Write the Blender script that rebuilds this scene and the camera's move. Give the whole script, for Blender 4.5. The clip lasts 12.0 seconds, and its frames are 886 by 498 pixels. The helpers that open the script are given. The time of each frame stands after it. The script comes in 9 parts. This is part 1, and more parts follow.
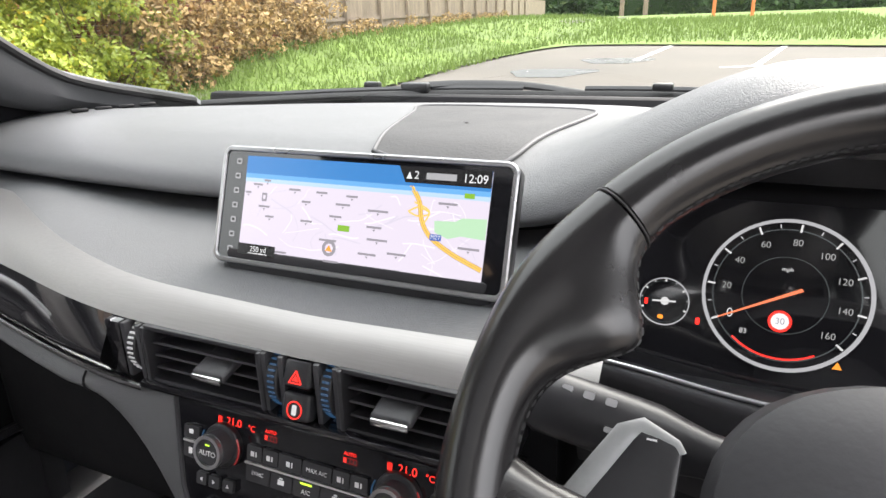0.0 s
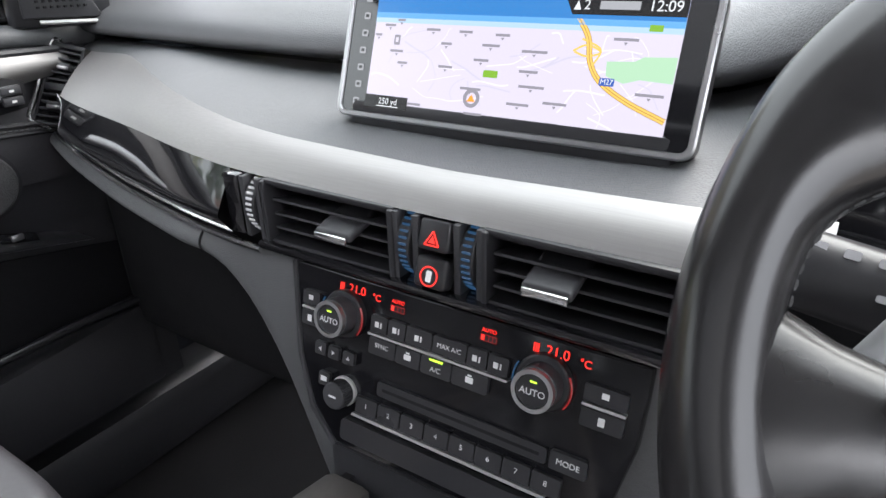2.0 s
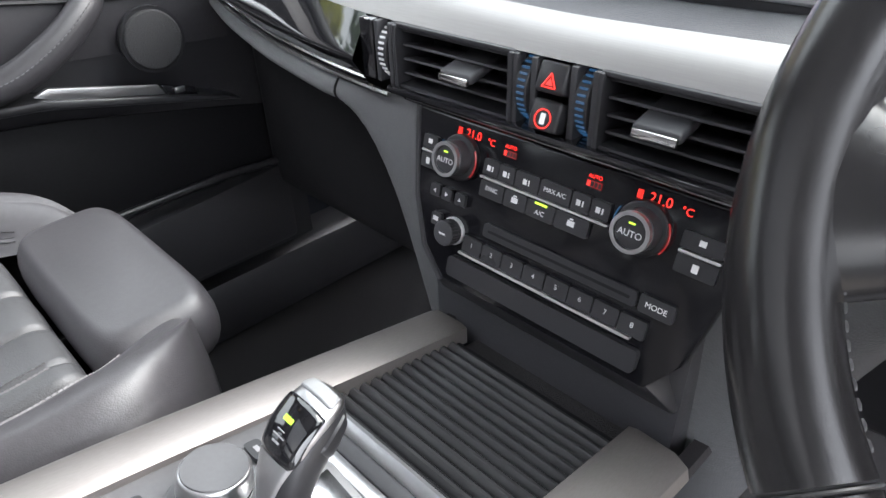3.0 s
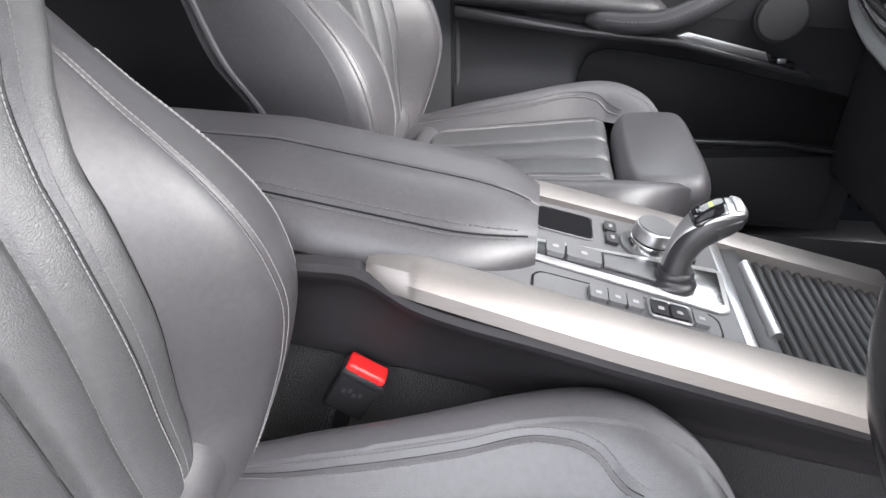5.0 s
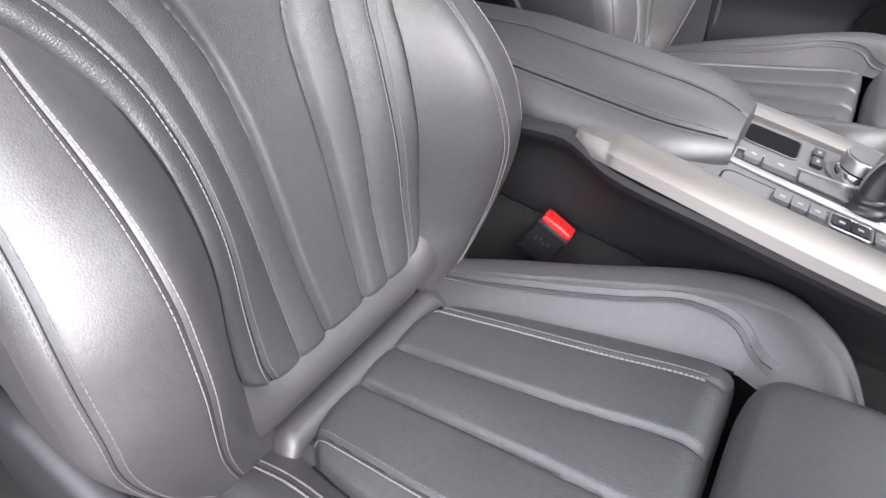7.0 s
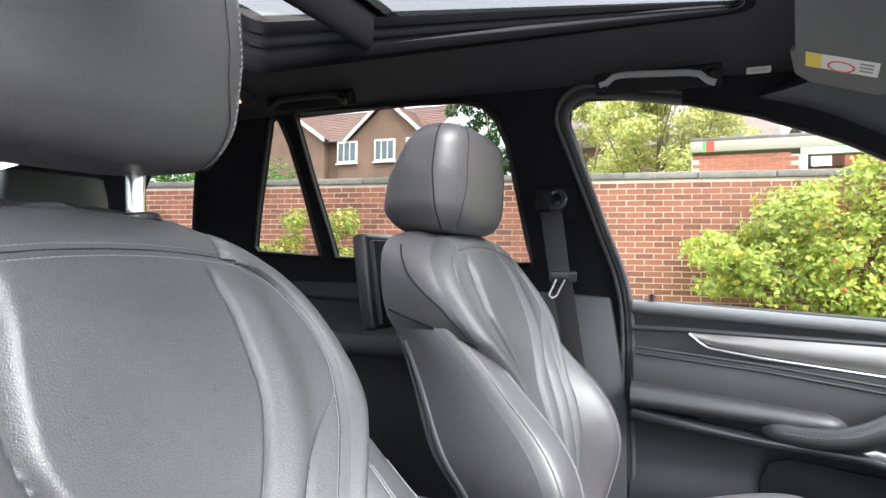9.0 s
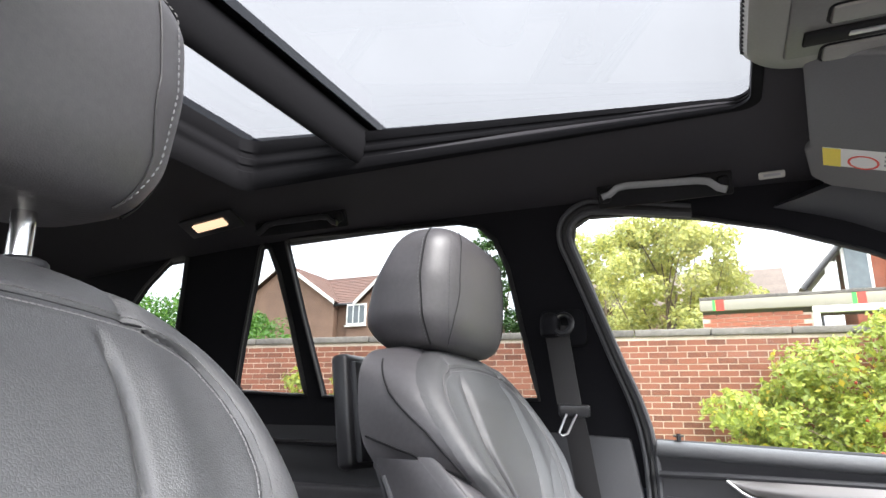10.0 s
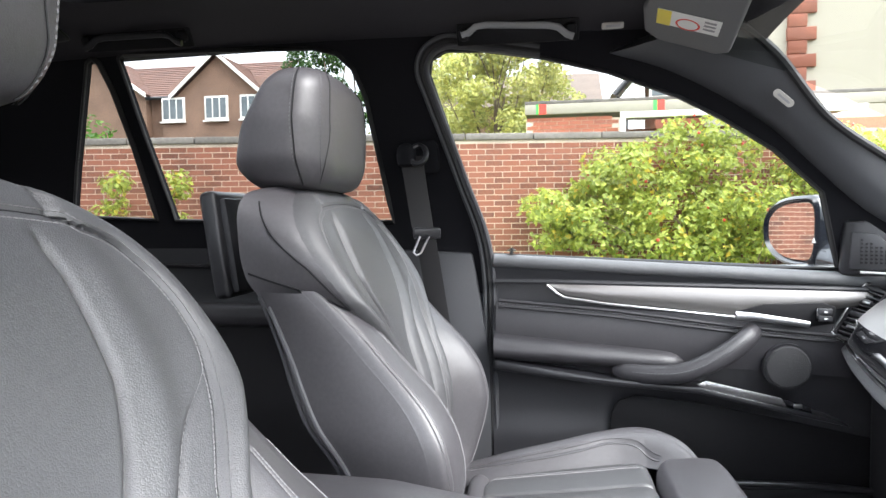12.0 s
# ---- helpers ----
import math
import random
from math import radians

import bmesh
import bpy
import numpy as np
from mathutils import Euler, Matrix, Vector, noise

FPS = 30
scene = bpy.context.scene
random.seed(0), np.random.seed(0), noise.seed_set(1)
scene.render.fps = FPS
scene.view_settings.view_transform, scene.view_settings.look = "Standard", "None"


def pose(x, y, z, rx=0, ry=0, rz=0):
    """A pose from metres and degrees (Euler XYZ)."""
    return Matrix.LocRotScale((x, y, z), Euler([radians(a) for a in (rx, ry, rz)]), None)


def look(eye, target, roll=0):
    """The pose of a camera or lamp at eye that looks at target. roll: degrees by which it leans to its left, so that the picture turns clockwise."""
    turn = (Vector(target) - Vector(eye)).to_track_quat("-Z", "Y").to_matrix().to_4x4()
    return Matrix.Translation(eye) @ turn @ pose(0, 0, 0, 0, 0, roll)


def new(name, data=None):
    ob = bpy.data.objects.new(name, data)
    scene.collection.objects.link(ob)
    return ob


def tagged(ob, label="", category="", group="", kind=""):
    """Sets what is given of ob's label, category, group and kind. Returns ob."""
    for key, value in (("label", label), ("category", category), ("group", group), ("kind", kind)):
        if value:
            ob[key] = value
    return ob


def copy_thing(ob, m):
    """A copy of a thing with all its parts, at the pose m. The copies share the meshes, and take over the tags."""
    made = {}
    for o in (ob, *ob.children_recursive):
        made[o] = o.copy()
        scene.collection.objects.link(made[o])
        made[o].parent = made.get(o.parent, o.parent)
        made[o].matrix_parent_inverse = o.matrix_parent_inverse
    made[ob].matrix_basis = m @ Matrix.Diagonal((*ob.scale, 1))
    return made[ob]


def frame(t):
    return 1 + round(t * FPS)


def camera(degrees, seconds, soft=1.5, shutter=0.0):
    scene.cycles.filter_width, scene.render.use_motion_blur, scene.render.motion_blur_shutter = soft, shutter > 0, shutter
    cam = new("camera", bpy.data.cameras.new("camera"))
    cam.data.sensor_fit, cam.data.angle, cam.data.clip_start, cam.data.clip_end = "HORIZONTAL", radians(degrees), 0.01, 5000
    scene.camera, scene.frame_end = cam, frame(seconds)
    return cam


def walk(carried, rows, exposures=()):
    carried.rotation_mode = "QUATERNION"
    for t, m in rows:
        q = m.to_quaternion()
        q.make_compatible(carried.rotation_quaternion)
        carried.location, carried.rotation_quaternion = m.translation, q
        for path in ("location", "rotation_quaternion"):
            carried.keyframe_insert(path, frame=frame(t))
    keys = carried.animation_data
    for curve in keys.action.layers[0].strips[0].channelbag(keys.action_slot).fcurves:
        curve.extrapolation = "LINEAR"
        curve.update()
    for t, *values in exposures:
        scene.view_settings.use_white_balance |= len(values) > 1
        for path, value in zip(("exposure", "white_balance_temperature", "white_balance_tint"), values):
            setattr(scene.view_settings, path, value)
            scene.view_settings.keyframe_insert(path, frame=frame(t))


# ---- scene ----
cam = camera(70.0, 12.0)
EXPOSURES = [(0, 2.90, 6700, 13), (0.5, 2.72, 6600, 13), (1.5, 2.70, 6500, 13), (2.5, 3.16, 6300, 12), (4.5, 3.24, 6400, 13), (6.7, 3.08, 6400, 15), (8.3, 3.42, 6200, 11), (9.0, 3.54, 6200, 11), (9.5, 3.54, 6350, 13), (10.0, 3.48, 6300, 13), (11.0, 3.34, 6200, 13), (12, 3.40, 6200, 12)]
PATH = [
    (0, (0.281, -0.413, 1.25), (-0.508, 1.308, 0.606), -1.5),
    (0.5, (0.222, -0.384, 1.236), (-0.699, 1.271, 0.595), -1.2),
    (1, (0.209, -0.374, 1.229), (-0.726, 1.257, 0.547), -1.3),
    (1.5, (0.213, -0.38, 1.207), (-0.74, 1.211, 0.458), -1.3),
    (2, (0.215, -0.389, 1.178), (-0.778, 1.123, 0.325), -1.5),
    (2.5, (0.224, -0.399, 1.156), (-0.844, 0.983, 0.182), -1.5),
    (2.7, (0.232, -0.405, 1.144), (-0.891, 0.892, 0.117), -1.7),
    (4.3, (0.412, -0.506, 1.161), (-1.252, -0.126, 0.118), -0.3),
    (4.5, (0.451, -0.506, 1.16), (-1.267, -0.345, 0.15), -0.1),
    (5, (0.541, -0.476, 1.15), (-1.143, -0.738, 0.102), -0.0),
    (5.5, (0.61, -0.437, 1.141), (-0.949, -0.97, 0.007), 0.7),
    (6, (0.663, -0.403, 1.121), (-0.739, -1.133, -0.104), 0.2),
    (6.5, (0.675, -0.4, 1.118), (-0.669, -1.223, -0.113), 0.1),
    (6.7, (0.676, -0.404, 1.124), (-0.67, -1.238, -0.097), 0.1),
    (8.3, (0.686, -0.477, 1.233), (-1.083, -1.316, 0.828), 0.7),
    (8.5, (0.68, -0.492, 1.244), (-1.144, -1.271, 0.983), 0.9),
    (9, (0.672, -0.497, 1.232), (-1.17, -1.276, 1.25), 0.7),
    (9.5, (0.6, -0.503, 1.195), (-1.193, -1.258, 1.656), 0.7),
    (10, (0.546, -0.519, 1.168), (-1.217, -1.303, 1.694), 0.8),
    (10.5, (0.541, -0.518, 1.174), (-1.203, -1.352, 1.688), 0.9),
    (11, (0.558, -0.514, 1.19), (-1.217, -1.317, 1.641), 1.0),
    (11.5, (0.595, -0.516, 1.212), (-1.303, -1.121, 1.39), 0.2),
    (12, (0.633, -0.548, 1.223), (-1.341, -0.856, 1.121), -0.7),
]
walk(cam, [(t, look(eye, target, roll)) for t, eye, target, roll in PATH], EXPOSURES)

# ---- light ----
world = bpy.data.worlds.new("overcast_sky")
scene.world = world
world.use_nodes = True
wn, wl = world.node_tree.nodes, world.node_tree.links
sky = wn.new("ShaderNodeTexSky")
sky.sky_type, sky.sun_disc = "NISHITA", False
sky.sun_elevation, sky.sun_rotation = radians(41), radians(160)
sky.air_density, sky.dust_density, sky.ozone_density = 1.0, 4.0, 1.0
wsat = wn.new("ShaderNodeHueSaturation")
wsat.inputs["Saturation"].default_value = 0.22
wl.new(sky.outputs[0], wsat.inputs["Color"])
wtc = wn.new("ShaderNodeTexCoord")
wnoise = wn.new("ShaderNodeTexNoise")
wnoise.inputs["Scale"].default_value, wnoise.inputs["Detail"].default_value = 2.2, 5.0
wl.new(wtc.outputs["Generated"], wnoise.inputs["Vector"])
wramp = wn.new("ShaderNodeMapRange")
wramp.inputs["From Min"].default_value, wramp.inputs["From Max"].default_value = 0.3, 0.7
wramp.inputs["To Min"].default_value, wramp.inputs["To Max"].default_value = 0.86, 1.06
wl.new(wnoise.outputs["Fac"], wramp.inputs["Value"])
cloud = wn.new("ShaderNodeMix")
cloud.data_type = "RGBA"
cloud.inputs[0].default_value = 0.7
cloud.inputs[7].default_value = (10.6, 11.0, 11.5, 1)
wl.new(wsat.outputs[0], cloud.inputs[6])
# an overcast sky is about three times darker at the horizon than overhead
wsep = wn.new("ShaderNodeSeparateXYZ")
wl.new(wtc.outputs["Generated"], wsep.inputs[0])
whor = wn.new("ShaderNodeMapRange")
whor.inputs["From Min"].default_value, whor.inputs["From Max"].default_value = 0.0, 1.0
whor.inputs["To Min"].default_value, whor.inputs["To Max"].default_value = 0.36, 1.10
wl.new(wsep.outputs["Z"], whor.inputs["Value"])
wgrad = wn.new("ShaderNodeMath")
wgrad.operation = "MULTIPLY"
wl.new(whor.outputs[0], wgrad.inputs[0])
wl.new(wramp.outputs[0], wgrad.inputs[1])
wmul = wn.new("ShaderNodeVectorMath")
wmul.operation = "SCALE"
wl.new(cloud.outputs[2], wmul.inputs[0])
wl.new(wgrad.outputs[0], wmul.inputs["Scale"])
wbg = wn["Background"]
wbg.inputs["Strength"].default_value = 0.125
wl.new(wmul.outputs[0], wbg.inputs["Color"])

sun = new("sun", bpy.data.lights.new("sun", "SUN"))
sun.data.energy, sun.data.angle, sun.data.color = 1.5, radians(50), (1.0, 0.97, 0.92)
sun.matrix_world = look((6.5, 17, 16.3), (0, -0.3, 0.8))


# ---- materials ----
def make(name):
    m = bpy.data.materials.new(name)
    m.use_nodes = True
    return m, m.node_tree.nodes, m.node_tree.links, m.node_tree.nodes["Principled BSDF"]


def surface(name, color, rough, metal=0.0, grain=400.0, bump=0.15, vary=0.12, stain=6.0, rvary=0.08, coat=0.0, kind="noise",
            spec=0.5, per_object=0.0, per_island=0.0, stretch=(1, 1, 1), dist=0.001):
    """Base colour with variation at two scales, roughness variation and a fine relief."""
    m, n, l, p = make(name)
    tc = n.new("ShaderNodeTexCoord")
    mp = n.new("ShaderNodeMapping")
    mp.inputs["Scale"].default_value = stretch
    l.new(tc.outputs["Object"], mp.inputs["Vector"])
    big, fine = n.new("ShaderNodeTexNoise"), n.new("ShaderNodeTexNoise")
    big.inputs["Scale"].default_value, big.inputs["Detail"].default_value = stain, 5
    fine.inputs["Scale"].default_value, fine.inputs["Detail"].default_value = grain * 0.35, 3
    l.new(tc.outputs["Object"], big.inputs["Vector"])
    l.new(mp.outputs[0], fine.inputs["Vector"])
    add = n.new("ShaderNodeMath")
    add.operation = "ADD"
    l.new(big.outputs["Fac"], add.inputs[0])
    l.new(fine.outputs["Fac"], add.inputs[1])
    last = add.outputs[0]
    for amount, node, out in ((per_object, "ShaderNodeObjectInfo", "Random"), (per_island, "ShaderNodeNewGeometry", "Random Per Island")):
        if amount:
            info, mad = n.new(node), n.new("ShaderNodeMath")
            mad.operation = "MULTIPLY_ADD"
            l.new(info.outputs[out], mad.inputs[0])
            mad.inputs[1].default_value = amount
            l.new(last, mad.inputs[2])
            sub = n.new("ShaderNodeMath")
            sub.operation = "SUBTRACT"
            l.new(mad.outputs[0], sub.inputs[0])
            sub.inputs[1].default_value = amount / 2
            last = sub.outputs[0]
    rng = n.new("ShaderNodeMapRange")
    rng.inputs["From Min"].default_value, rng.inputs["From Max"].default_value = 0.6, 1.4
    rng.inputs["To Min"].default_value, rng.inputs["To Max"].default_value = 1 - vary, 1 + vary
    l.new(last, rng.inputs["Value"])
    col = n.new("ShaderNodeVectorMath")
    col.operation = "SCALE"
    col.inputs[0].default_value = color
    l.new(rng.outputs[0], col.inputs["Scale"])
    l.new(col.outputs[0], p.inputs["Base Color"])
    rr = n.new("ShaderNodeMapRange")
    rr.inputs["From Min"].default_value, rr.inputs["From Max"].default_value = 0.15, 0.85
    rr.inputs["To Min"].default_value, rr.inputs["To Max"].default_value = max(0.02, rough - rvary), min(1, rough + rvary)
    l.new(big.outputs["Fac"], rr.inputs["Value"])
    l.new(rr.outputs[0], p.inputs["Roughness"])
    p.inputs["Metallic"].default_value = metal
    p.inputs["Specular IOR Level"].default_value = spec
    p.inputs["Coat Weight"].default_value = coat
    p.inputs["Coat Roughness"].default_value = 0.04
    if bump:
        b = n.new("ShaderNodeBump")
        b.inputs["Strength"].default_value, b.inputs["Distance"].default_value = bump, dist
        if kind == "leather":
            tex = n.new("ShaderNodeTexVoronoi")
            tex.feature = "DISTANCE_TO_EDGE"
            tex.inputs["Scale"].default_value = grain
            warp, mixv = n.new("ShaderNodeTexNoise"), n.new("ShaderNodeMixRGB")
            warp.inputs["Scale"].default_value = grain * 0.3
            l.new(mp.outputs[0], warp.inputs["Vector"])
            mixv.inputs[0].default_value = 0.0022
            l.new(mp.outputs[0], mixv.inputs[1])
            l.new(warp.outputs["Color"], mixv.inputs[2])
            l.new(mixv.outputs[0], tex.inputs["Vector"])
            clampd = n.new("ShaderNodeMath")
            clampd.operation = "MINIMUM"
            clampd.inputs[1].default_value = 0.25
            l.new(tex.outputs["Distance"], clampd.inputs[0])
            wob = n.new("ShaderNodeMath")
            wob.operation = "MULTIPLY_ADD"
            wob.inputs[1].default_value = 9.0
            l.new(clampd.outputs[0], wob.inputs[0])
            l.new(fine.outputs["Fac"], wob.inputs[2])
            l.new(wob.outputs[0], b.inputs["Height"])
        else:
            l.new(fine.outputs["Fac"], b.inputs["Height"])
        l.new(b.outputs[0], p.inputs["Normal"])
    return m


def glow(name, color, strength):
    m, n, l, p = make(name)
    p.inputs["Base Color"].default_value = (0.01, 0.01, 0.01, 1)
    p.inputs["Emission Color"].default_value = (*color, 1)
    p.inputs["Emission Strength"].default_value = strength * 0.2
    p.inputs["Roughness"].default_value = 0.25
    return m


def glass(name, tint, rough=0.0):
    """Thin pane: mostly clear, with a real reflection."""
    m, n, l, p = make(name)
    n.remove(p)
    out = n["Material Output"]
    tr, gl, mix, lw = n.new("ShaderNodeBsdfTransparent"), n.new("ShaderNodeBsdfGlossy"), n.new("ShaderNodeMixShader"), n.new("ShaderNodeLayerWeight")
    tr.inputs[0].default_value = (*tint, 1)
    gl.inputs["Roughness"].default_value = rough
    lw.inputs["Blend"].default_value = 0.5
    up, low = n.new("ShaderNodeMath"), n.new("ShaderNodeMath")
    up.operation, low.operation = "POWER", "MULTIPLY_ADD"
    up.inputs[1].default_value, low.inputs[1].default_value, low.inputs[2].default_value = 5.0, 0.5, 0.03
    l.new(lw.outputs["Facing"], up.inputs[0])
    l.new(up.outputs[0], low.inputs[0])
    l.new(low.outputs[0], mix.inputs[0])
    l.new(tr.outputs[0], mix.inputs[1])
    l.new(gl.outputs[0], mix.inputs[2])
    l.new(mix.outputs[0], out.inputs[0])
    return m


M_LEATHER = surface("black_leather", (0.046, 0.0460, 0.0485), 0.44, grain=480, bump=0.17, vary=0.22, stain=9, rvary=0.06, kind="leather", dist=0.0009, spec=0.85)
M_LEATHER_SIDE = surface("smooth_leather", (0.046, 0.0435, 0.0475), 0.45, grain=520, bump=0.09, vary=0.22, stain=7, rvary=0.08, kind="leather", dist=0.0008, spec=0.85)
M_RIM = surface("worn_rim_leather", (0.0095, 0.0090, 0.0095), 0.23, spec=0.55, grain=700, bump=0.018, vary=0.25, stain=22, rvary=0.1, kind="leather", dist=0.0006)
M_DASH = surface("grained_dash_skin", (0.092, 0.094, 0.098), 0.48, grain=420, bump=0.20, vary=0.10, stain=5, kind="leather", dist=0.001)
M_PLASTIC = surface("dark_grained_plastic", (0.026, 0.026, 0.029), 0.46, grain=700, bump=0.2, vary=0.12, stain=9, dist=0.0006)
M_SATIN = surface("satin_black_plastic", (0.016, 0.016, 0.018), 0.34, grain=900, bump=0.05, vary=0.12, stain=14)
M_DEEP = surface("black_plastic_and_pocket_shade", (0.008, 0.008, 0.0092), 0.7, spec=0.2, grain=500, bump=0.1, vary=0.2, stain=14)
M_GLOSS = surface("piano_black", (0.006, 0.006, 0.007), 0.07, grain=300, bump=0.0, vary=0.2, stain=30, rvary=0.04, coat=1.0)
M_ALU = surface("brushed_aluminium", (0.35, 0.342, 0.335), 0.54, metal=1.0, grain=2600, bump=0.10, vary=0.07, stain=6, rvary=0.06, stretch=(0.03, 1, 1), dist=0.0004)
M_ALU_Y = surface("brushed_aluminium_lengthwise", (0.315, 0.290, 0.278), 0.52, metal=1.0, grain=2600, bump=0.10, vary=0.08, stain=7, rvary=0.06, stretch=(1, 0.03, 1), dist=0.0004)
M_ALU_DOOR = surface("dark_brushed_aluminium", (0.25, 0.24, 0.235), 0.46, metal=1.0, grain=2600, bump=0.10, vary=0.08, stain=7, rvary=0.06, stretch=(1, 0.03, 1), dist=0.0004)
M_CHROME = surface("satin_chrome", (0.78, 0.78, 0.78), 0.16, metal=1.0, grain=500, bump=0.0, vary=0.05, stain=30, rvary=0.05)
M_SILVER = surface("satin_silver", (0.55, 0.55, 0.56), 0.32, metal=1.0, grain=900, bump=0.04, vary=0.05, stain=20)
M_RUBBER = surface("ribbed_rubber", (0.022, 0.022, 0.023), 0.42, grain=500, bump=0.1, vary=0.2, stain=30)
M_CARPET = surface("charcoal_carpet", (0.036, 0.034, 0.036), 0.95, grain=1800, bump=0.9, vary=0.3, stain=8, dist=0.003)
M_LINER = surface("anthracite_headliner", (0.040, 0.0385, 0.043), 0.92, spec=0.2, grain=1600, bump=0.35, vary=0.12, stain=5, dist=0.001)
M_LINER_PLASTIC = surface("pillar_plastic", (0.055, 0.056, 0.061), 0.62, grain=900, bump=0.2, vary=0.08, stain=4, dist=0.0006)
M_SUNROOF = surface("black_sunroof_and_well_shade", (0.005, 0.005, 0.006), 0.85, grain=600, bump=0.1, vary=0.2, stain=12, spec=0.1)
M_KEY = surface("black_key_plastic", (0.022, 0.022, 0.024), 0.32, grain=900, bump=0.03, vary=0.12, stain=14, spec=0.35)
M_HANDLE = surface("grey_handle_paint", (0.23, 0.235, 0.24), 0.42, grain=700, bump=0.03, vary=0.08, stain=14)
M_BRIGHT = surface("bright_trim_line", (0.50, 0.50, 0.50), 0.45, metal=0.8, grain=900, bump=0.0, vary=0.05, stain=20)
M_PILLAR = surface("grey_pillar_plastic", (0.056, 0.057, 0.062), 0.6, grain=900, bump=0.2, vary=0.08, stain=4, dist=0.0006)
M_MIRRORSHELL = surface("dark_mirror_shell", (0.010, 0.012, 0.018), 0.2, grain=900, bump=0.0, vary=0.1, stain=5, coat=0.6)
M_PILLAR_DARK = surface("black_pillar_cloth", (0.009, 0.009, 0.011), 0.9, spec=0.15, grain=1600, bump=0.3, vary=0.15, stain=5, dist=0.001)
M_DOOR = surface("dark_door_leather", (0.030, 0.029, 0.032), 0.40, grain=480, bump=0.12, vary=0.16, stain=7, rvary=0.07, kind="leather", dist=0.0009)
M_PANEL = surface("black_panel_glass", (0.004, 0.004, 0.005), 0.14, grain=300, bump=0.0, vary=0.2, stain=30, rvary=0.04, spec=0.45)
M_CONSOLE = surface("dark_console_plastic", (0.022, 0.0200, 0.022), 0.58, grain=700, bump=0.3, vary=0.15, stain=9, dist=0.0006, spec=0.3)
M_DECK = surface("grey_console_deck", (0.10, 0.10, 0.104), 0.40, grain=800, bump=0.06, vary=0.1, stain=12)
M_FRAME = surface("satin_display_frame", (0.46, 0.46, 0.47), 0.30, metal=1.0, grain=900, bump=0.03, vary=0.05, stain=20)
M_BEIGE = surface("light_grey_console_plastic", (0.40, 0.385, 0.35), 0.5, grain=900, bump=0.1, vary=0.06, stain=8)
M_OVERHEAD = surface("grey_overhead_plastic", (0.21, 0.205, 0.195), 0.5, grain=900, bump=0.1, vary=0.06, stain=8)
M_VISOR = surface("grey_visor_vinyl", (0.115, 0.116, 0.119), 0.7, grain=1100, bump=0.25, vary=0.08, stain=6)
M_THREAD = surface("grey_stitching", (0.185, 0.178, 0.183), 0.7, grain=3000, bump=0.0, vary=0.2, stain=60)
M_THREAD_DARK = surface("dark_stitching", (0.12, 0.12, 0.125), 0.7, grain=3000, bump=0.0, vary=0.2, stain=60)
M_RED = surface("red_plastic", (0.72, 0.02, 0.02), 0.28, grain=600, bump=0.02, vary=0.08, stain=40)
M_BELT = surface("woven_belt_webbing", (0.020, 0.019, 0.020), 0.7, grain=2600, bump=0.5, vary=0.2, stain=15)
M_SEAL = surface("rubber_seal", (0.010, 0.010, 0.011), 0.65, grain=500, bump=0.1, vary=0.2, stain=20)
M_LABEL_W = surface("white_label", (0.72, 0.72, 0.70), 0.5, grain=900, bump=0.0, vary=0.04, stain=20)
M_LABEL_Y = surface("yellow_label", (0.75, 0.60, 0.05), 0.5, grain=900, bump=0.0, vary=0.06, stain=20)
M_PRINT = surface("pale_print", (0.62, 0.62, 0.62), 0.5, grain=900, bump=0.0, vary=0.04, stain=20)
M_GREYPRINT = surface("grey_print", (0.26, 0.26, 0.27), 0.5, grain=900, bump=0.0, vary=0.04, stain=20)
M_MIRROR = surface("mirror_glass", (0.86, 0.88, 0.88), 0.01, metal=1.0, grain=100, bump=0.0, vary=0.01, stain=5, rvary=0.005)
M_GLASS = glass("clear_window_glass", (0.48, 0.50, 0.485))
M_GLASS_FRONT = glass("clear_windscreen_glass", (0.51, 0.53, 0.515))
M_GLASS_DARK = glass("tinted_rear_glass", (0.33, 0.345, 0.34))
M_GLASS_ROOF = glass("tinted_roof_glass", (0.100, 0.1005, 0.100))
M_CARPAINT = surface("dark_metallic_car_paint", (0.020, 0.024, 0.034), 0.25, metal=0.4, grain=2500, bump=0.0, vary=0.1, stain=5, coat=1.0)

E_MAP = glow("screen_map_land", (0.62, 0.58, 0.68), 0.95)
E_MAP2 = glow("screen_map_shade", (0.55, 0.53, 0.63), 0.95)
E_MAPROAD = glow("screen_minor_road", (0.72, 0.70, 0.78), 0.95)
E_SKY1 = glow("screen_sky_deep", (0.03, 0.20, 0.52), 0.9)
E_SKY2 = glow("screen_sky_mid", (0.12, 0.38, 0.72), 0.9)
E_SKY3 = glow("screen_sky_pale", (0.42, 0.60, 0.80), 0.9)
E_GREEN = glow("screen_park", (0.42, 0.66, 0.44), 0.9)
E_ROADY = glow("screen_motorway", (0.85, 0.55, 0.12), 0.9)
E_ROADD = glow("screen_motorway_edge", (0.45, 0.28, 0.06), 0.9)
E_TEXT = glow("screen_white_mark", (0.75, 0.77, 0.80), 0.9)
E_INK = glow("screen_dark_mark", (0.30, 0.29, 0.33), 0.8)
E_SIGNB = glow("screen_blue_sign", (0.03, 0.10, 0.40), 0.9)
E_SIGNG = glow("screen_green_sign", (0.20, 0.42, 0.03), 0.9)
E_BLACK = glow("screen_black", (0.004, 0.004, 0.005), 0.5)
E_RED = glow("red_segment_display", (1.0, 0.03, 0.02), 1.3)
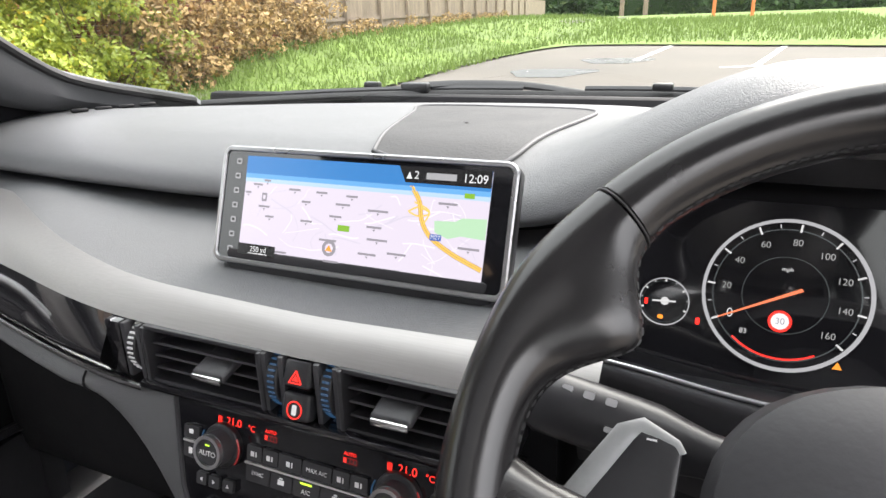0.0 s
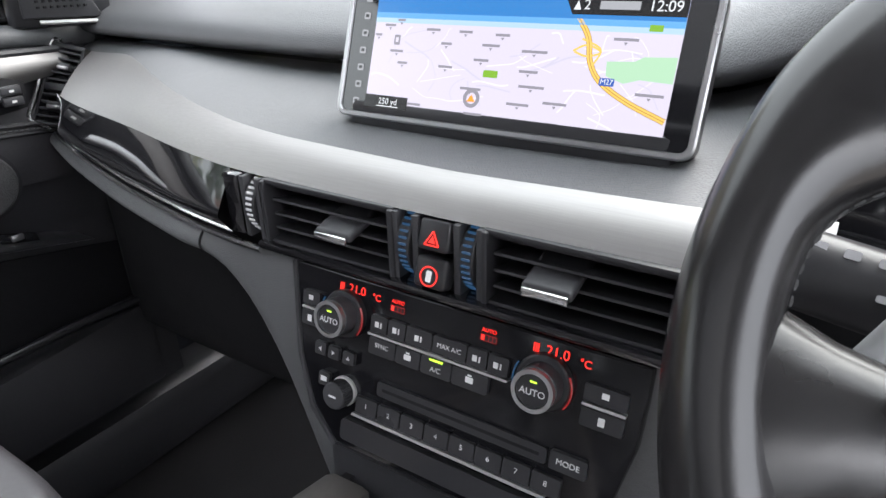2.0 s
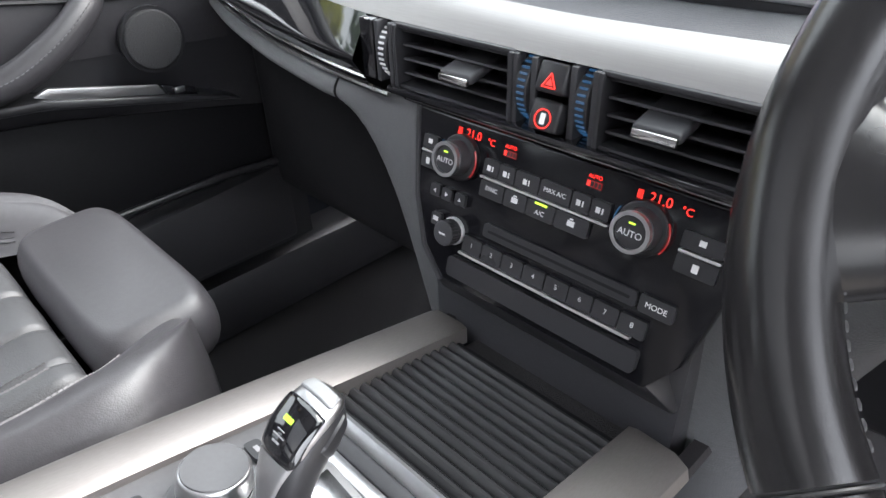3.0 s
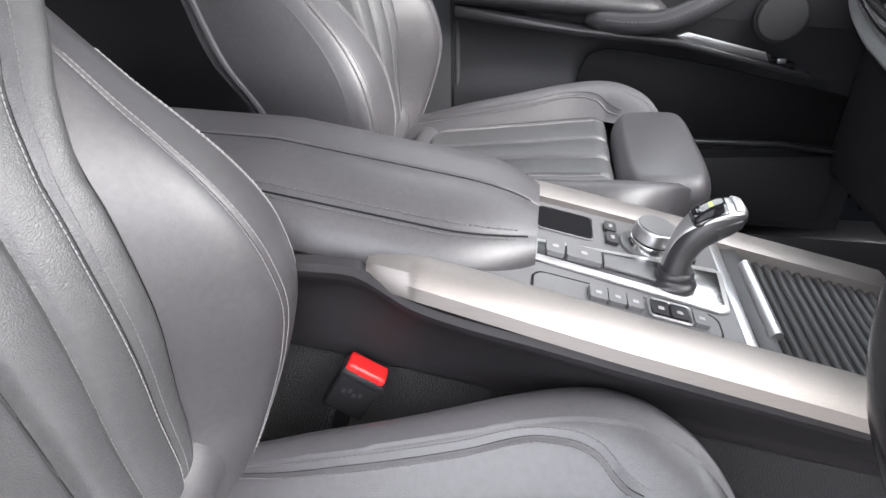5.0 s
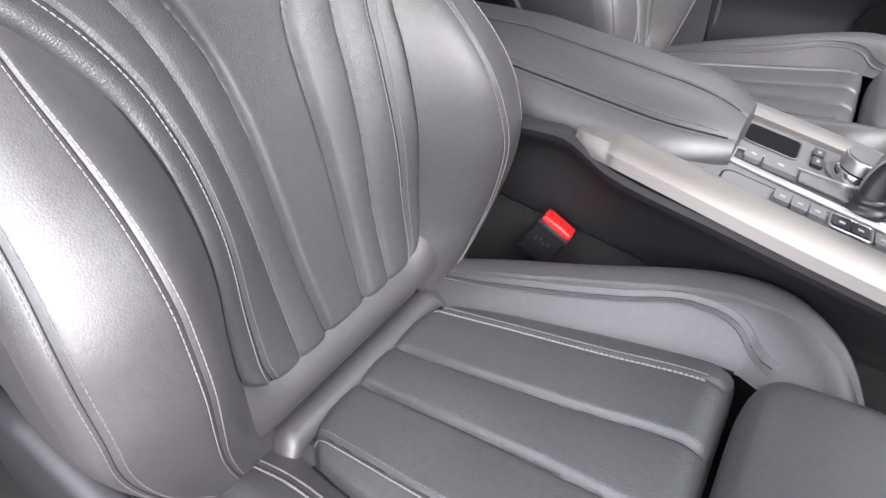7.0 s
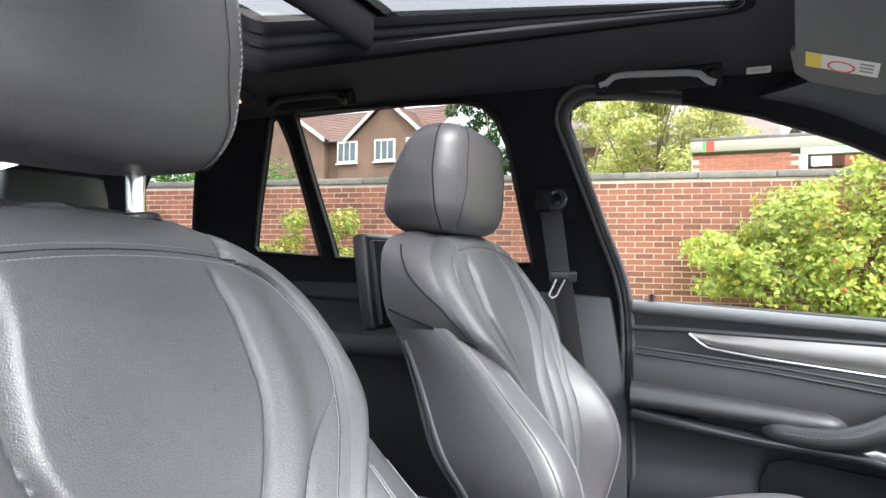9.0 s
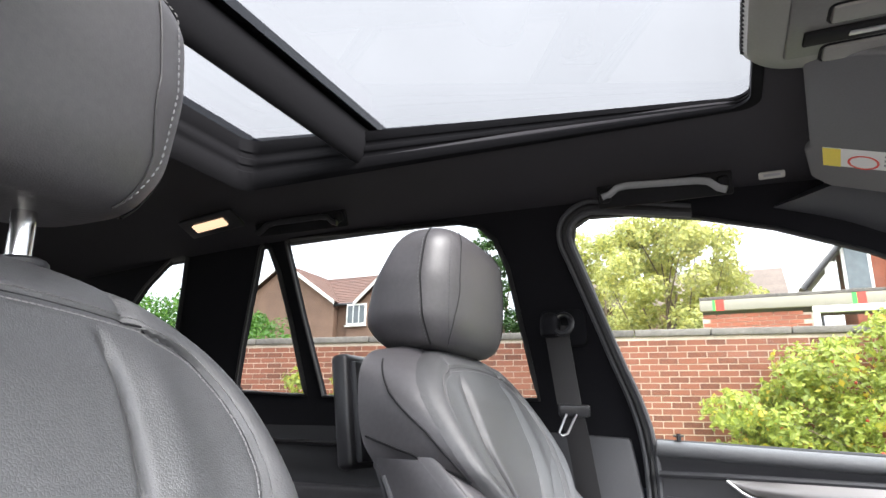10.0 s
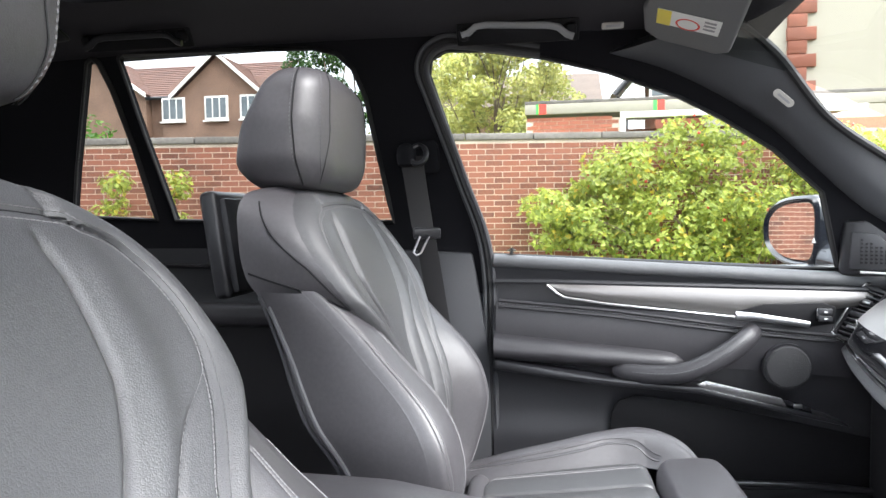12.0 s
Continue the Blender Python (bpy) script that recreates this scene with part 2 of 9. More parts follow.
E_REDDIM = glow("dim_red_backlight", (0.5, 0.02, 0.02), 0.35)
E_LED = glow("green_indicator", (0.45, 0.85, 0.05), 1.4)
E_BLUE = glow("blue_backlight", (0.03, 0.11, 0.24), 0.35)
E_ORANGE = glow("orange_indicator", (0.9, 0.30, 0.03), 1.0)
E_NEEDLE = glow("orange_needle", (0.85, 0.22, 0.10), 0.9)
E_DIAL = glow("dial_grey", (0.40, 0.41, 0.43), 0.8)
E_DIALTXT = glow("dial_white", (0.62, 0.63, 0.64), 0.8)
E_DIMTXT = glow("dial_dim_number", (0.30, 0.31, 0.31), 0.8)
E_FAINT = glow("dial_faint_line", (0.055, 0.065, 0.068), 0.8)
E_LAMP = glow("warm_courtesy_lamp", (1.0, 0.66, 0.40), 0.62)

M_BRICK = surface("red_brick", (0.150, 0.054, 0.031), 0.88, grain=120, bump=0.6, vary=0.55, stain=3, per_object=1.0, per_island=1.0, dist=0.004)
M_BRICK_OR = surface("orange_brick", (0.25, 0.080, 0.044), 0.85, grain=120, bump=0.5, vary=0.35, stain=3, per_object=0.7, per_island=0.8, dist=0.004)
M_BRICK_HOUSE = surface("brown_house_brick", (0.20, 0.122, 0.084), 0.9, grain=60, bump=0.5, vary=0.35, stain=1.2, dist=0.006)
M_MORTAR = surface("pale_mortar", (0.56, 0.47, 0.38), 0.95, grain=150, bump=0.6, vary=0.3, stain=3, dist=0.003)
M_COPING = surface("weathered_concrete_coping", (0.15, 0.135, 0.12), 0.95, grain=60, bump=0.7, vary=0.4, stain=3, per_object=0.4, dist=0.005)
M_RENDER = surface("cream_render", (0.31, 0.285, 0.23), 0.9, grain=40, bump=0.3, vary=0.07, stain=0.8, dist=0.004)
M_WHITE = surface("white_paint", (0.78, 0.77, 0.72), 0.5, grain=80, bump=0.1, vary=0.05, stain=2)
M_TILE = surface("brown_roof_tile", (0.150, 0.082, 0.062), 0.85, grain=50, bump=0.5, vary=0.3, stain=1.5, per_island=0.5, dist=0.006)
M_TILE_GREY = surface("grey_brown_roof_tile", (0.13, 0.10, 0.084), 0.9, grain=50, bump=0.4, vary=0.25, stain=1.5, per_island=0.4, dist=0.006)
M_PANE = surface("house_window_pane", (0.10, 0.12, 0.13), 0.06, grain=20, bump=0.0, vary=0.3, stain=1.5, coat=0.5)
M_STRIPE_G = surface("green_stripe_paint", (0.06, 0.42, 0.08), 0.5, grain=80, bump=0.0, vary=0.06, stain=4)
M_STRIPE_R = surface("red_stripe_paint", (0.70, 0.05, 0.03), 0.5, grain=80, bump=0.0, vary=0.06, stain=4)
M_ASPHALT = surface("pale_worn_asphalt", (0.120, 0.105, 0.090), 0.9, grain=90, bump=0.5, vary=0.35, stain=0.35, dist=0.006)
M_WETPATCH = surface("wet_dark_asphalt", (0.045, 0.042, 0.040), 0.25, grain=90, bump=0.2, vary=0.3, stain=1.5)
M_ROADPAINT = surface("worn_white_road_paint", (0.86, 0.85, 0.81), 0.8, grain=60, bump=0.3, vary=0.2, stain=3)
M_GRASS = surface("grass_ground", (0.13, 0.195, 0.034), 0.95, grain=30, bump=0.8, vary=0.45, stain=0.6, dist=0.03)
M_BLADE = surface("grass_blades", (0.130, 0.195, 0.036), 0.85, grain=30, bump=0.0, vary=0.12, stain=0.7, per_island=0.22)
M_STRAW = surface("dry_weeds", (0.36, 0.24, 0.11), 0.9, grain=30, bump=0.0, vary=0.5, stain=0.7, per_island=1.0)
M_FENCE = surface("weathered_fence_board", (0.24, 0.185, 0.140), 0.9, grain=60, bump=0.5, vary=0.3, stain=2, per_object=0.4, stretch=(3, 3, 0.2), dist=0.004)
M_POST_OR = surface("orange_post_paint", (0.62, 0.17, 0.045), 0.6, grain=60, bump=0.1, vary=0.1, stain=2)
M_BARK = surface("shrub_bark", (0.13, 0.095, 0.065), 0.95, grain=60, bump=0.8, vary=0.35, stain=4, dist=0.006)


def leaf_mat(name, color, warm):
    """Leaf colour that differs from leaf to leaf, with some light through."""
    m, n, l, p = make(name)
    geo, ramp, tr, mix = n.new("ShaderNodeNewGeometry"), n.new("ShaderNodeValToRGB"), n.new("ShaderNodeBsdfTranslucent"), n.new("ShaderNodeMixShader")
    e = ramp.color_ramp.elements
    e[0].position, e[0].color = 0.0, (color[0] * 0.60, color[1] * 0.65, color[2] * 0.7, 1)
    e[1].position, e[1].color = 0.93, (color[0] * 1.25, color[1] * 1.18, color[2] * 1.1, 1)
    mid = e.new(0.5)
    mid.color = (*color, 1)
    top = e.new(1.0)
    top.color = (*warm, 1)
    l.new(geo.outputs["Random Per Island"], ramp.inputs[0])
    l.new(ramp.outputs[0], p.inputs["Base Color"])
    l.new(ramp.outputs[0], tr.inputs[0])
    p.inputs["Roughness"].default_value = 0.5
    mix.inputs[0].default_value = 0.45
    l.new(p.outputs[0], mix.inputs[1])
    l.new(tr.outputs[0], mix.inputs[2])
    l.new(mix.outputs[0], n["Material Output"].inputs[0])
    return m


M_LEAF_ROSE = leaf_mat("rose_leaves", (0.33, 0.385, 0.075), (0.68, 0.49, 0.065))
M_LEAF_TREE = leaf_mat("yellow_green_leaves", (0.46, 0.47, 0.15), (0.62, 0.54, 0.16))
M_LEAF_DARK = leaf_mat("dark_green_leaves", (0.055, 0.120, 0.030), (0.14, 0.20, 0.05))
M_LEAF_HEDGE = leaf_mat("hedge_leaves", (0.090, 0.21, 0.030), (0.20, 0.32, 0.05))
M_ROSEHIP = surface("red_rose_hips", (0.55, 0.06, 0.035), 0.4, grain=60, bump=0.0, vary=0.2, stain=9, per_island=0.5)


# ---- building helpers ----
def world_of(ob):
    m = ob.matrix_basis.copy()
    return m if ob.parent is None else world_of(ob.parent) @ ob.matrix_parent_inverse @ m


def thing(name, at, label, category, group="", kind=""):
    ob = new(name)
    ob.location = at
    ob.empty_display_size = 0.05
    return tagged(ob, label, category, group, kind)


def part(name, bm, material, parent=None, label="", smooth=True):
    """Links a bmesh, given in world coordinates, as one mesh object under a thing or a part."""
    me = bpy.data.meshes.new(name)
    bmesh.ops.recalc_face_normals(bm, faces=bm.faces)
    bm.to_mesh(me)
    bm.free()
    return part_data(name, me, material, parent, label, smooth)


def part_data(name, me, material, parent=None, label="", smooth=True):
    if material is not None and not me.materials:
        me.materials.append(material)
    if smooth:
        me.shade_smooth()
        me.set_sharp_from_angle(angle=radians(38))
    ob = new(name, me)
    if parent is not None:
        ob.parent = parent
        ob.matrix_parent_inverse = world_of(parent).inverted()
    if label:
        tagged(ob, label)
    return ob


def grid(f, nu, nv, close_u=False, bm=None):
    """A surface from f(u, v), u and v from 0 to 1."""
    bm = bm or bmesh.new()
    rows = []
    for j in range(nv + 1):
        rows.append([bm.verts.new(f(i / nu, j / nv)) for i in range(nu if close_u else nu + 1)])
    for j in range(nv):
        for i in range(nu):
            k = (i + 1) % nu if close_u else i + 1
            bm.faces.new((rows[j][i], rows[j][k], rows[j + 1][k], rows[j + 1][i]))
    return bm


def loft(rings, close=True, cap=True, bm=None):
    bm = bm or bmesh.new()
    vs = [[bm.verts.new(p) for p in ring] for ring in rings]
    n = len(vs[0])
    for a, b in zip(vs, vs[1:]):
        for i in range(n if close else n - 1):
            k = (i + 1) % n
            bm.faces.new((a[i], a[k], b[k], b[i]))
    if cap and close:
        bm.faces.new(vs[0])
        bm.faces.new(vs[-1])
    return bm


def tube(points, r, n=8, close=False, cap=True, bm=None, flat=1.0, up=None):
    """A tube along points; r is a number or a function of 0..1."""
    pts = [Vector(p) for p in points]
    m = len(pts)
    rings, side = [], None
    for i, p in enumerate(pts):
        a, b = pts[(i - 1) % m] if close or i else pts[0], pts[(i + 1) % m] if close or i < m - 1 else pts[-1]
        d = (b - a).normalized()
        if up is not None:
            side = d.cross(Vector(up)).normalized()
        elif side is None:
            side = d.orthogonal().normalized()
        else:
            side = (side - d * side.dot(d)).normalized()
        o = d.cross(side)
        q = r(i / max(1, m - 1)) if callable(r) else r
        rings.append([p + (side * math.cos(2 * math.pi * k / n) + o * math.sin(2 * math.pi * k / n) * flat) * q for k in range(n)])
    if close:
        rings.append(rings[0])
    out = loft(rings, True, cap and not close, bm)
    if close:
        bmesh.ops.remove_doubles(out, verts=out.verts, dist=1e-6)
    return out


def curve(points, n):
    """Catmull-Rom samples through the points (any number of coordinates)."""
    p = [np.array(q, float) for q in points]
    p = [2 * p[0] - p[1]] + p + [2 * p[-1] - p[-2]]
    out = []
    spans = len(p) - 3
    for i in range(n + 1):
        s = min(i / n * spans, spans - 1e-9)
        k, t = int(s), s - int(s)
        a, b, c, d = p[k:k + 4]
        out.append(0.5 * (2 * b + (c - a) * t + (2 * a - 5 * b + 4 * c - d) * t * t + (3 * b - a - 3 * c + d) * t ** 3))
    return out


def table(x, xs, ys):
    return float(np.interp(x, xs, ys))


def step(a, b, x):
    t = min(1, max(0, (x - a) / (b - a)))
    return t * t * (3 - 2 * t)


def bell(d, w):
    return math.exp(-(d / w) ** 2)


def rbox(c, s, b=0.003, seg=2, m=None, bm=None):
    """A box of size s round c, with rounded edges; m turns it about c."""
    own = bmesh.new()
    bmesh.ops.create_cube(own, size=1)
    bmesh.ops.scale(own, vec=s, verts=own.verts)
    if b:
        bmesh.ops.bevel(own, geom=own.edges, offset=min(b, min(s) * 0.49), segments=seg, affect="EDGES", profile=0.5)
    if m is not None:
        bmesh.ops.transform(own, matrix=m, verts=own.verts)
    bmesh.ops.translate(own, vec=c, verts=own.verts)
    if bm is None:
        return own
    me = bpy.data.meshes.new("tmp")
    own.to_mesh(me)
    own.free()
    bm.from_mesh(me)
    bpy.data.meshes.remove(me)
    return bm


def prism(poly, off, b=0.0, seg=2):
    """The polygon (3D points), pulled along the vector off, with rounded edges."""
    bm = bmesh.new()
    off = Vector(off)
    lo = [bm.verts.new(p) for p in poly]
    hi = [bm.verts.new(Vector(p) + off) for p in poly]
    n = len(poly)
    bm.faces.new(lo)
    bm.faces.new(hi)
    for i in range(n):
        bm.faces.new((lo[i], lo[(i + 1) % n], hi[(i + 1) % n], hi[i]))
    bmesh.ops.recalc_face_normals(bm, faces=bm.faces)
    if b:
        bmesh.ops.bevel(bm, geom=bm.edges, offset=b, segments=seg, affect="EDGES", profile=0.5)
    return bm


def disc(c, axis, r, h, n=40, b=0.0, r2=None):
    """A cylinder on c along axis, with a rounded far rim."""
    a = Vector(axis).normalized()
    s = a.orthogonal().normalized()
    o = a.cross(s)
    r2 = r if r2 is None else r2
    rings = []
    prof = [(r, 0), (r2, h)] if not b else [(r, 0)] + [(r2 - b + b * math.cos(t), h - b + b * math.sin(t)) for t in np.linspace(0, math.pi / 2, 5)]
    for q, z in prof:
        rings.append([Vector(c) + a * z + (s * math.cos(2 * math.pi * k / n) + o * math.sin(2 * math.pi * k / n)) * q for k in range(n)])
    return loft(rings)


def ring(c, axis, r0, r1, h, n=48):
    """A flat ring with square section."""
    a = Vector(axis).normalized()
    s = a.orthogonal().normalized()
    o = a.cross(s)
    rings = [[Vector(c) + a * z + (s * math.cos(2 * math.pi * k / n) + o * math.sin(2 * math.pi * k / n)) * q for k in range(n)]
             for q, z in ((r0, 0), (r1, 0), (r1, h), (r0, h), (r0, 0))]
    bm = loft(rings, True, False)
    bmesh.ops.remove_doubles(bm, verts=bm.verts, dist=1e-7)
    return bm


def stitches(path, normals, length=0.0045, gap=0.0028, r=0.0007, lift=0.0004):
    """Short raised threads along a path, as one mesh."""
    verts, faces = [], []
    pts = [Vector(p) for p in path]
    acc = [0.0]
    for a, b in zip(pts, pts[1:]):
        acc.append(acc[-1] + (b - a).length)
    s = 0.0
    k = 0
    while s + length < acc[-1]:
        ends = []
        for q in (s, s + length):
            while k < len(acc) - 2 and acc[k + 1] < q:
                k += 1
            t = (q - acc[k]) / max(1e-9, acc[k + 1] - acc[k])
            ends.append((pts[k].lerp(pts[k + 1], t), Vector(normals[k])))
        (a, na), (b, nb) = ends
        d = (b - a).normalized()
        side = d.cross(na).normalized() * r
        base = len(verts)
        for p, nn in ((a, na), (a.lerp(b, 0.5), na), (b, nb)):
            hi = lift + (r * 1.3 if p is not a and p is not b else r * 0.4)
            verts += [p - side, p + nn * hi, p + side]
        for o in (0, 3):
            faces += [(base + o, base + o + 1, base + o + 4, base + o + 3), (base + o + 1, base + o + 2, base + o + 5, base + o + 4)]
        s += length + gap
    return verts, faces


def stitch_part(name, runs, material, parent, label="", **kw):
    verts, faces = [], []
    for path, normals in runs:
        v, f = stitches(path, normals, **kw)
        o = len(verts)
        verts += v
        faces += [tuple(i + o for i in q) for q in f]
    me = bpy.data.meshes.new(name)
    me.from_pydata(verts, [], faces)
    ob = part_data(name, me, material, parent, label, smooth=False)
    return tagged(ob, kind="stuff")


def letters(text, size, m, material, parent, name="lettering", depth=0.0003, align="CENTER"):
    """Words in the built-in font as a mesh; m is the pose of the writing's plane (x along it, z out of it)."""
    cu = bpy.data.curves.new(name, "FONT")
    cu.body, cu.size, cu.extrude, cu.align_x, cu.align_y = text, size, depth, align, "CENTER"
    tmp = bpy.data.objects.new("tmp", cu)
    scene.collection.objects.link(tmp)
    me = bpy.data.meshes.new_from_object(tmp.evaluated_get(bpy.context.evaluated_depsgraph_get()))
    bpy.data.objects.remove(tmp)
    bpy.data.curves.remove(cu)
    me.transform(m)
    me.materials.clear()
    return part_data(name, me, material, parent, smooth=False)


def plane_pose(o, xdir, zdir):
    """The pose of a plane through o with its x along xdir and its z out along zdir."""
    x, z = Vector(xdir).normalized(), Vector(zdir).normalized()
    y = z.cross(x).normalized()
    x = y.cross(z)
    m = Matrix((x, y, z)).transposed().to_4x4()
    m.translation = o
    return m


def flat(m, pts, h=0.0003):
    """A thin plate on the plane of m, from 2D points."""
    off = (m.to_3x3() @ Vector((0, 0, 1))) * h
    return prism([m @ Vector((x, y, 0.0002)) for x, y in pts], off)


def plate(m, cx, cy, sx, sy, h=0.0003, r=0.0, z=0.0):
    """A thin rounded rectangle on the plane of m."""
    if r:
        pts = []
        for qx, qy, a0 in ((1, 1, 0), (-1, 1, 90), (-1, -1, 180), (1, -1, 270)):
            for k in range(5):
                a = radians(a0 + k * 22.5)
                pts.append((cx + qx * (sx / 2 - r) + r * math.cos(a), cy + qy * (sy / 2 - r) + r * math.sin(a)))
    else:
        pts = [(cx + a * sx / 2, cy + b * sy / 2) for a, b in ((1, 1), (-1, 1), (-1, -1), (1, -1))]
    off = (m.to_3x3() @ Vector((0, 0, 1))) * h
    return prism([m @ Vector((x, y, 0.0002 + z)) for x, y in pts], off)


# ---- car shell ----
def side_x(z):
    """The inner side of the glass and pillars at height z."""
    return 0.775 - max(0, z - 1.12) * 0.36


def side(y, z, sg=-1, out=0.0):
    return Vector((sg * (side_x(z) + out), y, z))


def side_panel(name, outline, holes, sg, material, parent, thick=0.05, label=""):
    """A curved side sheet with openings: outline and holes are (y, z) lists."""
    bm = bmesh.new()
    loops = []
    for pts in [outline] + holes:
        vs = [bm.verts.new((0, y, z)) for y, z in pts]
        loops.append([bm.edges.new((vs[i], vs[(i + 1) % len(vs)])) for i in range(len(vs))])
    bmesh.ops.triangle_fill(bm, use_beauty=True, edges=[e for l in loops for e in l])
    bm.faces.ensure_lookup_table()
    for k in range(9):
        z = 1.16 + k * 0.05
        bmesh.ops.bisect_plane(bm, geom=bm.verts[:] + bm.edges[:] + bm.faces[:], plane_co=(0, 0, z), plane_no=(0, 0, 1))
    for v in bm.verts:
        v.co.x = sg * side_x(v.co.z)
    bmesh.ops.recalc_face_normals(bm, faces=bm.faces)
    ext = bmesh.ops.extrude_face_region(bm, geom=bm.faces[:])
    for g in ext["geom"]:
        if isinstance(g, bmesh.types.BMVert):
            g.co.x += sg * thick
    return part(name, bm, material, parent, label)


WIN_F = [(0.055, 1.105), (0.0, 1.262), (-0.10, 1.345), (-0.20, 1.405), (-0.284, 1.447), (-0.42, 1.497), (-0.541, 1.527), (-0.66, 1.546), (-0.735, 1.549), (-0.762, 1.535), (-0.768, 1.505), (-0.655, 1.138)]
WIN_R = [(-0.872, 1.213), (-0.905, 1.47), (-0.925, 1.525), (-0.955, 1.554), (-1.00, 1.566), (-1.20, 1.572), (-1.42, 1.578), (-1.437, 1.568), (-1.418, 1.409), (-1.391, 1.222)]
WIN_Q = [(-1.440, 1.224), (-1.453, 1.393), (-1.468, 1.504), (-1.484, 1.560), (-1.497, 1.571), (-1.513, 1.562), (-1.563, 1.449), (-1.609, 1.345), (-1.640, 1.268), (-1.647, 1.248), (-1.638, 1.234)]
WIN_RQ = [(-1.86, 1.27), (-1.825, 1.359), (-1.78, 1.467), (-1.742, 1.562), (-1.755, 1.576), (-1.775, 1.573), (-1.832, 1.543), (-1.904, 1.501), (-1.974, 1.448), (-2.05, 1.37), (-2.08, 1.28)]
OUT = [(0.60, 1.06), (0.52, 1.10), (0.13, 1.285), (-0.03, 1.385), (-0.14, 1.495), (-0.25, 1.575), (-0.6, 1.615), (-1.3, 1.625), (-2.2, 1.59), (-2.62, 1.45), (-2.62, 1.04)]


def frame_strip(name, pts, sg, r, material, parent, n=80, flat=0.6):
    loop = []
    for (y0, z0), (y1, z1) in zip(pts, pts[1:] + pts[:1]):
        loop += [(y0 + (y1 - y0) * k / 6, z0 + (z1 - z0) * k / 6) for k in range(6)]
    return part(name, tube([side(y, z, sg, -0.004) for y, z in loop], r, 8, True, flat=flat), material, parent)


car_body = thing("car_body", (0, -0.9, 0), "dark metallic car body shell with black lined pillars", "car body", kind="structure")
for sg in (-1, 1):
    holes = [WIN_R, WIN_Q, WIN_RQ] + ([WIN_F] if sg < 0 else [])
    outline = OUT if sg < 0 else OUT
    if sg > 0:
        # the driver's door stands open
        outline = [(0.60, 1.06), (0.52, 1.13), (0.13, 1.36), (-0.12, 1.52), (-0.25, 1.585), (-0.6, 1.615), (-1.3, 1.625), (-2.2, 1.59), (-2.62, 1.45), (-2.62, 1.04),
                   (-0.80, 1.04), (-0.79, 1.16), (-0.86, 1.50), (-0.80, 1.56), (-0.6, 1.56), (-0.30, 1.50), (-0.10, 1.40), (0.10, 1.25), (0.20, 1.06)]
    side_panel("side_frame", outline, holes, sg, M_PILLAR_DARK, car_body, 0.014)
    for name, pts, mat in (("rear_door_glass", WIN_R, M_GLASS_DARK), ("quarter_glass", WIN_Q, M_GLASS_DARK), ("rear_side_glass", WIN_RQ, M_GLASS_DARK), ("front_door_glass", WIN_F, M_GLASS)):
        if sg > 0 and name == "front_door_glass":
            continue
        bm = bmesh.new()
        vs = [bm.verts.new(side(y, z, sg, 0.010)) for y, z in pts]
        bmesh.ops.triangle_fill(bm, use_beauty=True, edges=[bm.edges.new((vs[i], vs[(i + 1) % len(vs)])) for i in range(len(vs))])
        pane = part(name, bm, mat, car_body, smooth=False)
        pane.visible_shadow = False
        frame_strip("window_seal", pts, sg, 0.006, M_SEAL, car_body)
    # lower body side, sill and inner closing wall
    if sg < 0:
        part("door_shell", rbox((sg * 0.835, -0.55, 0.72), (0.05, 2.3, 0.78), 0.02), M_CARPAINT, car_body)
    part("rear_side_wall", rbox((sg * 0.82, -1.85, 0.72), (0.06, 2.0, 0.72), 0.02), M_PLASTIC, car_body)
    part("sill", rbox((sg * 0.79, -0.6, 0.40), (0.14, 2.6, 0.14), 0.03), M_PLASTIC, car_body)
part("floor_pan", rbox((0, -1.0, 0.315), (1.6, 3.4, 0.03), 0.01), M_CARPET, car_body)
part("firewall", rbox((0, 0.72, 0.72), (1.6, 0.04, 0.84), 0.01), M_DEEP, car_body)
part("tailgate", rbox((0, -2.64, 0.85), (1.5, 0.06, 1.0), 0.02), M_PLASTIC, car_body)
bm = grid(lambda u, v: Vector(((2 * u - 1) * (0.60 - 0.08 * v), -2.60 + 0.18 * v, 1.30 + 0.24 * v)), 4, 4)
part("rear_glass", bm, M_GLASS_DARK, car_body, smooth=False).visible_shadow = False

# seal and bright edge of the front door opening on the B-pillar
for off, r, mat in ((0.006, 0.006, M_PILLAR), (0.016, 0.006, M_SEAL), (0.026, 0.005, M_PILLAR)):
    pts = [side(y + off * dy, z + off * dz, -1, -0.012) for y, z, dy, dz in ((-0.64, 0.60, -1, 0), (-0.645, 0.9, -1, 0), (-0.652, 1.138, -1, 0), (-0.70, 1.30, -0.95, 0.2), (-0.750, 1.45, -0.95, 0.2), (-0.766, 1.505, -1, 0.2), (-0.760, 1.532, -0.8, 0.6), (-0.737, 1.547, -0.3, 0.9), (-0.70, 1.5475, 0, 0.9), (-0.55, 1.527, 0, 0.7))]
    part("door_seal", tube([Vector(p) for p in curve(pts, 60)], r, 8), mat, car_body)
part("b_pillar_trim", prism([side(-0.70, 1.142, -1, -0.018), side(-0.86, 1.15, -1, -0.018), side(-0.86, 0.45, -1, -0.018), side(-0.655, 0.45, -1, -0.018), side(-0.66, 0.9, -1, -0.018)], (-0.03, 0, 0), 0.006), M_LINER_PLASTIC, car_body, "grey plastic lower pillar trim")


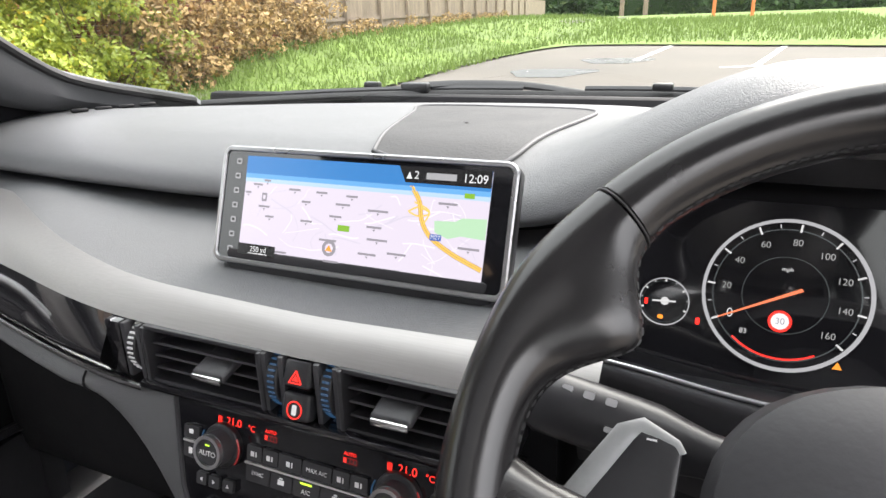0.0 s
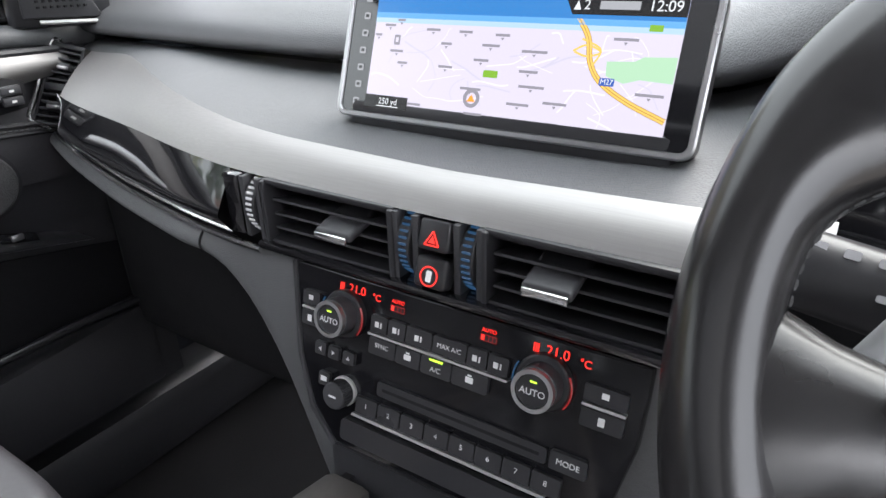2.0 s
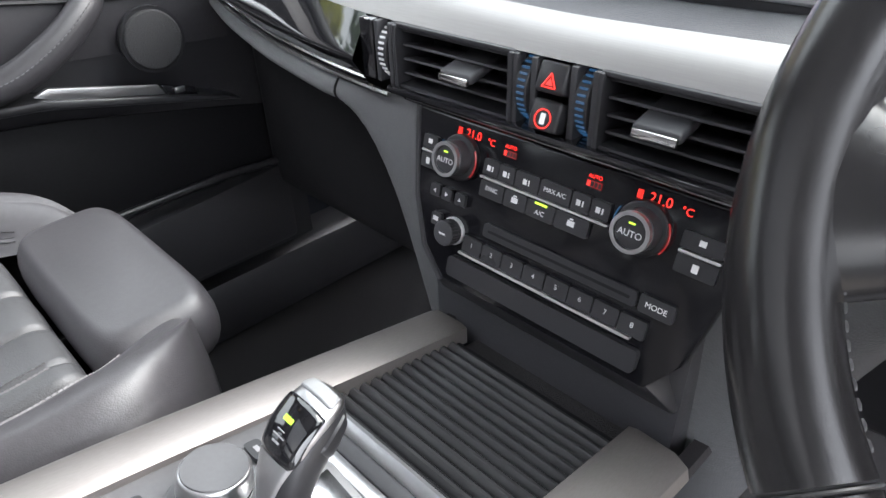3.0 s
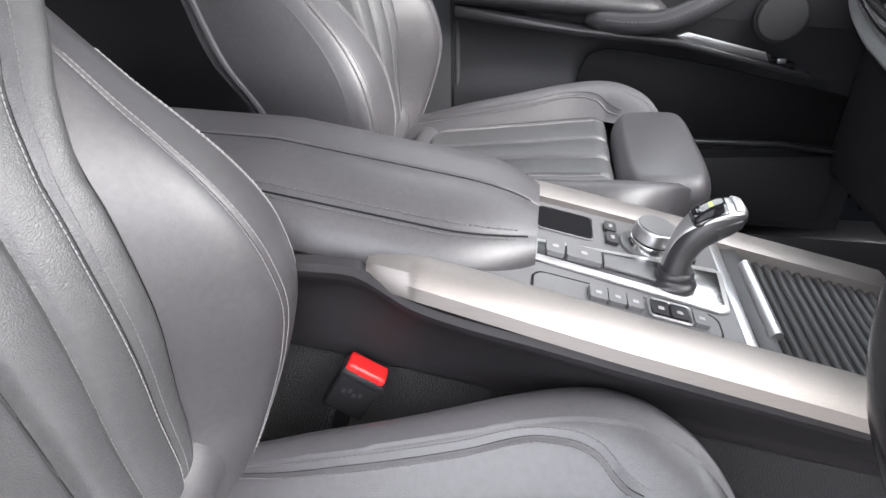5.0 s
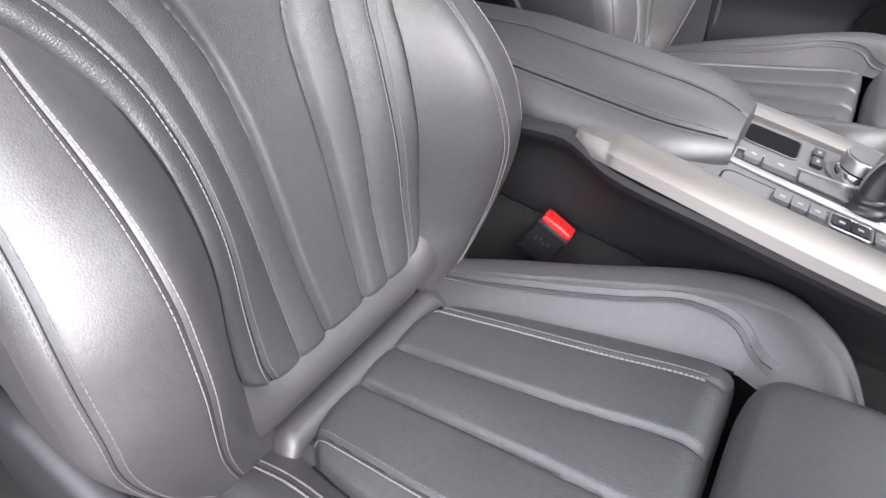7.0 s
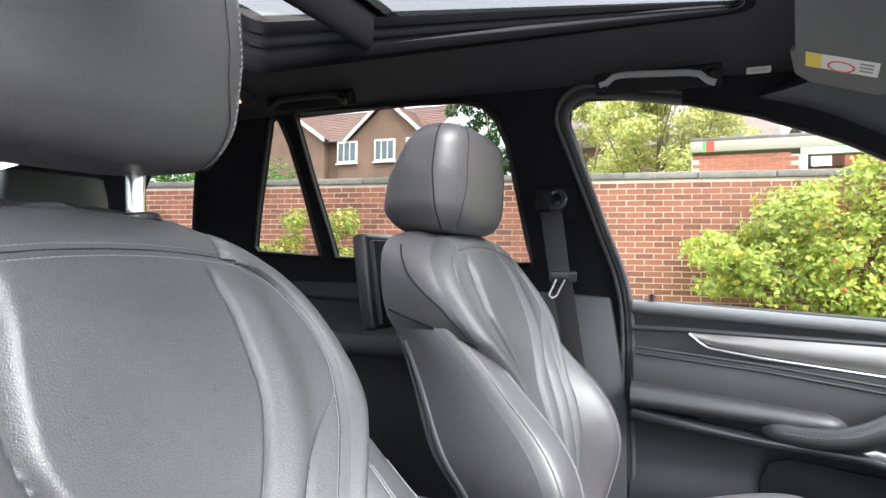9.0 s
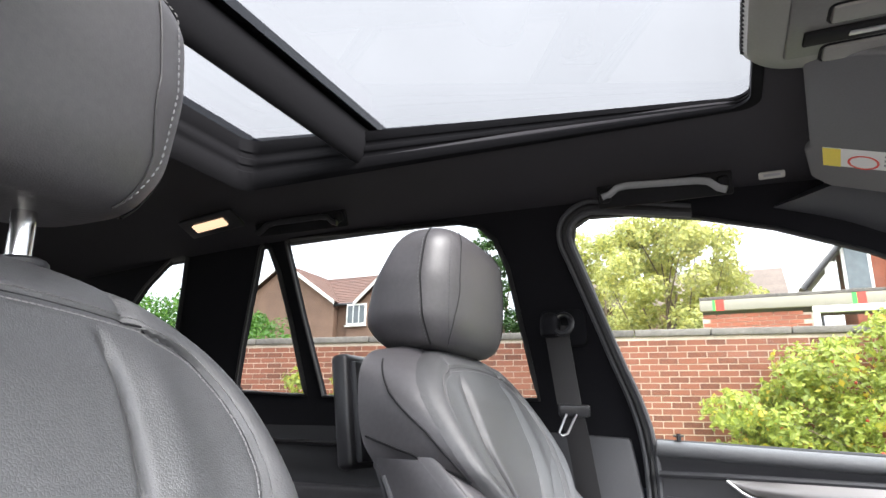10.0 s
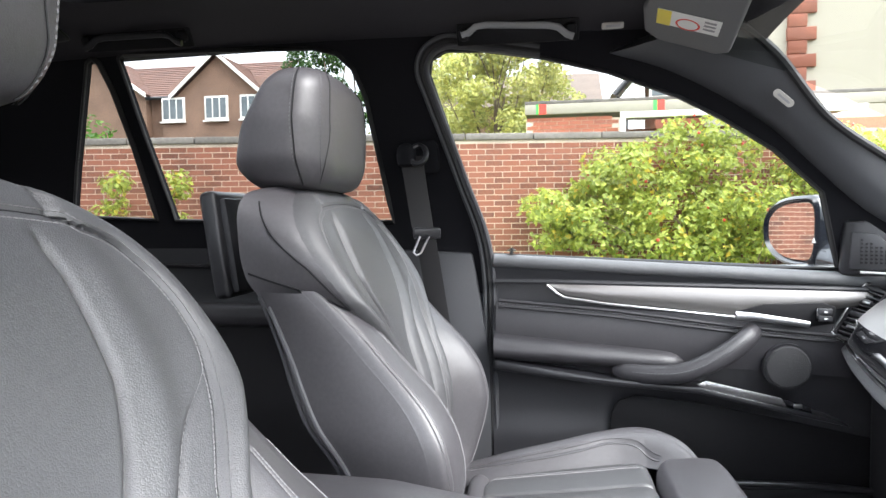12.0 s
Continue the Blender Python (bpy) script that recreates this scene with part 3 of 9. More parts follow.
# roof lining with two openings, shaped as a gentle vault
def roof_z(x, y):
    return 1.587 + 0.02 * bell(y + 1.0, 0.8) - 0.03 * (abs(x) / 0.62) ** 4 - 0.07 * step(-0.32, -0.10, y) - 0.03 * step(-1.5, -2.5, y)


RX, RY0, RY1, RY2, RY3 = 0.345, -0.455, -1.035, -1.135, -1.335
car_roof = thing("car_roof", (0, -1.0, 1.60), "anthracite fabric roof lining round a panoramic glass roof", "car roof", kind="structure")
bm = bmesh.new()
xs = sorted(set(list(np.linspace(-0.64, 0.64, 33)) + [-RX, RX]))
ys = sorted(set(list(np.linspace(-2.45, -0.165, 60)) + [RY0, RY1, RY2, RY3]))
keep = {}
for x in xs:
    for y in ys:
        keep[(x, y)] = bm.verts.new((x, y, roof_z(x, y)))
for x0, x1 in zip(xs, xs[1:]):
    for y0, y1 in zip(ys, ys[1:]):
        mx, my = (x0 + x1) / 2, (y0 + y1) / 2
        if abs(mx) < RX and RY3 < my < RY0:
            continue
        bm.faces.new((keep[(x0, y0)], keep[(x1, y0)], keep[(x1, y1)], keep[(x0, y1)]))
bmesh.ops.delete(bm, geom=[v for v in bm.verts if not v.link_faces], context="VERTS")
liner = part("roof_lining", bm, M_LINER, car_roof)
sol = liner.modifiers.new("thick", "SOLIDIFY")
sol.thickness, sol.offset = 0.012, 1
# the walls of the openings
for y0, y1 in ((RY3, RY0),):
    loop = []
    r = 0.03
    for qx, qy, a0 in ((1, 1, 0), (-1, 1, 90), (-1, -1, 180), (1, -1, 270)):
        cx, cy = qx * (RX - r), (y1 - r if qy > 0 else y0 + r)
        for k in range(6):
            a = radians(a0 + k * 18)
            loop.append((cx + r * math.cos(a), cy + r * math.sin(a)))
    rings = [[Vector((x * (1.0 + 0.035 * w), (y - (y0 + y1) / 2) * (1.0 + 0.035 * w) + (y0 + y1) / 2, roof_z(x, y) - 0.004 + h * (0.25 + (-0.455 - y) * 1.45))) for x, y in loop] for w, h in ((0.9, 0.0), (0.35, -0.005), (0, 0.002), (0, 0.018), (0.15, 0.020), (0.15, 0.026), (0.0, 0.028), (0, 0.036), (0.15, 0.038), (0.15, 0.044), (0.0, 0.046), (0.0, 0.062))]
    part("opening_edge", loft(rings, True, False), M_SUNROOF, car_roof, "black ribbed sunroof frame")
    pane = part("roof_glass", grid(lambda u, v: Vector(((2 * u - 1) * (RX + 0.05), y0 - 0.03 + (y1 - y0 + 0.06) * v, 1.612 + 0.105 * (0.91 - 0.94 * v))), 4, 4), M_GLASS_ROOF, car_roof, smooth=False)
    pane.visible_shadow = False
# roof skin outside, round the glass
def skin_z(y):
    return 1.618 + 0.110 * (-0.455 - y) if y > -1.4 else 1.722 + (y + 1.4) * 0.03


for x0, x1, y0, y1 in ((-0.66, -0.40, -2.45, -0.16), (0.40, 0.66, -2.45, -0.16), (-0.40, 0.40, -0.43, -0.16), (-0.40, 0.40, -2.45, -1.37), (-0.40, 0.40, -1.11, -1.06)):
    part("roof_skin", loft([[Vector((x0, y, skin_z(y) - 0.03 * (abs(x0) / 0.66) ** 4)), Vector((x1, y, skin_z(y) - 0.03 * (abs(x1) / 0.66) ** 4)), Vector((x1, y, skin_z(y) + 0.016 - 0.03 * (abs(x1) / 0.66) ** 4)), Vector((x0, y, skin_z(y) + 0.016 - 0.03 * (abs(x0) / 0.66) ** 4))] for y in np.linspace(y0, y1, 16)]), M_CARPAINT, car_roof)
part("crossbar", tube([(x, (RY1 + RY2) / 2, 1.650) for x in np.linspace(-0.40, 0.40, 12)], 0.043, 14, flat=0.35, up=(0, 1, 0)), M_SUNROOF, car_roof)

# windscreen and its pillars
def screen_y(x):
    return 0.77 - 0.62 * x * x


ws = grid(lambda u, v: Vector(((-0.72 + 1.44 * u) * (1 - 0.22 * v), (1 - v) * screen_y(-0.72 + 1.44 * u) + v * (-0.16 - 0.12 * (2 * u - 1) ** 2) + 0.03 * math.sin(math.pi * v), 1.12 + 0.40 * v + 0.05 * math.sin(math.pi * v))), 20, 12)
windscreen = part("windscreen", ws, M_GLASS_FRONT, None)
tagged(windscreen, "large clear curved windscreen", "windscreen", kind="structure")
windscreen.visible_shadow = False
for sg in (-1, 1):
    # inner trim of the A-pillar: a tapering rounded board
    rings = []
    lower = curve([(0.62, 1.10), (0.30, 1.14), (0.10, 1.215), (-0.12, 1.393), (-0.30, 1.492), (-0.42, 1.528)], 36)
    upper = curve([(0.52, 1.140), (0.30, 1.200), (0.113, 1.310), (-0.035, 1.395), (-0.145, 1.505), (-0.24, 1.555)], 36)
    for k in range(37):
        (y0, z0), (y1, z1) = lower[k], upper[k]
        x0 = table(y0, (-0.42, -0.32, -0.12, 0.10, 0.35, 0.62), (0.615, 0.640, 0.675, 0.735, 0.765, 0.70))
        x1 = table(y1, (-0.24, -0.16, -0.035, 0.113, 0.30, 0.52), (0.50, 0.555, 0.615, 0.675, 0.715, 0.66))
        a, b = Vector((sg * x0, y0, z0)), Vector((sg * x1, y1, z1))
        n = Vector((-sg * 0.85, -0.25, -0.45)) * 0.018
        rings.append([a, a.lerp(b, 0.25) + n, a.lerp(b, 0.6) + n * 1.1, b, b - n * 1.5, a.lerp(b, 0.5) - n * 3, a - n * 1.5])
    pillar = part("a_pillar_trim", loft(rings), M_PILLAR, car_body, "dark grey plastic windscreen pillar trim")
    part("screen_seal", tube([r[3] for r in rings], 0.008, 8), M_SEAL, car_body)


# ---- front seats ----
SEAT_X = 0.365


def smooth(xs, ys):
    """A soft curve through the points, from a dense table."""
    xs, ys = np.array(xs, float), np.array(ys, float)
    d = np.diff(ys) / np.diff(xs)
    m = np.concatenate([[d[0]], np.where(d[:-1] * d[1:] > 0, (d[:-1] + d[1:]) / 2, 0.0), [d[-1]]])
    fine = np.linspace(xs[0], xs[-1], 600)
    k = np.clip(np.searchsorted(xs, fine, side="right") - 1, 0, len(xs) - 2)
    h = xs[k + 1] - xs[k]
    t = (fine - xs[k]) / h
    vals = (2 * t ** 3 - 3 * t ** 2 + 1) * ys[k] + (t ** 3 - 2 * t ** 2 + t) * h * m[k] + (3 * t ** 2 - 2 * t ** 3) * ys[k + 1] + (t ** 3 - t ** 2) * h * m[k + 1]
    lo, gap, out = float(xs[0]), float(fine[1] - fine[0]), vals.tolist()

    def f(x):
        q = min(max((x - lo) / gap, 0.0), 598.999)
        i = int(q)
        return out[i] + (out[i + 1] - out[i]) * (q - i)
    return f


# the backrest's middle line, how far its sides wrap forward, and its lines at height z
spine = smooth((0.60, 0.70, 0.75, 0.83, 0.88, 0.94, 1.0, 1.05, 1.10, 1.15, 1.216, 1.26, 1.30), (-0.668, -0.690, -0.703, -0.725, -0.737, -0.753, -0.774, -0.794, -0.814, -0.834, -0.859, -0.876, -0.892))
wrap = smooth((0.65, 0.75, 0.82, 0.90, 0.95, 1.0, 1.05, 1.10, 1.15, 1.20, 1.27), (0.0, 0.001, 0.012, 0.028, 0.030, 0.025, 0.015, 0.008, 0.004, 0.0, -0.006))
groove_s = smooth((0.68, 0.757, 0.82, 0.89, 0.96, 1.0, 1.033, 1.06, 1.095, 1.13, 1.18, 1.224, 1.27), (0.024, 0.026, 0.030, 0.032, 0.034, 0.040, 0.053, 0.066, 0.084, 0.095, 0.092, 0.080, 0.06))
single_s = smooth((0.68, 0.77, 0.87, 0.95, 0.99, 1.036, 1.073, 1.121, 1.27), (0.060, 0.061, 0.065, 0.071, 0.076, 0.090, 0.118, 0.178, 0.2))
edge_s = smooth((0.68, 0.75, 0.79, 0.84, 0.90, 0.95, 0.98, 1.0, 1.037, 1.065, 1.09, 1.13, 1.15, 1.17, 1.19, 1.213, 1.225), (0.088, 0.090, 0.098, 0.098, 0.097, 0.099, 0.103, 0.107, 0.123, 0.143, 0.161, 0.180, 0.181, 0.177, 0.166, 0.140, 0.105))
panel_s = smooth((0.68, 0.75, 0.785, 0.83, 0.87, 0.93, 0.97, 1.0, 1.03, 1.06, 1.08, 1.10, 1.13, 1.18, 1.20, 1.22, 1.235, 1.247, 1.256, 1.262), (0.108, 0.110, 0.119, 0.120, 0.119, 0.120, 0.124, 0.131, 0.149, 0.174, 0.191, 0.206, 0.213, 0.206, 0.194, 0.172, 0.146, 0.114, 0.076, 0.02))
# the side bolsters: their front seam, how far they stand out, and their outer side
bolster_s = smooth((0.68, 0.72, 0.76, 0.80, 0.87, 0.93, 0.98, 1.03, 1.12), (0.140, 0.150, 0.164, 0.174, 0.179, 0.175, 0.172, 0.171, 0.170))
bolster_h = smooth((0.68, 0.72, 0.76, 0.79, 0.83, 0.87, 0.91, 0.94, 0.97, 1.0, 1.02, 1.04, 1.07, 1.12), (-0.010, 0.006, 0.030, 0.048, 0.070, 0.085, 0.088, 0.084, 0.074, 0.058, 0.046, 0.036, 0.020, -0.010))
rear_y = smooth((0.68, 0.75, 0.82, 0.888, 0.94, 1.03, 1.10, 1.135, 1.20, 1.256, 1.27), (-0.745, -0.760, -0.785, -0.818, -0.858, -0.897, -0.927, -0.947, -0.957, -0.960, -0.960))
outer_s = smooth((0.68, 0.70, 0.73, 0.76, 0.80, 0.86, 0.92, 0.98, 1.04, 1.09, 1.14), (0.150, 0.164, 0.184, 0.204, 0.226, 0.243, 0.242, 0.230, 0.218, 0.214, 0.213))
# the cushion's lines, from its rear to its front
insert_s = smooth((-0.74, -0.68, -0.62, -0.55, -0.48, -0.43, -0.38), (0.100, 0.106, 0.118, 0.127, 0.134, 0.137, 0.134))
thread_s = smooth((-0.70, -0.67, -0.58, -0.50, -0.43, -0.40), (0.088, 0.089, 0.095, 0.100, 0.106, 0.106))
flute_s = smooth((-0.70, -0.68, -0.50, -0.43, -0.38), (0.025, 0.026, 0.032, 0.037, 0.037))
lobe_s = smooth((-0.76, -0.67, -0.60, -0.515, -0.45, -0.41, -0.385, -0.30), (0.138, 0.138, 0.146, 0.161, 0.175, 0.168, 0.148, 0.112))
ridge_s = smooth((-0.76, -0.67, -0.60, -0.515, -0.45, -0.40, -0.36, -0.325, -0.303), (0.142, 0.144, 0.154, 0.170, 0.184, 0.186, 0.178, 0.156, 0.122))
lobe_h = smooth((-0.76, -0.70, -0.64, -0.55, -0.45, -0.40, -0.36, -0.325, -0.303), (0.004, 0.014, 0.024, 0.032, 0.038, 0.037, 0.029, 0.012, -0.012))
lobe_w = smooth((-0.76, -0.72, -0.66, -0.575, -0.475, -0.415, -0.367, -0.325, -0.303), (0.172, 0.180, 0.192, 0.208, 0.238, 0.250, 0.234, 0.190, 0.140))


def round_off(t):
    return 1 - math.sqrt(max(0.0, 1 - min(1.0, max(0.0, t)) ** 2))


def shell_front(s, z):
    """How far the fluted front of the backrest stands before its middle line."""
    a = abs(s)
    g, one, e, p = groove_s(z), single_s(z), edge_s(min(z, 1.225)), panel_s(z)
    out = wrap(z) * min(2.4, a / 0.1) ** 2
    foot = z - 0.020 * min(1.0, a / p) ** 10
    low = step(0.754, 0.770, foot)
    flutes = step(1.12, 1.0, z) * low
    if a < g:
        out += 0.0020 * math.sin(math.pi * (a / g / 2 + 0.5)) * flutes
    elif a < one:
        out += 0.0042 * math.sin(math.pi * (a - g) / max(0.004, one - g)) * flutes
    elif a < e:
        out += 0.0032 * math.sin(math.pi * (a - one) / max(0.004, e - one)) * flutes
    top = step(1.228, 1.185, z)
    out -= 0.0075 * bell(a - g, 0.0042) * low * top
    # the shield stands proud higher up, with a soft rounded side
    up = step(0.99, 1.08, z) * top
    out += 0.0075 * up * step(g + 0.002, g - 0.012, a)
    out += 0.0050 * up * bell(a - g - 0.028, 0.018)
    out -= 0.0026 * bell(a - one, 0.0030) * step(1.125, 1.08, z) * low
    out -= 0.0030 * bell(a - e, 0.0034) * low
    # the rim beyond the stitched edge
    high = step(0.97, 1.05, z)
    if a > e:
        out += 0.0045 * high * math.sin(math.pi * min(1, (a - e) / max(0.006, p - e)))
    r = 0.013 + 0.009 * high
    if a > p - r:
        out -= (0.012 + 0.010 * high) * round_off((a - p + r) / r)
    # lower end of the panel, and the soft upper end of the backrest
    out -= 0.010 * step(0.768, 0.752, foot)
    if z > 1.216:
        out -= 0.036 * round_off((z - 1.216) / 0.046)
    if z > 1.20:
        out -= 0.0030 * bell(z - (1.2255 + 0.0075 * (1 - (a / 0.11) ** 2)), 0.0036) * step(0.125, 0.10, a)
    return out


def back_point(s, z, lift=0.0):
    return Vector((s, spine(z) + shell_front(s, z) + lift, z))


def side_point(u, z, sg=1, lift=0.0):
    """The side bolster: u from 0 in the seam beside the panel over its ridge to 1 on its outer side."""
    p, s1, b, w = panel_s(z), bolster_s(z), bolster_h(z), outer_s(z)
    s0 = min(p - 0.003, s1 - 0.024)
    base = wrap(z) * min(2.4, s0 / 0.1) ** 2 - 0.009
    base = min(base, b - 0.004)
    ctrl = ((s0, base), (s0 + (s1 - s0) * 0.30, base + (b - base) * 0.40), (s0 + (s1 - s0) * 0.66, base + (b - base) * 0.84), (s1, b), (s1 + (w - s1) * 0.50, b - 0.003), (s1 + (w - s1) * 0.90, b - 0.015), (w, b - 0.036))
    q = min(u, 0.99999) * 6
    k, t = int(q), q - int(q)
    a, c = ctrl[max(0, k - 1)], ctrl[min(6, k + 2)]
    m, n = ctrl[k], ctrl[k + 1]
    v = [0.5 * (2 * m[i] + (n[i] - a[i]) * t + (2 * a[i] - 5 * m[i] + 4 * n[i] - c[i]) * t * t + (3 * m[i] - a[i] - 3 * n[i] + c[i]) * t ** 3) for i in (0, 1)]
    dip = 0.0022 * bell(u - 0.5, 0.014) + 0.0022 * bell(u - 0.80, 0.014)
    return Vector((sg * v[0], spine(z) + v[1] - dip + lift, z))


def side_normal(u, z, sg=1):
    e = 0.004
    n = (side_point(min(1, u + 0.02), z, sg) - side_point(u - 0.02, z, sg)).cross(side_point(u, z + e, sg) - side_point(u, z - e, sg)).normalized()
    return n if n.y > 0 else -n


def back_normal(s, z):
    e = 0.003
    a = back_point(s + e, z) - back_point(s - e, z)
    b = back_point(s, z + e) - back_point(s, z - e)
    n = b.cross(a).normalized()
    return n if n.y > 0 else -n


def cush_base(y):
    return 0.728 + 0.11 * (y + 0.55)


def cush_z(s, y):
    """The cushion's top."""
    a = abs(s)
    z = cush_base(y)
    h = insert_s(y)
    if a < h and y < -0.398:
        f = flute_s(y)
        z += 0.006
        z -= 0.0055 * bell(a - f, 0.0034) * step(-0.69, -0.66, y)
        k = a / f / 2 + 0.5 if a < f else (a - f) / (h - f)
        z += 0.0035 * math.sin(math.pi * k)
        z -= 0.0024 * bell(a - thread_s(y), 0.0030)
        # rounded border: sides, rear corners and front roll
        back = -0.686 + 0.034 * (a / h) ** 6
        d = min(h - a, y - back)
        z -= 0.014 * round_off(1 - d / 0.013) if d < 0.013 else 0.0
        if y > -0.430:
            z -= 0.020 * round_off((y + 0.424) / 0.026)
        return z
    s1, b, w = lobe_s(y), lobe_h(y), lobe_w(y)
    inner = h if y < -0.398 else h - (y + 0.398) * 0.5
    mid = max(ridge_s(y), inner + 0.006)
    if a < mid:
        z += -0.010 + (b + 0.010) * step(inner - 0.012, mid + 0.006, a)
    else:
        q = (a - mid) / max(0.01, w - mid)
        z += b + 0.005 * math.sin(math.pi * min(1, q * 1.3)) * (q < 0.77) - 0.060 * round_off((q - 0.30) / 0.70)
    z -= 0.0022 * bell(a - s1, 0.0030) * step(-0.37, -0.39, y)
    return z


def cush_point(s, y, lift=0.0):
    return Vector((s, y, cush_z(s, y) + lift))


def cush_normal(s, y):
    e = 0.003
    n = (cush_point(s + e, y) - cush_point(s - e, y)).cross(cush_point(s, y + e) - cush_point(s, y - e)).normalized()
    return n if n.z > 0 else -n


def superring(c, rx, ry, z, n=40, e=2.6, tilt=0.0):
    pts = []
    for k in range(n):
        a = 2 * math.pi * k / n
        x, y = math.cos(a), math.sin(a)
        x, y = math.copysign(abs(x) ** (2 / e), x) * rx, math.copysign(abs(y) ** (2 / e), y) * ry
        pts.append(Vector((c[0] + x, c[1] + y, z + y * tilt)))
    return pts


def front_seat(label):
    """One front seat, its middle at x = 0, facing +y."""
    seat = thing("front_seat", (0, -0.6, 0.30), label, "car seat", "front seats")
    lo, hi = 0.700, 1.262

    def zv(v):
        return lo + (hi - lo) * (v * 0.88 + 0.12 * math.sin(v * math.pi / 2))

    part("backrest_panel", grid(lambda u, v: back_point((2 * u - 1) * panel_s(zv(v)), zv(v)), 190, 220), M_LEATHER, seat, "fluted grained black leather middle panel")

    # the rim that closes the upper backrest, from the front edge to its rear
    zs = list(np.linspace(0.985, 1.19, 34)) + list(1.262 - 0.072 * np.linspace(1, 0, 22)[1:] ** 2)
    outline = [(panel_s(z), z) for z in zs]
    outline += [(-s, z) for s, z in outline[::-1]]

    def rim_side(u, z, sg):
        s = panel_s(z)
        front = back_point(s, z)
        k = min(1, max(0, (z - 1.13) / 0.132))
        wide = 0.197 * (1 - k ** 5) ** 0.2 if z > 1.13 else s * 0.93
        return Vector((sg * (s + (max(wide, s * 0.9) - s) * u ** 1.3) * (1 + 0.045 * step(1.09, 1.19, z) * math.sin(math.pi * u ** 0.75)), front.y - 0.001 - (front.y - rear_y(z)) * u, z))

    def rim_pt(u, v):
        q = min(v, 0.99999) * (len(outline) - 1)
        k, t = int(q), q - int(q)
        (s0, z0), (s1, z1) = outline[k], outline[k + 1]
        s, z = s0 + (s1 - s0) * t, z0 + (z1 - z0) * t
        front = back_point(s, z)
        thick = front.y - rear_y(z)
        puff = math.sin(math.pi * u ** 0.75)
        side = abs(s) / 0.2
        k = min(1, max(0, (z - 1.13) / 0.132))
        wide = 0.197 * (1 - k ** 5) ** 0.2 if z > 1.13 else abs(s) * 0.93
        far = abs(s) + (max(wide, abs(s) * 0.9) - abs(s)) * u ** 1.3
        return Vector((math.copysign(far, s) * (1 + 0.045 * puff * step(1.09, 1.19, z)), front.y - 0.001 - thick * u, z + (0.007 * puff - 0.006 * u) * max(0, 1 - side) ** 0.5))
    part("backrest_rim", grid(rim_pt, 18, 150), M_LEATHER_SIDE, seat, "smooth black leather rim of the backrest")

    for sg in (-1, 1):
        part("backrest_bolster", grid(lambda u, v, sg=sg: side_point(u, 0.692 + 0.423 * v, sg), 60, 90), M_LEATHER_SIDE, seat, "smooth black leather side bolster")

        def wall(u, v, sg=sg):
            z = 0.692 + 0.420 * v
            a = side_point(1.0, z, sg)
            y1 = rear_y(z)
            x1 = abs(a.x) * 0.90
            return Vector((sg * (abs(a.x) + (x1 - abs(a.x)) * u * u + 0.002 * math.sin(u * math.pi)), a.y + (y1 - a.y) * u, z))
        part("backrest_side", grid(wall, 16, 70), M_LEATHER_SIDE, seat)
        part("side_strip", tube([wall(0.90, j / 60) + Vector((sg * 0.001, 0, 0)) for j in range(0, 58)], 0.0035, 6), M_PILLAR, seat, "pale grey edge strip on the side")
        part("piping", tube([wall(1.0, j / 60) for j in range(0, 60)], 0.004, 6), M_PLASTIC, seat, "grey plastic edge strip")
        # seams of the shoulder: up to the rear of the top, and back to the side strip
        for zs_, us_ in (((1.088, 1.115, 1.145, 1.19, 1.235), (0.03, 0.07, 0.14, 0.40, 0.60)), ((1.088, 1.104, 1.118, 1.137), (0.03, 0.22, 0.46, 0.94))):
            pth = []
            for t in np.linspace(0, 1, 30):
                z = zs_[0] + (zs_[-1] - zs_[0]) * t
                q = rim_side(table(z, zs_, us_), z, sg)
                pth.append(q + Vector((sg * 0.0010, 0, 0)))
            part("seam", tube(pth, 0.0014, 6), M_DEEP, seat)

    def back_shell(u, v):
        z = lo + (1.250 - lo) * v
        w = min(outer_s(min(z, 1.10)), panel_s(z) if z > 1.09 else 9) * 0.90
        return Vector(((2 * u - 1) * w, rear_y(z) - 0.028 * (1 - (2 * u - 1) ** 2), z))
    part("back_shell", grid(back_shell, 24, 40), M_PLASTIC, seat, "dark plastic seat back shell")

    # plain strip below the panel, a crease, and the roll behind the cushion panel
    def strip(u, v):
        s = (2 * u - 1) * (0.126 + 0.012 * v)
        z = 0.764 + 0.022 * min(1.0, abs(s) / 0.12) ** 8 * (1 - v) - 0.043 * v
        return Vector((s, spine(z) - 0.004 + 0.009 * math.sin(math.pi * min(1, 1.15 * v)) - 0.010 * step(0.75, 1, v) + 0.10 * max(0, abs(s) - 0.09), z))
    part("lower_strip", grid(strip, 40, 18), M_LEATHER_SIDE, seat, "smooth black leather strip below the panel")

    def roll(u, v):
        s = (2 * u - 1) * 0.122
        a = math.pi * (0.98 - 0.92 * v)
        return Vector((s, -0.694 + 0.0165 * math.cos(a) + 0.25 * max(0, abs(s) - 0.10), 0.7085 + 0.0165 * math.sin(a) - 0.016 * step(0.104, 0.122, abs(s))))
    part("cushion_roll", grid(roll, 40, 14), M_LEATHER_SIDE, seat, "smooth black leather roll behind the cushion panel")

    # stitched seams of the backrest
    runs = []
    half = [(edge_s(z), z) for z in np.linspace(0.760, 1.220, 200)]
    last = half[-1][0]
    half += [(s, 1.2255 + 0.0075 * (1 - (s / 0.11) ** 2)) for s in np.linspace(last - 0.006, 0.0, 40)]
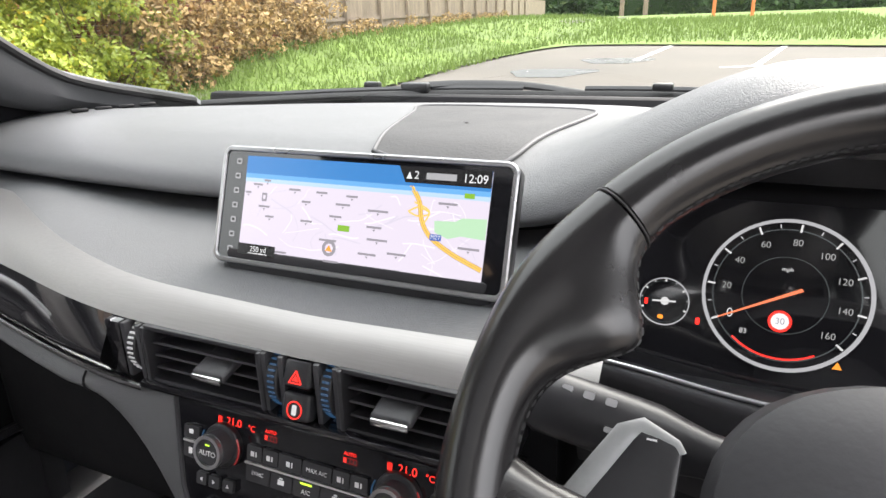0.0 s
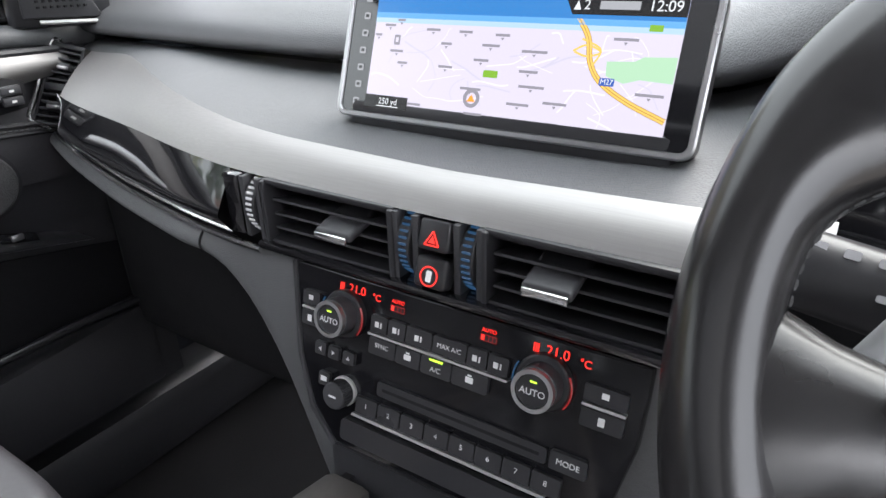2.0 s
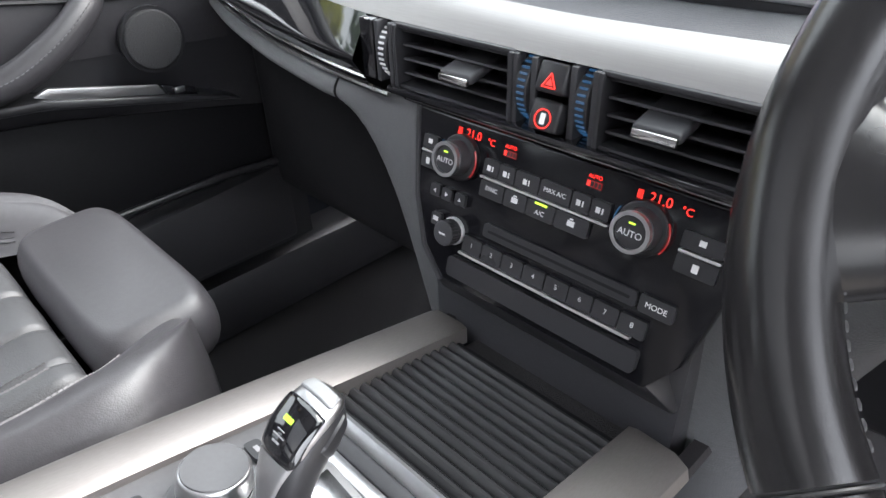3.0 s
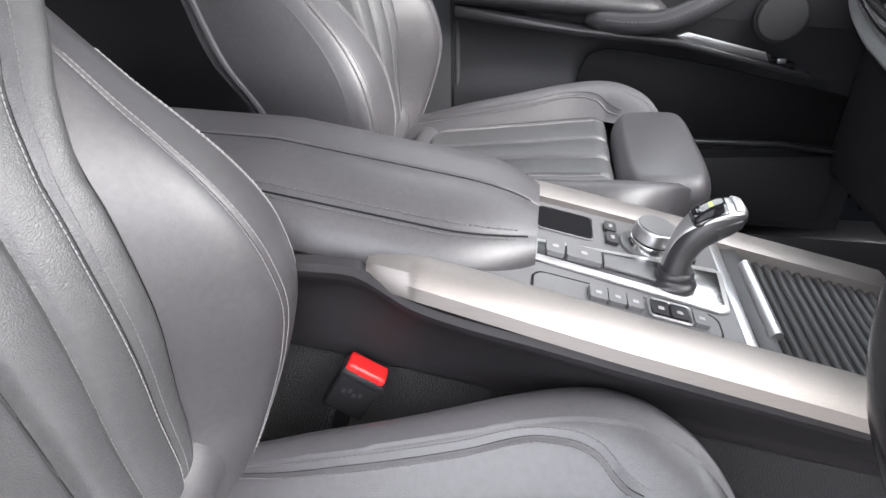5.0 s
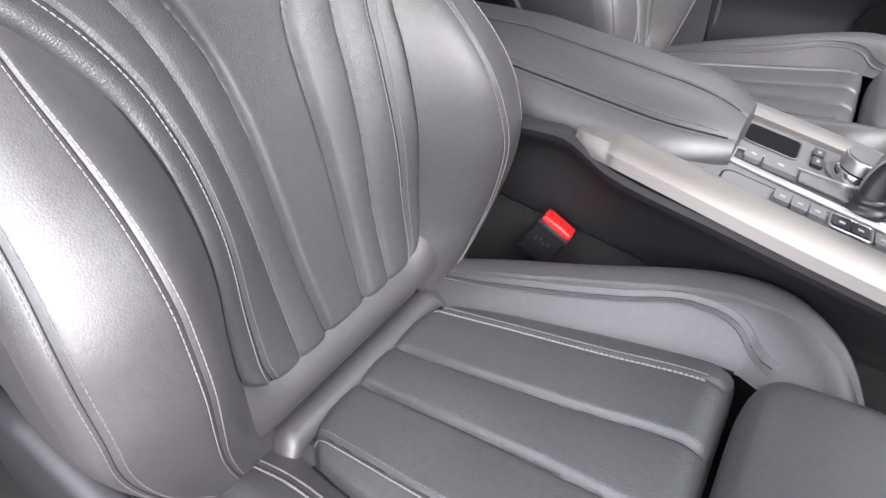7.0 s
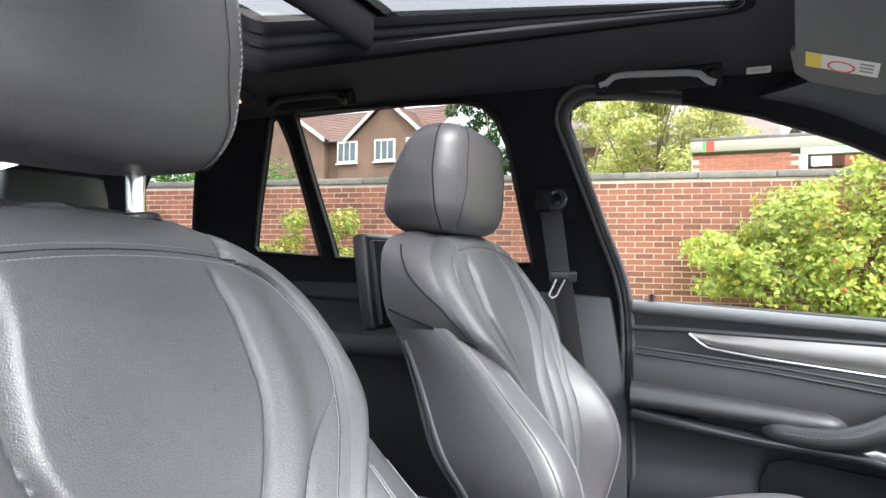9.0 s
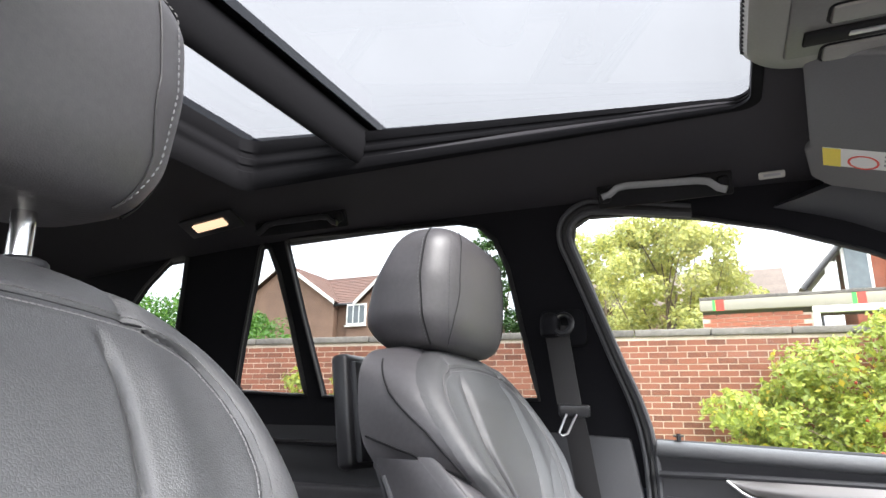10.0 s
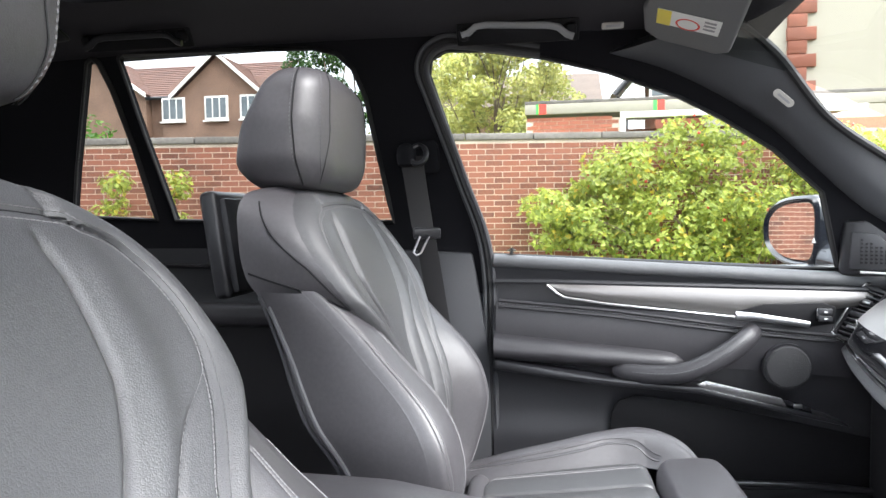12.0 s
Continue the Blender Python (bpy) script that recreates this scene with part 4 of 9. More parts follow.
    full = half + [(-s, z) for s, z in half[::-1][1:]]
    line2 = [Vector((s, z)) for s, z in full]
    for off in (-0.0042, 0.0042):
        line = []
        for k in range(len(line2)):
            d = (line2[min(len(line2) - 1, k + 3)] - line2[max(0, k - 3)]).normalized()
            line.append((line2[k].x + d.y * off, line2[k].y - d.x * off))
        runs.append(([back_point(*q) for q in line], [back_normal(*q) for q in line]))
        for sg in (-1, 1):
            for u0, z0, z1 in ((0.5, 0.722, 1.052), (0.80, 0.715, 1.045)):
                zz = np.linspace(z0, z1, 130)
                runs.append(([side_point(u0 + off * 5.5, z, sg) for z in zz], [side_normal(u0, z, sg) for z in zz]))
    for sg in (-1, 1):
        zz = np.linspace(0.762, 1.115, 150)
        runs.append(([back_point(sg * single_s(z), z) for z in zz], [back_normal(sg * single_s(z), z) for z in zz]))
        for u0 in (0.5, 0.80):
            part("seam", tube([side_point(u0, z, sg, -0.0006) for z in np.linspace(0.722, 1.05, 70)], 0.0008, 6), M_DEEP, seat)
        part("seam", tube([back_point(sg * (panel_s(z) - 0.001), z, 0.0004) for z in np.linspace(0.764, 1.02, 70)], 0.0009, 6), M_DEEP, seat)
        part("seam", tube([back_point(sg * groove_s(z), z, -0.0003) for z in np.linspace(0.762, 1.0, 80)], 0.0007, 6), M_DEEP, seat)
    part("seam", tube([back_point(s, z, -0.0005) for s, z in full], 0.0009, 6), M_DEEP, seat)
    part("seam", tube([back_point(s, 0.7575, 0.0012) for s in np.linspace(-0.108, 0.108, 30)], 0.0012, 6), M_DEEP, seat)
    stitch_part("backrest_stitching", runs, M_THREAD, seat, "pale grey double stitching", length=0.0036, gap=0.0008, r=0.00036)

    # cushion: fluted insert and the two side lobes
    def insert(u, v):
        y = -0.700 + 0.300 * min(1, v / 0.90)
        s = (2 * u - 1) * (insert_s(y) - 0.0005)
        if v > 0.90:
            q = (v - 0.90) / 0.10
            p = cush_point(s, -0.4001)
            return Vector((p.x, p.y + 0.004 * math.sin(math.pi * min(1, q * 2)), p.z - 0.085 * q))
        return cush_point(s, y)
    part("cushion_panel", grid(insert, 110, 120), M_LEATHER, seat, "fluted grained black leather cushion panel")
    for sg in (-1, 1):
        def lobe(u, v, sg=sg):
            y = -0.750 + 0.4465 * (0.86 * v + 0.14 * math.sin(v * math.pi / 2))
            h = insert_s(y) if y < -0.398 else insert_s(y) - (y + 0.398) * 0.5
            w = lobe_w(y)
            h = min(h + 0.0005, w - 0.012)
            return cush_point(sg * (h + (w - h) * (u * 0.5 + 0.5 * math.sin(u * math.pi / 2))), y)
        part("cushion_bolster", grid(lobe, 84, 170), M_LEATHER_SIDE, seat, "smooth black leather cushion bolster")
        part("cushion_side", grid(lambda u, v, sg=sg: lobe(1.0, v, sg) + Vector((sg * 0.006 * math.sin(math.pi * u), 0, -(lobe(1.0, v, sg).z - 0.55) * u)), 8, 70), M_LEATHER_SIDE, seat)
        part("cushion_end", grid(lambda u, v, sg=sg: lobe(u, 1.0, sg) + Vector((0, 0.003 * math.sin(math.pi * v), -(lobe(u, 1.0, sg).z - 0.58) * v)), 10, 8), M_LEATHER_SIDE, seat)
    part("cushion_rear", grid(lambda u, v: Vector(((2 * u - 1) * 0.16, -0.700 - 0.09 * v, cush_base(-0.70) - 0.014 - 0.012 * v)), 20, 6), M_LEATHER_SIDE, seat)
    part("cushion_piping", tube([Vector((s, -0.3965, cush_base(-0.40) - 0.036)) for s in np.linspace(-0.13, 0.13, 20)], 0.0014, 6), M_THREAD, seat, "pale piping along the cushion's front")
    runs = []
    for sg in (-1, 1):
        yy = np.linspace(-0.672, -0.416, 110)
        yl = np.linspace(-0.712, -0.374, 150)
        for path, ys in ((thread_s, yy), (lobe_s, yl)):
            mid = [Vector((sg * path(y), y)) for y in ys]
            for off in (-0.0045, 0.0045):
                line = []
                for k in range(len(mid)):
                    d = (mid[min(len(mid) - 1, k + 2)] - mid[max(0, k - 2)]).normalized()
                    line.append((mid[k].x + d.y * off, mid[k].y - d.x * off))
                runs.append(([cush_point(*q) for q in line], [cush_normal(*q) for q in line]))
            part("cushion_seam", tube([cush_point(q.x, q.y) - cush_normal(q.x, q.y) * 0.0004 for q in mid[::2]], 0.0007, 6), M_DEEP, seat)
        part("cushion_seam", tube([cush_point(sg * flute_s(y), y, -0.0002) for y in yy[::2]], 0.0007, 6), M_DEEP, seat)
        part("cushion_seam", tube([Vector((sg * (insert_s(y) + 0.001), y, cush_base(y) - 0.005)) for y in np.linspace(-0.66, -0.402, 40)], 0.0015, 6), M_DEEP, seat)
    stitch_part("cushion_stitching", runs, M_THREAD, seat, "pale grey double stitching", length=0.0036, gap=0.0008, r=0.00036, lift=0.0013)

    # thigh support
    rings = []
    for k in range(11):
        a = -math.pi / 2 + math.pi * k / 10
        q = 0.024 * (1 - math.cos(a))
        rings.append(superring((0.0, -0.331, 0), 0.143 - q, 0.060 - q * 0.7, 0.728 + 0.036 * math.sin(a), 56, 5.5, 0.06))
    part("thigh_support", loft(rings), M_LEATHER_SIDE, seat, "smooth black leather thigh support")

    # base and runners
    part("seat_base", rbox((0, -0.52, 0.50), (0.36, 0.46, 0.22), 0.03, 3), M_DEEP, seat)
    for sg in (-1, 1):
        shape = ((-0.86, 0.46), (-0.30, 0.46), (-0.29, 0.56), (-0.45, 0.615), (-0.58, 0.66), (-0.66, 0.715), (-0.72, 0.768), (-0.80, 0.800), (-0.88, 0.785)) if sg > 0 else ((-0.84, 0.46), (-0.30, 0.46), (-0.29, 0.56), (-0.46, 0.60), (-0.74, 0.62), (-0.84, 0.62))
        part("side_shield", prism([(sg * 0.214, y, z) for y, z in shape], (sg * 0.024, 0, 0), 0.009, 3), M_PLASTIC, seat, "dark grained plastic side shield")
        part("runner", rbox((sg * 0.17, -0.5, 0.36), (0.05, 0.66, 0.06), 0.008), M_SATIN, seat)
    sw = part("seat_switch", rbox((0.236, -0.722, 0.716), (0.008, 0.056, 0.026), 0.004, 2, pose(0, 0, 0, -40, 0, 0)), M_SATIN, seat, "black seat adjustment switch panel")
    for k in range(6):
        part("mark", rbox((0.2404, -0.706 - k * 0.0058, 0.7010 + k * 0.0049 + 0.003 * (k % 2)), (0.0006, 0.0030, 0.0016), 0.0), M_GREYPRINT, sw, smooth=False)

    # headrest on two posts
    HB, HH = 1.292, 0.190

    def head_ring(t):
        z = HB + HH * t
        e = math.sqrt(max(0.02, 1 - (2 * t - 1) ** 6))
        w = table(t, (0, 0.25, 0.55, 0.85, 1), (0.122, 0.143, 0.148, 0.138, 0.112)) * (0.74 + 0.26 * e)
        d = table(t, (0, 0.2, 0.5, 0.85, 1), (0.064, 0.082, 0.076, 0.056, 0.038)) * (0.72 + 0.28 * e)
        c = -0.905 + table(t, (0, 0.2, 0.5, 0.85, 1), (-0.020, -0.026, -0.014, 0.008, 0.012)) - 0.015 * t
        return z, w, d, c
    rings = []
    for k in range(17):
        z, w, d, c = head_ring(k / 16)
        rings.append(superring((0, c, 0), w, d, z, 56, 3.2, 0.0))
    head = part("headrest", loft(rings), M_LEATHER_SIDE, seat, "rounded black leather headrest")
    sub = head.modifiers.new("round", "SUBSURF")
    sub.levels = sub.render_levels = 1
    runs = []
    for sg in (-1, 1):
        for off in (0.0, 0.022):
            path, nor = [], []
            for k in range(90):
                t = 0.04 + 0.94 * k / 89
                z, w, d, c = head_ring(t)
                x = w * 0.80 - off * step(0, 0.5, t) * 1.0
                y = d * (1 - (x / w) ** 3.2) ** (1 / 3.2)
                p = Vector((sg * x, c + y + 0.0003, z))
                path.append(p)
                nor.append(Vector((sg * (x / w) ** 2.2 / w, (y / d) ** 2.2 / d, 0)).normalized())
            if off:
                part("headrest_seam", tube(path, 0.0008, 5), M_RUBBER, head)
            else:
                runs.append((path, nor))
    for sg in (-1, 1):
        path, nor = [], []
        for k in range(80):
            z, w, d, c = head_ring(0.05 + 0.90 * k / 79)
            y = d * (0.52 - 0.25 * k / 79)
            x = w * (1 - (abs(y) / d) ** 3.2) ** (1 / 3.2)
            path.append(Vector((sg * (x + 0.0002), c + y, z)))
            nor.append(Vector((sg, 0.3, 0)).normalized())
        part("headrest_seam", tube(path, 0.0012, 5), M_DEEP, head)
        runs.append(([p + Vector((0, -0.004, 0)) for p in path], nor))
    stitch_part("headrest_stitching", runs, M_THREAD_DARK, head, r=0.0006, length=0.0036, gap=0.0022)
    for sg in (-1, 1):
        x = sg * 0.063
        part("post", tube([(x, -0.918, 1.22), (x, -0.924, 1.34)], 0.0075, 14), M_CHROME, seat, "chrome headrest post")
        part("post_guide", disc((x, -0.920, 1.254), (0, -0.2, 1), 0.019, 0.006, 24, 0.003), M_SATIN, seat)
    return seat


driver_seat = front_seat("black leather driver seat with fluted panel and grey stitching")
driver_seat.location = (SEAT_X, -0.6, 0.30)
passenger_seat = copy_thing(driver_seat, Matrix.Translation((-0.372, -0.600, 0.312)))
tagged(passenger_seat, "black leather passenger seat beside the centre console")
for o in passenger_seat.children:
    kind = o.name.split(".")[0]
    if kind == "headrest":
        o.location.z -= 0.041
    elif kind.startswith("cushion") or kind == "thigh_support":
        # the cushion is set higher and further forward than the driver's
        o.location += Vector((0.0, 0.034, 0.024))


# ---- dashboard ----
def eased(x, xs, ys):
    """The table, rounded over its corners."""
    return sum(table(max(0, x + d), xs, ys) for d in (-0.045, -0.03, -0.015, 0, 0.015, 0.03, 0.045)) / 7


def trim_low(x):
    """Lower edge of the aluminium band: (y, z)."""
    a = -x if x < 0 else x
    y = eased(a, (0, 0.18, 0.25, 0.32, 0.40, 0.50, 0.60, 0.68, 0.76, 0.80), (-0.072, -0.069, -0.060, -0.045, -0.024, 0.002, 0.026, 0.047, 0.070, 0.083))
    return y, 1.021 - 0.006 * step(0.35, 0.6, a) + 0.004 * step(0.6, 0.75, a)


def trim_high(x):
    a = abs(x)
    y, z = trim_low(x)
    return y + eased(a, (0, 0.2, 0.4, 0.5, 0.6, 0.7, 0.8), (0.026, 0.027, 0.040, 0.058, 0.084, 0.071, 0.055)), z + eased(a, (0, 0.2, 0.35, 0.5, 0.6, 0.7, 0.8), (0.023, 0.027, 0.035, 0.053, 0.052, 0.042, 0.040))


def trim_base(x):
    """Lower edge of the black gloss band."""
    a = abs(x)
    y, z = trim_low(x)
    return y - 0.004, eased(a, (0, 0.2, 0.32, 0.48, 0.67, 0.8), (0.962, 0.961, 0.955, 0.945, 0.952, 0.972))


def hood(x):
    return step(0.10, 0.33, x) * step(0.72, 0.52, x)


def dash_top(x, t):
    """The padded top, from the windscreen (t = 0) over the edge to under the lip (t = 1)."""
    h = hood(x)
    lip_y = table(abs(x), (0, 0.3, 0.5, 0.8), (0.102, 0.104, 0.115, 0.145)) - 0.088 * h
    lip_z = 1.083 + 0.094 * h
    ys = screen_y(x) - 0.01
    pts = [(ys, 1.118), (ys * 0.7 + lip_y * 0.3, 1.142), (lip_y + 0.16, 1.143 + 0.074 * h), (lip_y + 0.07, 1.134 + 0.092 * h), (lip_y + 0.018, 1.114 + 0.098 * h), (lip_y, lip_z + 0.012), (lip_y + 0.006, lip_z), (lip_y + 0.045, lip_z - 0.010)]
    y, z = curve(pts, 40)[round(t * 40)]
    return Vector((x, y, z))


dash = thing("dashboard", (0, 0.2, 0.7), "dark grained dashboard with brushed aluminium and gloss black bands", "dashboard")
X0, X1 = -0.775, 0.775
part("top_pad", grid(lambda u, v: dash_top(X0 + (X1 - X0) * u, v), 96, 40), M_DASH, dash, "soft grained dashboard top with stitched edge")


def mid_pad(u, v):
    x = X0 + (0.184 - X0) * u
    y0, z0 = trim_high(x)
    e = dash_top(x, 1.0)
    ey = e.y + 0.02 * hood(x)
    y = y0 + (ey - y0) * v
    z = z0 + (e.z - 0.004 - z0) * (0.35 * v + 0.65 * v * v) + 0.006 * math.sin(math.pi * v)
    return Vector((x, y, z))


part("middle_pad", grid(mid_pad, 96, 14), M_DASH, dash, "grained pad behind the aluminium band")


def ledge(u, v):
    """The shelf under the instruments and the face that falls from it."""
    x = 0.192 + 0.37 * u
    y, z = curve([(0.060, 1.004), (0.035, 1.012), (0.008, 1.024), (-0.002, 1.025), (-0.004, 1.014), (0.012, 0.97), (0.05, 0.90)], 18)[round(18 * v)]
    return Vector((x, y - 0.006 * bell(x - 0.374, 0.12), z - 0.010 * step(0.20, 0.33, x)))


part("instrument_shelf", grid(ledge, 30, 18), M_PLASTIC, dash, "dark shelf under the instruments")
part("shelf_line", tube([ledge(u, 8 / 18) + Vector((0, -0.001, 0.0015)) for u in np.linspace(0, 1, 30)], 0.0016, 8), M_SILVER, dash)
part("recess_back", rbox((0.374, 0.120, 1.05), (0.34, 0.03, 0.14), 0.01), M_DEEP, dash)


def recess(u, v):
    """The side of the instrument recess, curving away from the pad's end."""
    p = mid_pad(1.0, v)
    return Vector((0.184 + 0.034 * math.sin(math.pi / 2 * u), p.y + max(0.0, 0.085 - p.y) * u * u, p.z + (0.012 + 0.03 * v) * u * u))


part("recess_wall", grid(recess, 12, 14), M_DASH, dash, "grained side of the instrument recess")
part("recess_foot", grid(lambda u, v: Vector((recess(u, 0).x, recess(u, 0).y, recess(u, 0).z + (0.99 - recess(u, 0).z) * v)), 12, 4), M_PLASTIC, dash)


def band(lo, hi, x0, x1, bulge, n=90, m=10, slant=0.0):
    def f(u, v):
        x = x0 - slant * v * (1 - u) + (x1 - x0) * u
        (y0, z0), (y1, z1) = lo(x), hi(x)
        y, z = y0 + (y1 - y0) * v, z0 + (z1 - z0) * v
        k = math.sin(math.pi * v) * bulge
        return Vector((x, y - k * 0.7, z + k * 0.7))
    return grid(f, n, m)


part("aluminium_band", band(trim_low, trim_high, -0.668, 0.222, 0.0035, slant=0.044), M_ALU, dash, "curved brushed aluminium band")
def gloss(u, v):
    x = -0.690 + 0.485 * u
    (y0, z0), (y1, z1) = trim_base(x), trim_low(x)
    p, q = v / 0.40, (1 - v) / 0.60
    k = 0.019 * step(0.0, 0.10, u) * max(0.0, 0.5 * (p + q - math.sqrt((p - q) ** 2 + 0.012)))
    return Vector((x, y0 + (y1 - y0) * v - k, z0 + (z1 - z0) * v))


part("gloss_band", grid(gloss, 60, 24), M_GLOSS, dash, "piano black band with a rounded ridge")
part("gloss_band", band(trim_base, trim_low, 0.60, 0.745, 0.004), M_GLOSS, dash, "piano black band")
part("chrome_line", tube([Vector((x, trim_base(x)[0] - 0.003, trim_base(x)[1] - 0.002)) for x in np.linspace(-0.738, -0.17, 60)], 0.0032, 8), M_CHROME, dash, "thin chrome line")
part("chrome_line", tube([Vector((x, trim_base(x)[0] - 0.003, trim_base(x)[1] - 0.002)) for x in np.linspace(0.60, 0.775, 20)], 0.0032, 8), M_CHROME, dash, "thin chrome line")


def knee(u, v, x0=-0.775, x1=-0.135):
    """The padded strip under the chrome line, which turns down beside the centre stack."""
    x = x0 + (x1 - x0) * u
    y, z = trim_base(x)
    d = 0.048 + 0.36 * step(-0.30, -0.135, x) ** 2
    return Vector((x, y + 0.004 + 0.050 * v * v - 0.022 * math.sin(math.pi * min(1, 1.15 * v)) * step(-0.18, -0.30, x), z - 0.004 - d * v))


part("knee_pad", grid(knee, 60, 14), M_DASH, dash, "grained knee pad")
part("knee_pad", grid(lambda u, v: Vector((-knee(u, v).x, knee(u, v).y, knee(u, v).z)), 60, 14), M_DASH, dash, "grained knee pad")
for x in (-0.264,):
    part("pad_seam", tube([knee((x + 0.775) / 0.64, v) + Vector((0, -0.0006, 0)) for v in np.linspace(0.02, 0.98, 12)], 0.0013, 6), M_DEEP, dash)
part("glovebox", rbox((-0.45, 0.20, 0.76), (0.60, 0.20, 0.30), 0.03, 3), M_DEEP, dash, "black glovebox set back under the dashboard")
part("underside", rbox((0.45, 0.22, 0.80), (0.60, 0.20, 0.26), 0.03, 3), M_SATIN, dash)
part("carrier", rbox((0, 0.30, 0.96), (1.5, 0.30, 0.16), 0.02), M_DEEP, dash)

# speaker grille in the top with a pale rim
gr = [(-0.062, 0.165), (-0.092, 0.26), (-0.128, 0.39), (-0.150, 0.475), (-0.02, 0.485), (0.112, 0.455), (0.102, 0.27), (0.084, 0.150), (0.010, 0.140)]


def top_z(x, y):
    row = sorted(((p.y, p.z) for p in (dash_top(x, t / 40) for t in range(0, 25))))
    return table(y, [p[0] for p in row], [p[1] for p in row])


loop = curve([(x, y, 0) for x, y in gr] + [(*gr[0], 0)], 64)[:-1]
gc = Vector((sum(p[0] for p in loop) / len(loop), sum(p[1] for p in loop) / len(loop)))


def grille_point(u, v):
    p = loop[round(u * len(loop)) % len(loop)]
    x, y = gc.x + (p[0] - gc.x) * (0.02 + 0.98 * v), gc.y + (p[1] - gc.y) * (0.02 + 0.98 * v)
    return Vector((x, y, top_z(x, y) + 0.0024))


bm = grid(grille_point, len(loop), 12, True)
grille = part("speaker_grille", bm, surface("perforated_grille", (0.030, 0.030, 0.032), 0.75, grain=900, bump=0.5, vary=0.15, stain=20), dash, "dark speaker grille in the dashboard top")
part("grille_rim", tube([Vector((p[0], p[1], top_z(p[0], p[1]) + 0.002)) for p in loop], 0.0026, 8, True), M_PILLAR, grille)
# defroster slots beside the pillar
for k in range(4):
    part("defroster_slot", rbox((-0.690 + 0.012 * k, 0.30 + 0.035 * k, dash_top(-0.68, 0.3).z + 0.004), (0.010, 0.026, 0.006), 0.002, 1, pose(0, 0, 0, 0, 0, -25).to_3x3().to_4x4()), M_DEEP, dash)


# ---- display ----
SC, SX, SZ = Vector((0, 0.018, 1.108)), Vector((1, 0, 0)), Vector((0, -0.94, 0.34)).normalized()
scr = plane_pose(SC, SX, SZ)
display = thing("navigation_display", (0, 0.02, 1.05), "wide navigation display with silver frame standing on the dashboard", "display")
W, H = 0.283, 0.106


def rr(w, h, r, n=6):
    out = []
    for qx, qy, a0 in ((1, 1, 0), (-1, 1, 90), (-1, -1, 180), (1, -1, 270)):
        for k in range(n):
            a = radians(a0 + k * 90 / (n - 1))
            out.append((qx * (w / 2 - r) + r * math.cos(a), qy * (h / 2 - r) + r * math.sin(a)))
    return out


def stack(profile, w, h, r):
    """A rounded frame on the display's plane: pairs of inset and height."""
    return [[scr @ Vector((x, y, z)) for x, y in rr(w - 2 * i, h - 2 * i, max(0.002, r - i))] for i, z in profile]


part("housing", loft(stack(((0.006, -0.022), (0.001, -0.016), (0.0, -0.004), (0.0, 0.0)), W, H, 0.010)), M_SATIN, display)
part("silver_frame", loft(stack(((0.0, -0.003), (0.0, 0.0015), (0.0012, 0.0028), (0.0040, 0.0030), (0.0048, 0.0018), (0.0048, 0.0004)), W, H, 0.010), True, False), M_FRAME, display, "satin silver frame")
part("foot", rbox((0, 0.02, 1.058), (0.26, 0.04, 0.03), 0.008), M_SATIN, display)
face = part("glass_face", plate(scr, 0, 0, W - 0.0098, H - 0.0098, 0.0008, 0.006), M_GLOSS, display, "black glass display face")


def on(name, x0, y0, x1, y1, mat, z=0.0010, r=0.0):
    return part(name, plate(scr, (x0 + x1) / 2, (y0 + y1) / 2, x1 - x0, y1 - y0, 0.00012, r, z), mat, face, smooth=False)


MX0, MX1, MY0, MY1 = -0.113, 0.121, -0.0445, 0.0445
on("map_land", MX0, MY0, MX1, MY1, E_MAP)
on("map_shade", 0.052, MY0, MX1, -0.018, E_MAP, 0.0012)
for k, (a, b, mt) in enumerate(((0.034, MY1, E_SKY1), (0.029, 0.0365, E_SKY1), (0.025, 0.031, E_SKY2), (0.0215, 0.0265, E_SKY3))):
    on("map_sky", MX0, a, MX1, b, mt, 0.0013 + 0.00013 * (3 - k))
on("status_bar", 0.048, 0.0315, MX1, MY1, E_BLACK, 0.0019)
part("status_bar", flat(scr @ Matrix.Translation((0, 0, 0.0019)), [(0.048, 0.0315), (0.048, MY1), (0.041, MY1)], 0.00012), E_BLACK, face, smooth=False)
on("scale_box", MX0, MY0 + 0.001, -0.072, -0.034, E_BLACK, 0.0019)
letters("250 yd", 0.0066, scr @ Matrix.Translation((-0.0905, -0.0385, 0.0022)), E_TEXT, face, depth=0.0001)
on("scale_mark", -0.101, -0.0425, -0.080, -0.0418, E_TEXT, 0.0022)
letters("12:09", 0.0095, scr @ Matrix.Translation((0.1075, 0.0375, 0.0022)), E_TEXT, face, depth=0.0001)
letters("2", 0.009, scr @ Matrix.Translation((0.0575, 0.0375, 0.0022)), E_TEXT, face, depth=0.0001)
on("station_bar", 0.066, 0.0350, 0.092, 0.0402, E_DIAL, 0.0022)
part("warning_mark", flat(scr @ Matrix.Translation((0, 0, 0.0020)), [(0.0485, 0.0345), (0.0535, 0.0345), (0.051, 0.0405)], 0.0001), E_TEXT, face, smooth=False)
# menu marks down the side
for k in range(7):
    y = 0.039 - k * 0.0132
    on("menu_mark", -0.1255, y - 0.0026, -0.1195, y + 0.0026, E_DIAL, 0.0012, 0.0012)
    on("menu_mark_core", -0.1240, y - 0.0010, -0.1210, y + 0.0012, E_BLACK, 0.0014)
# roads on the map
rng = random.Random(7)
verts, faces = [], []


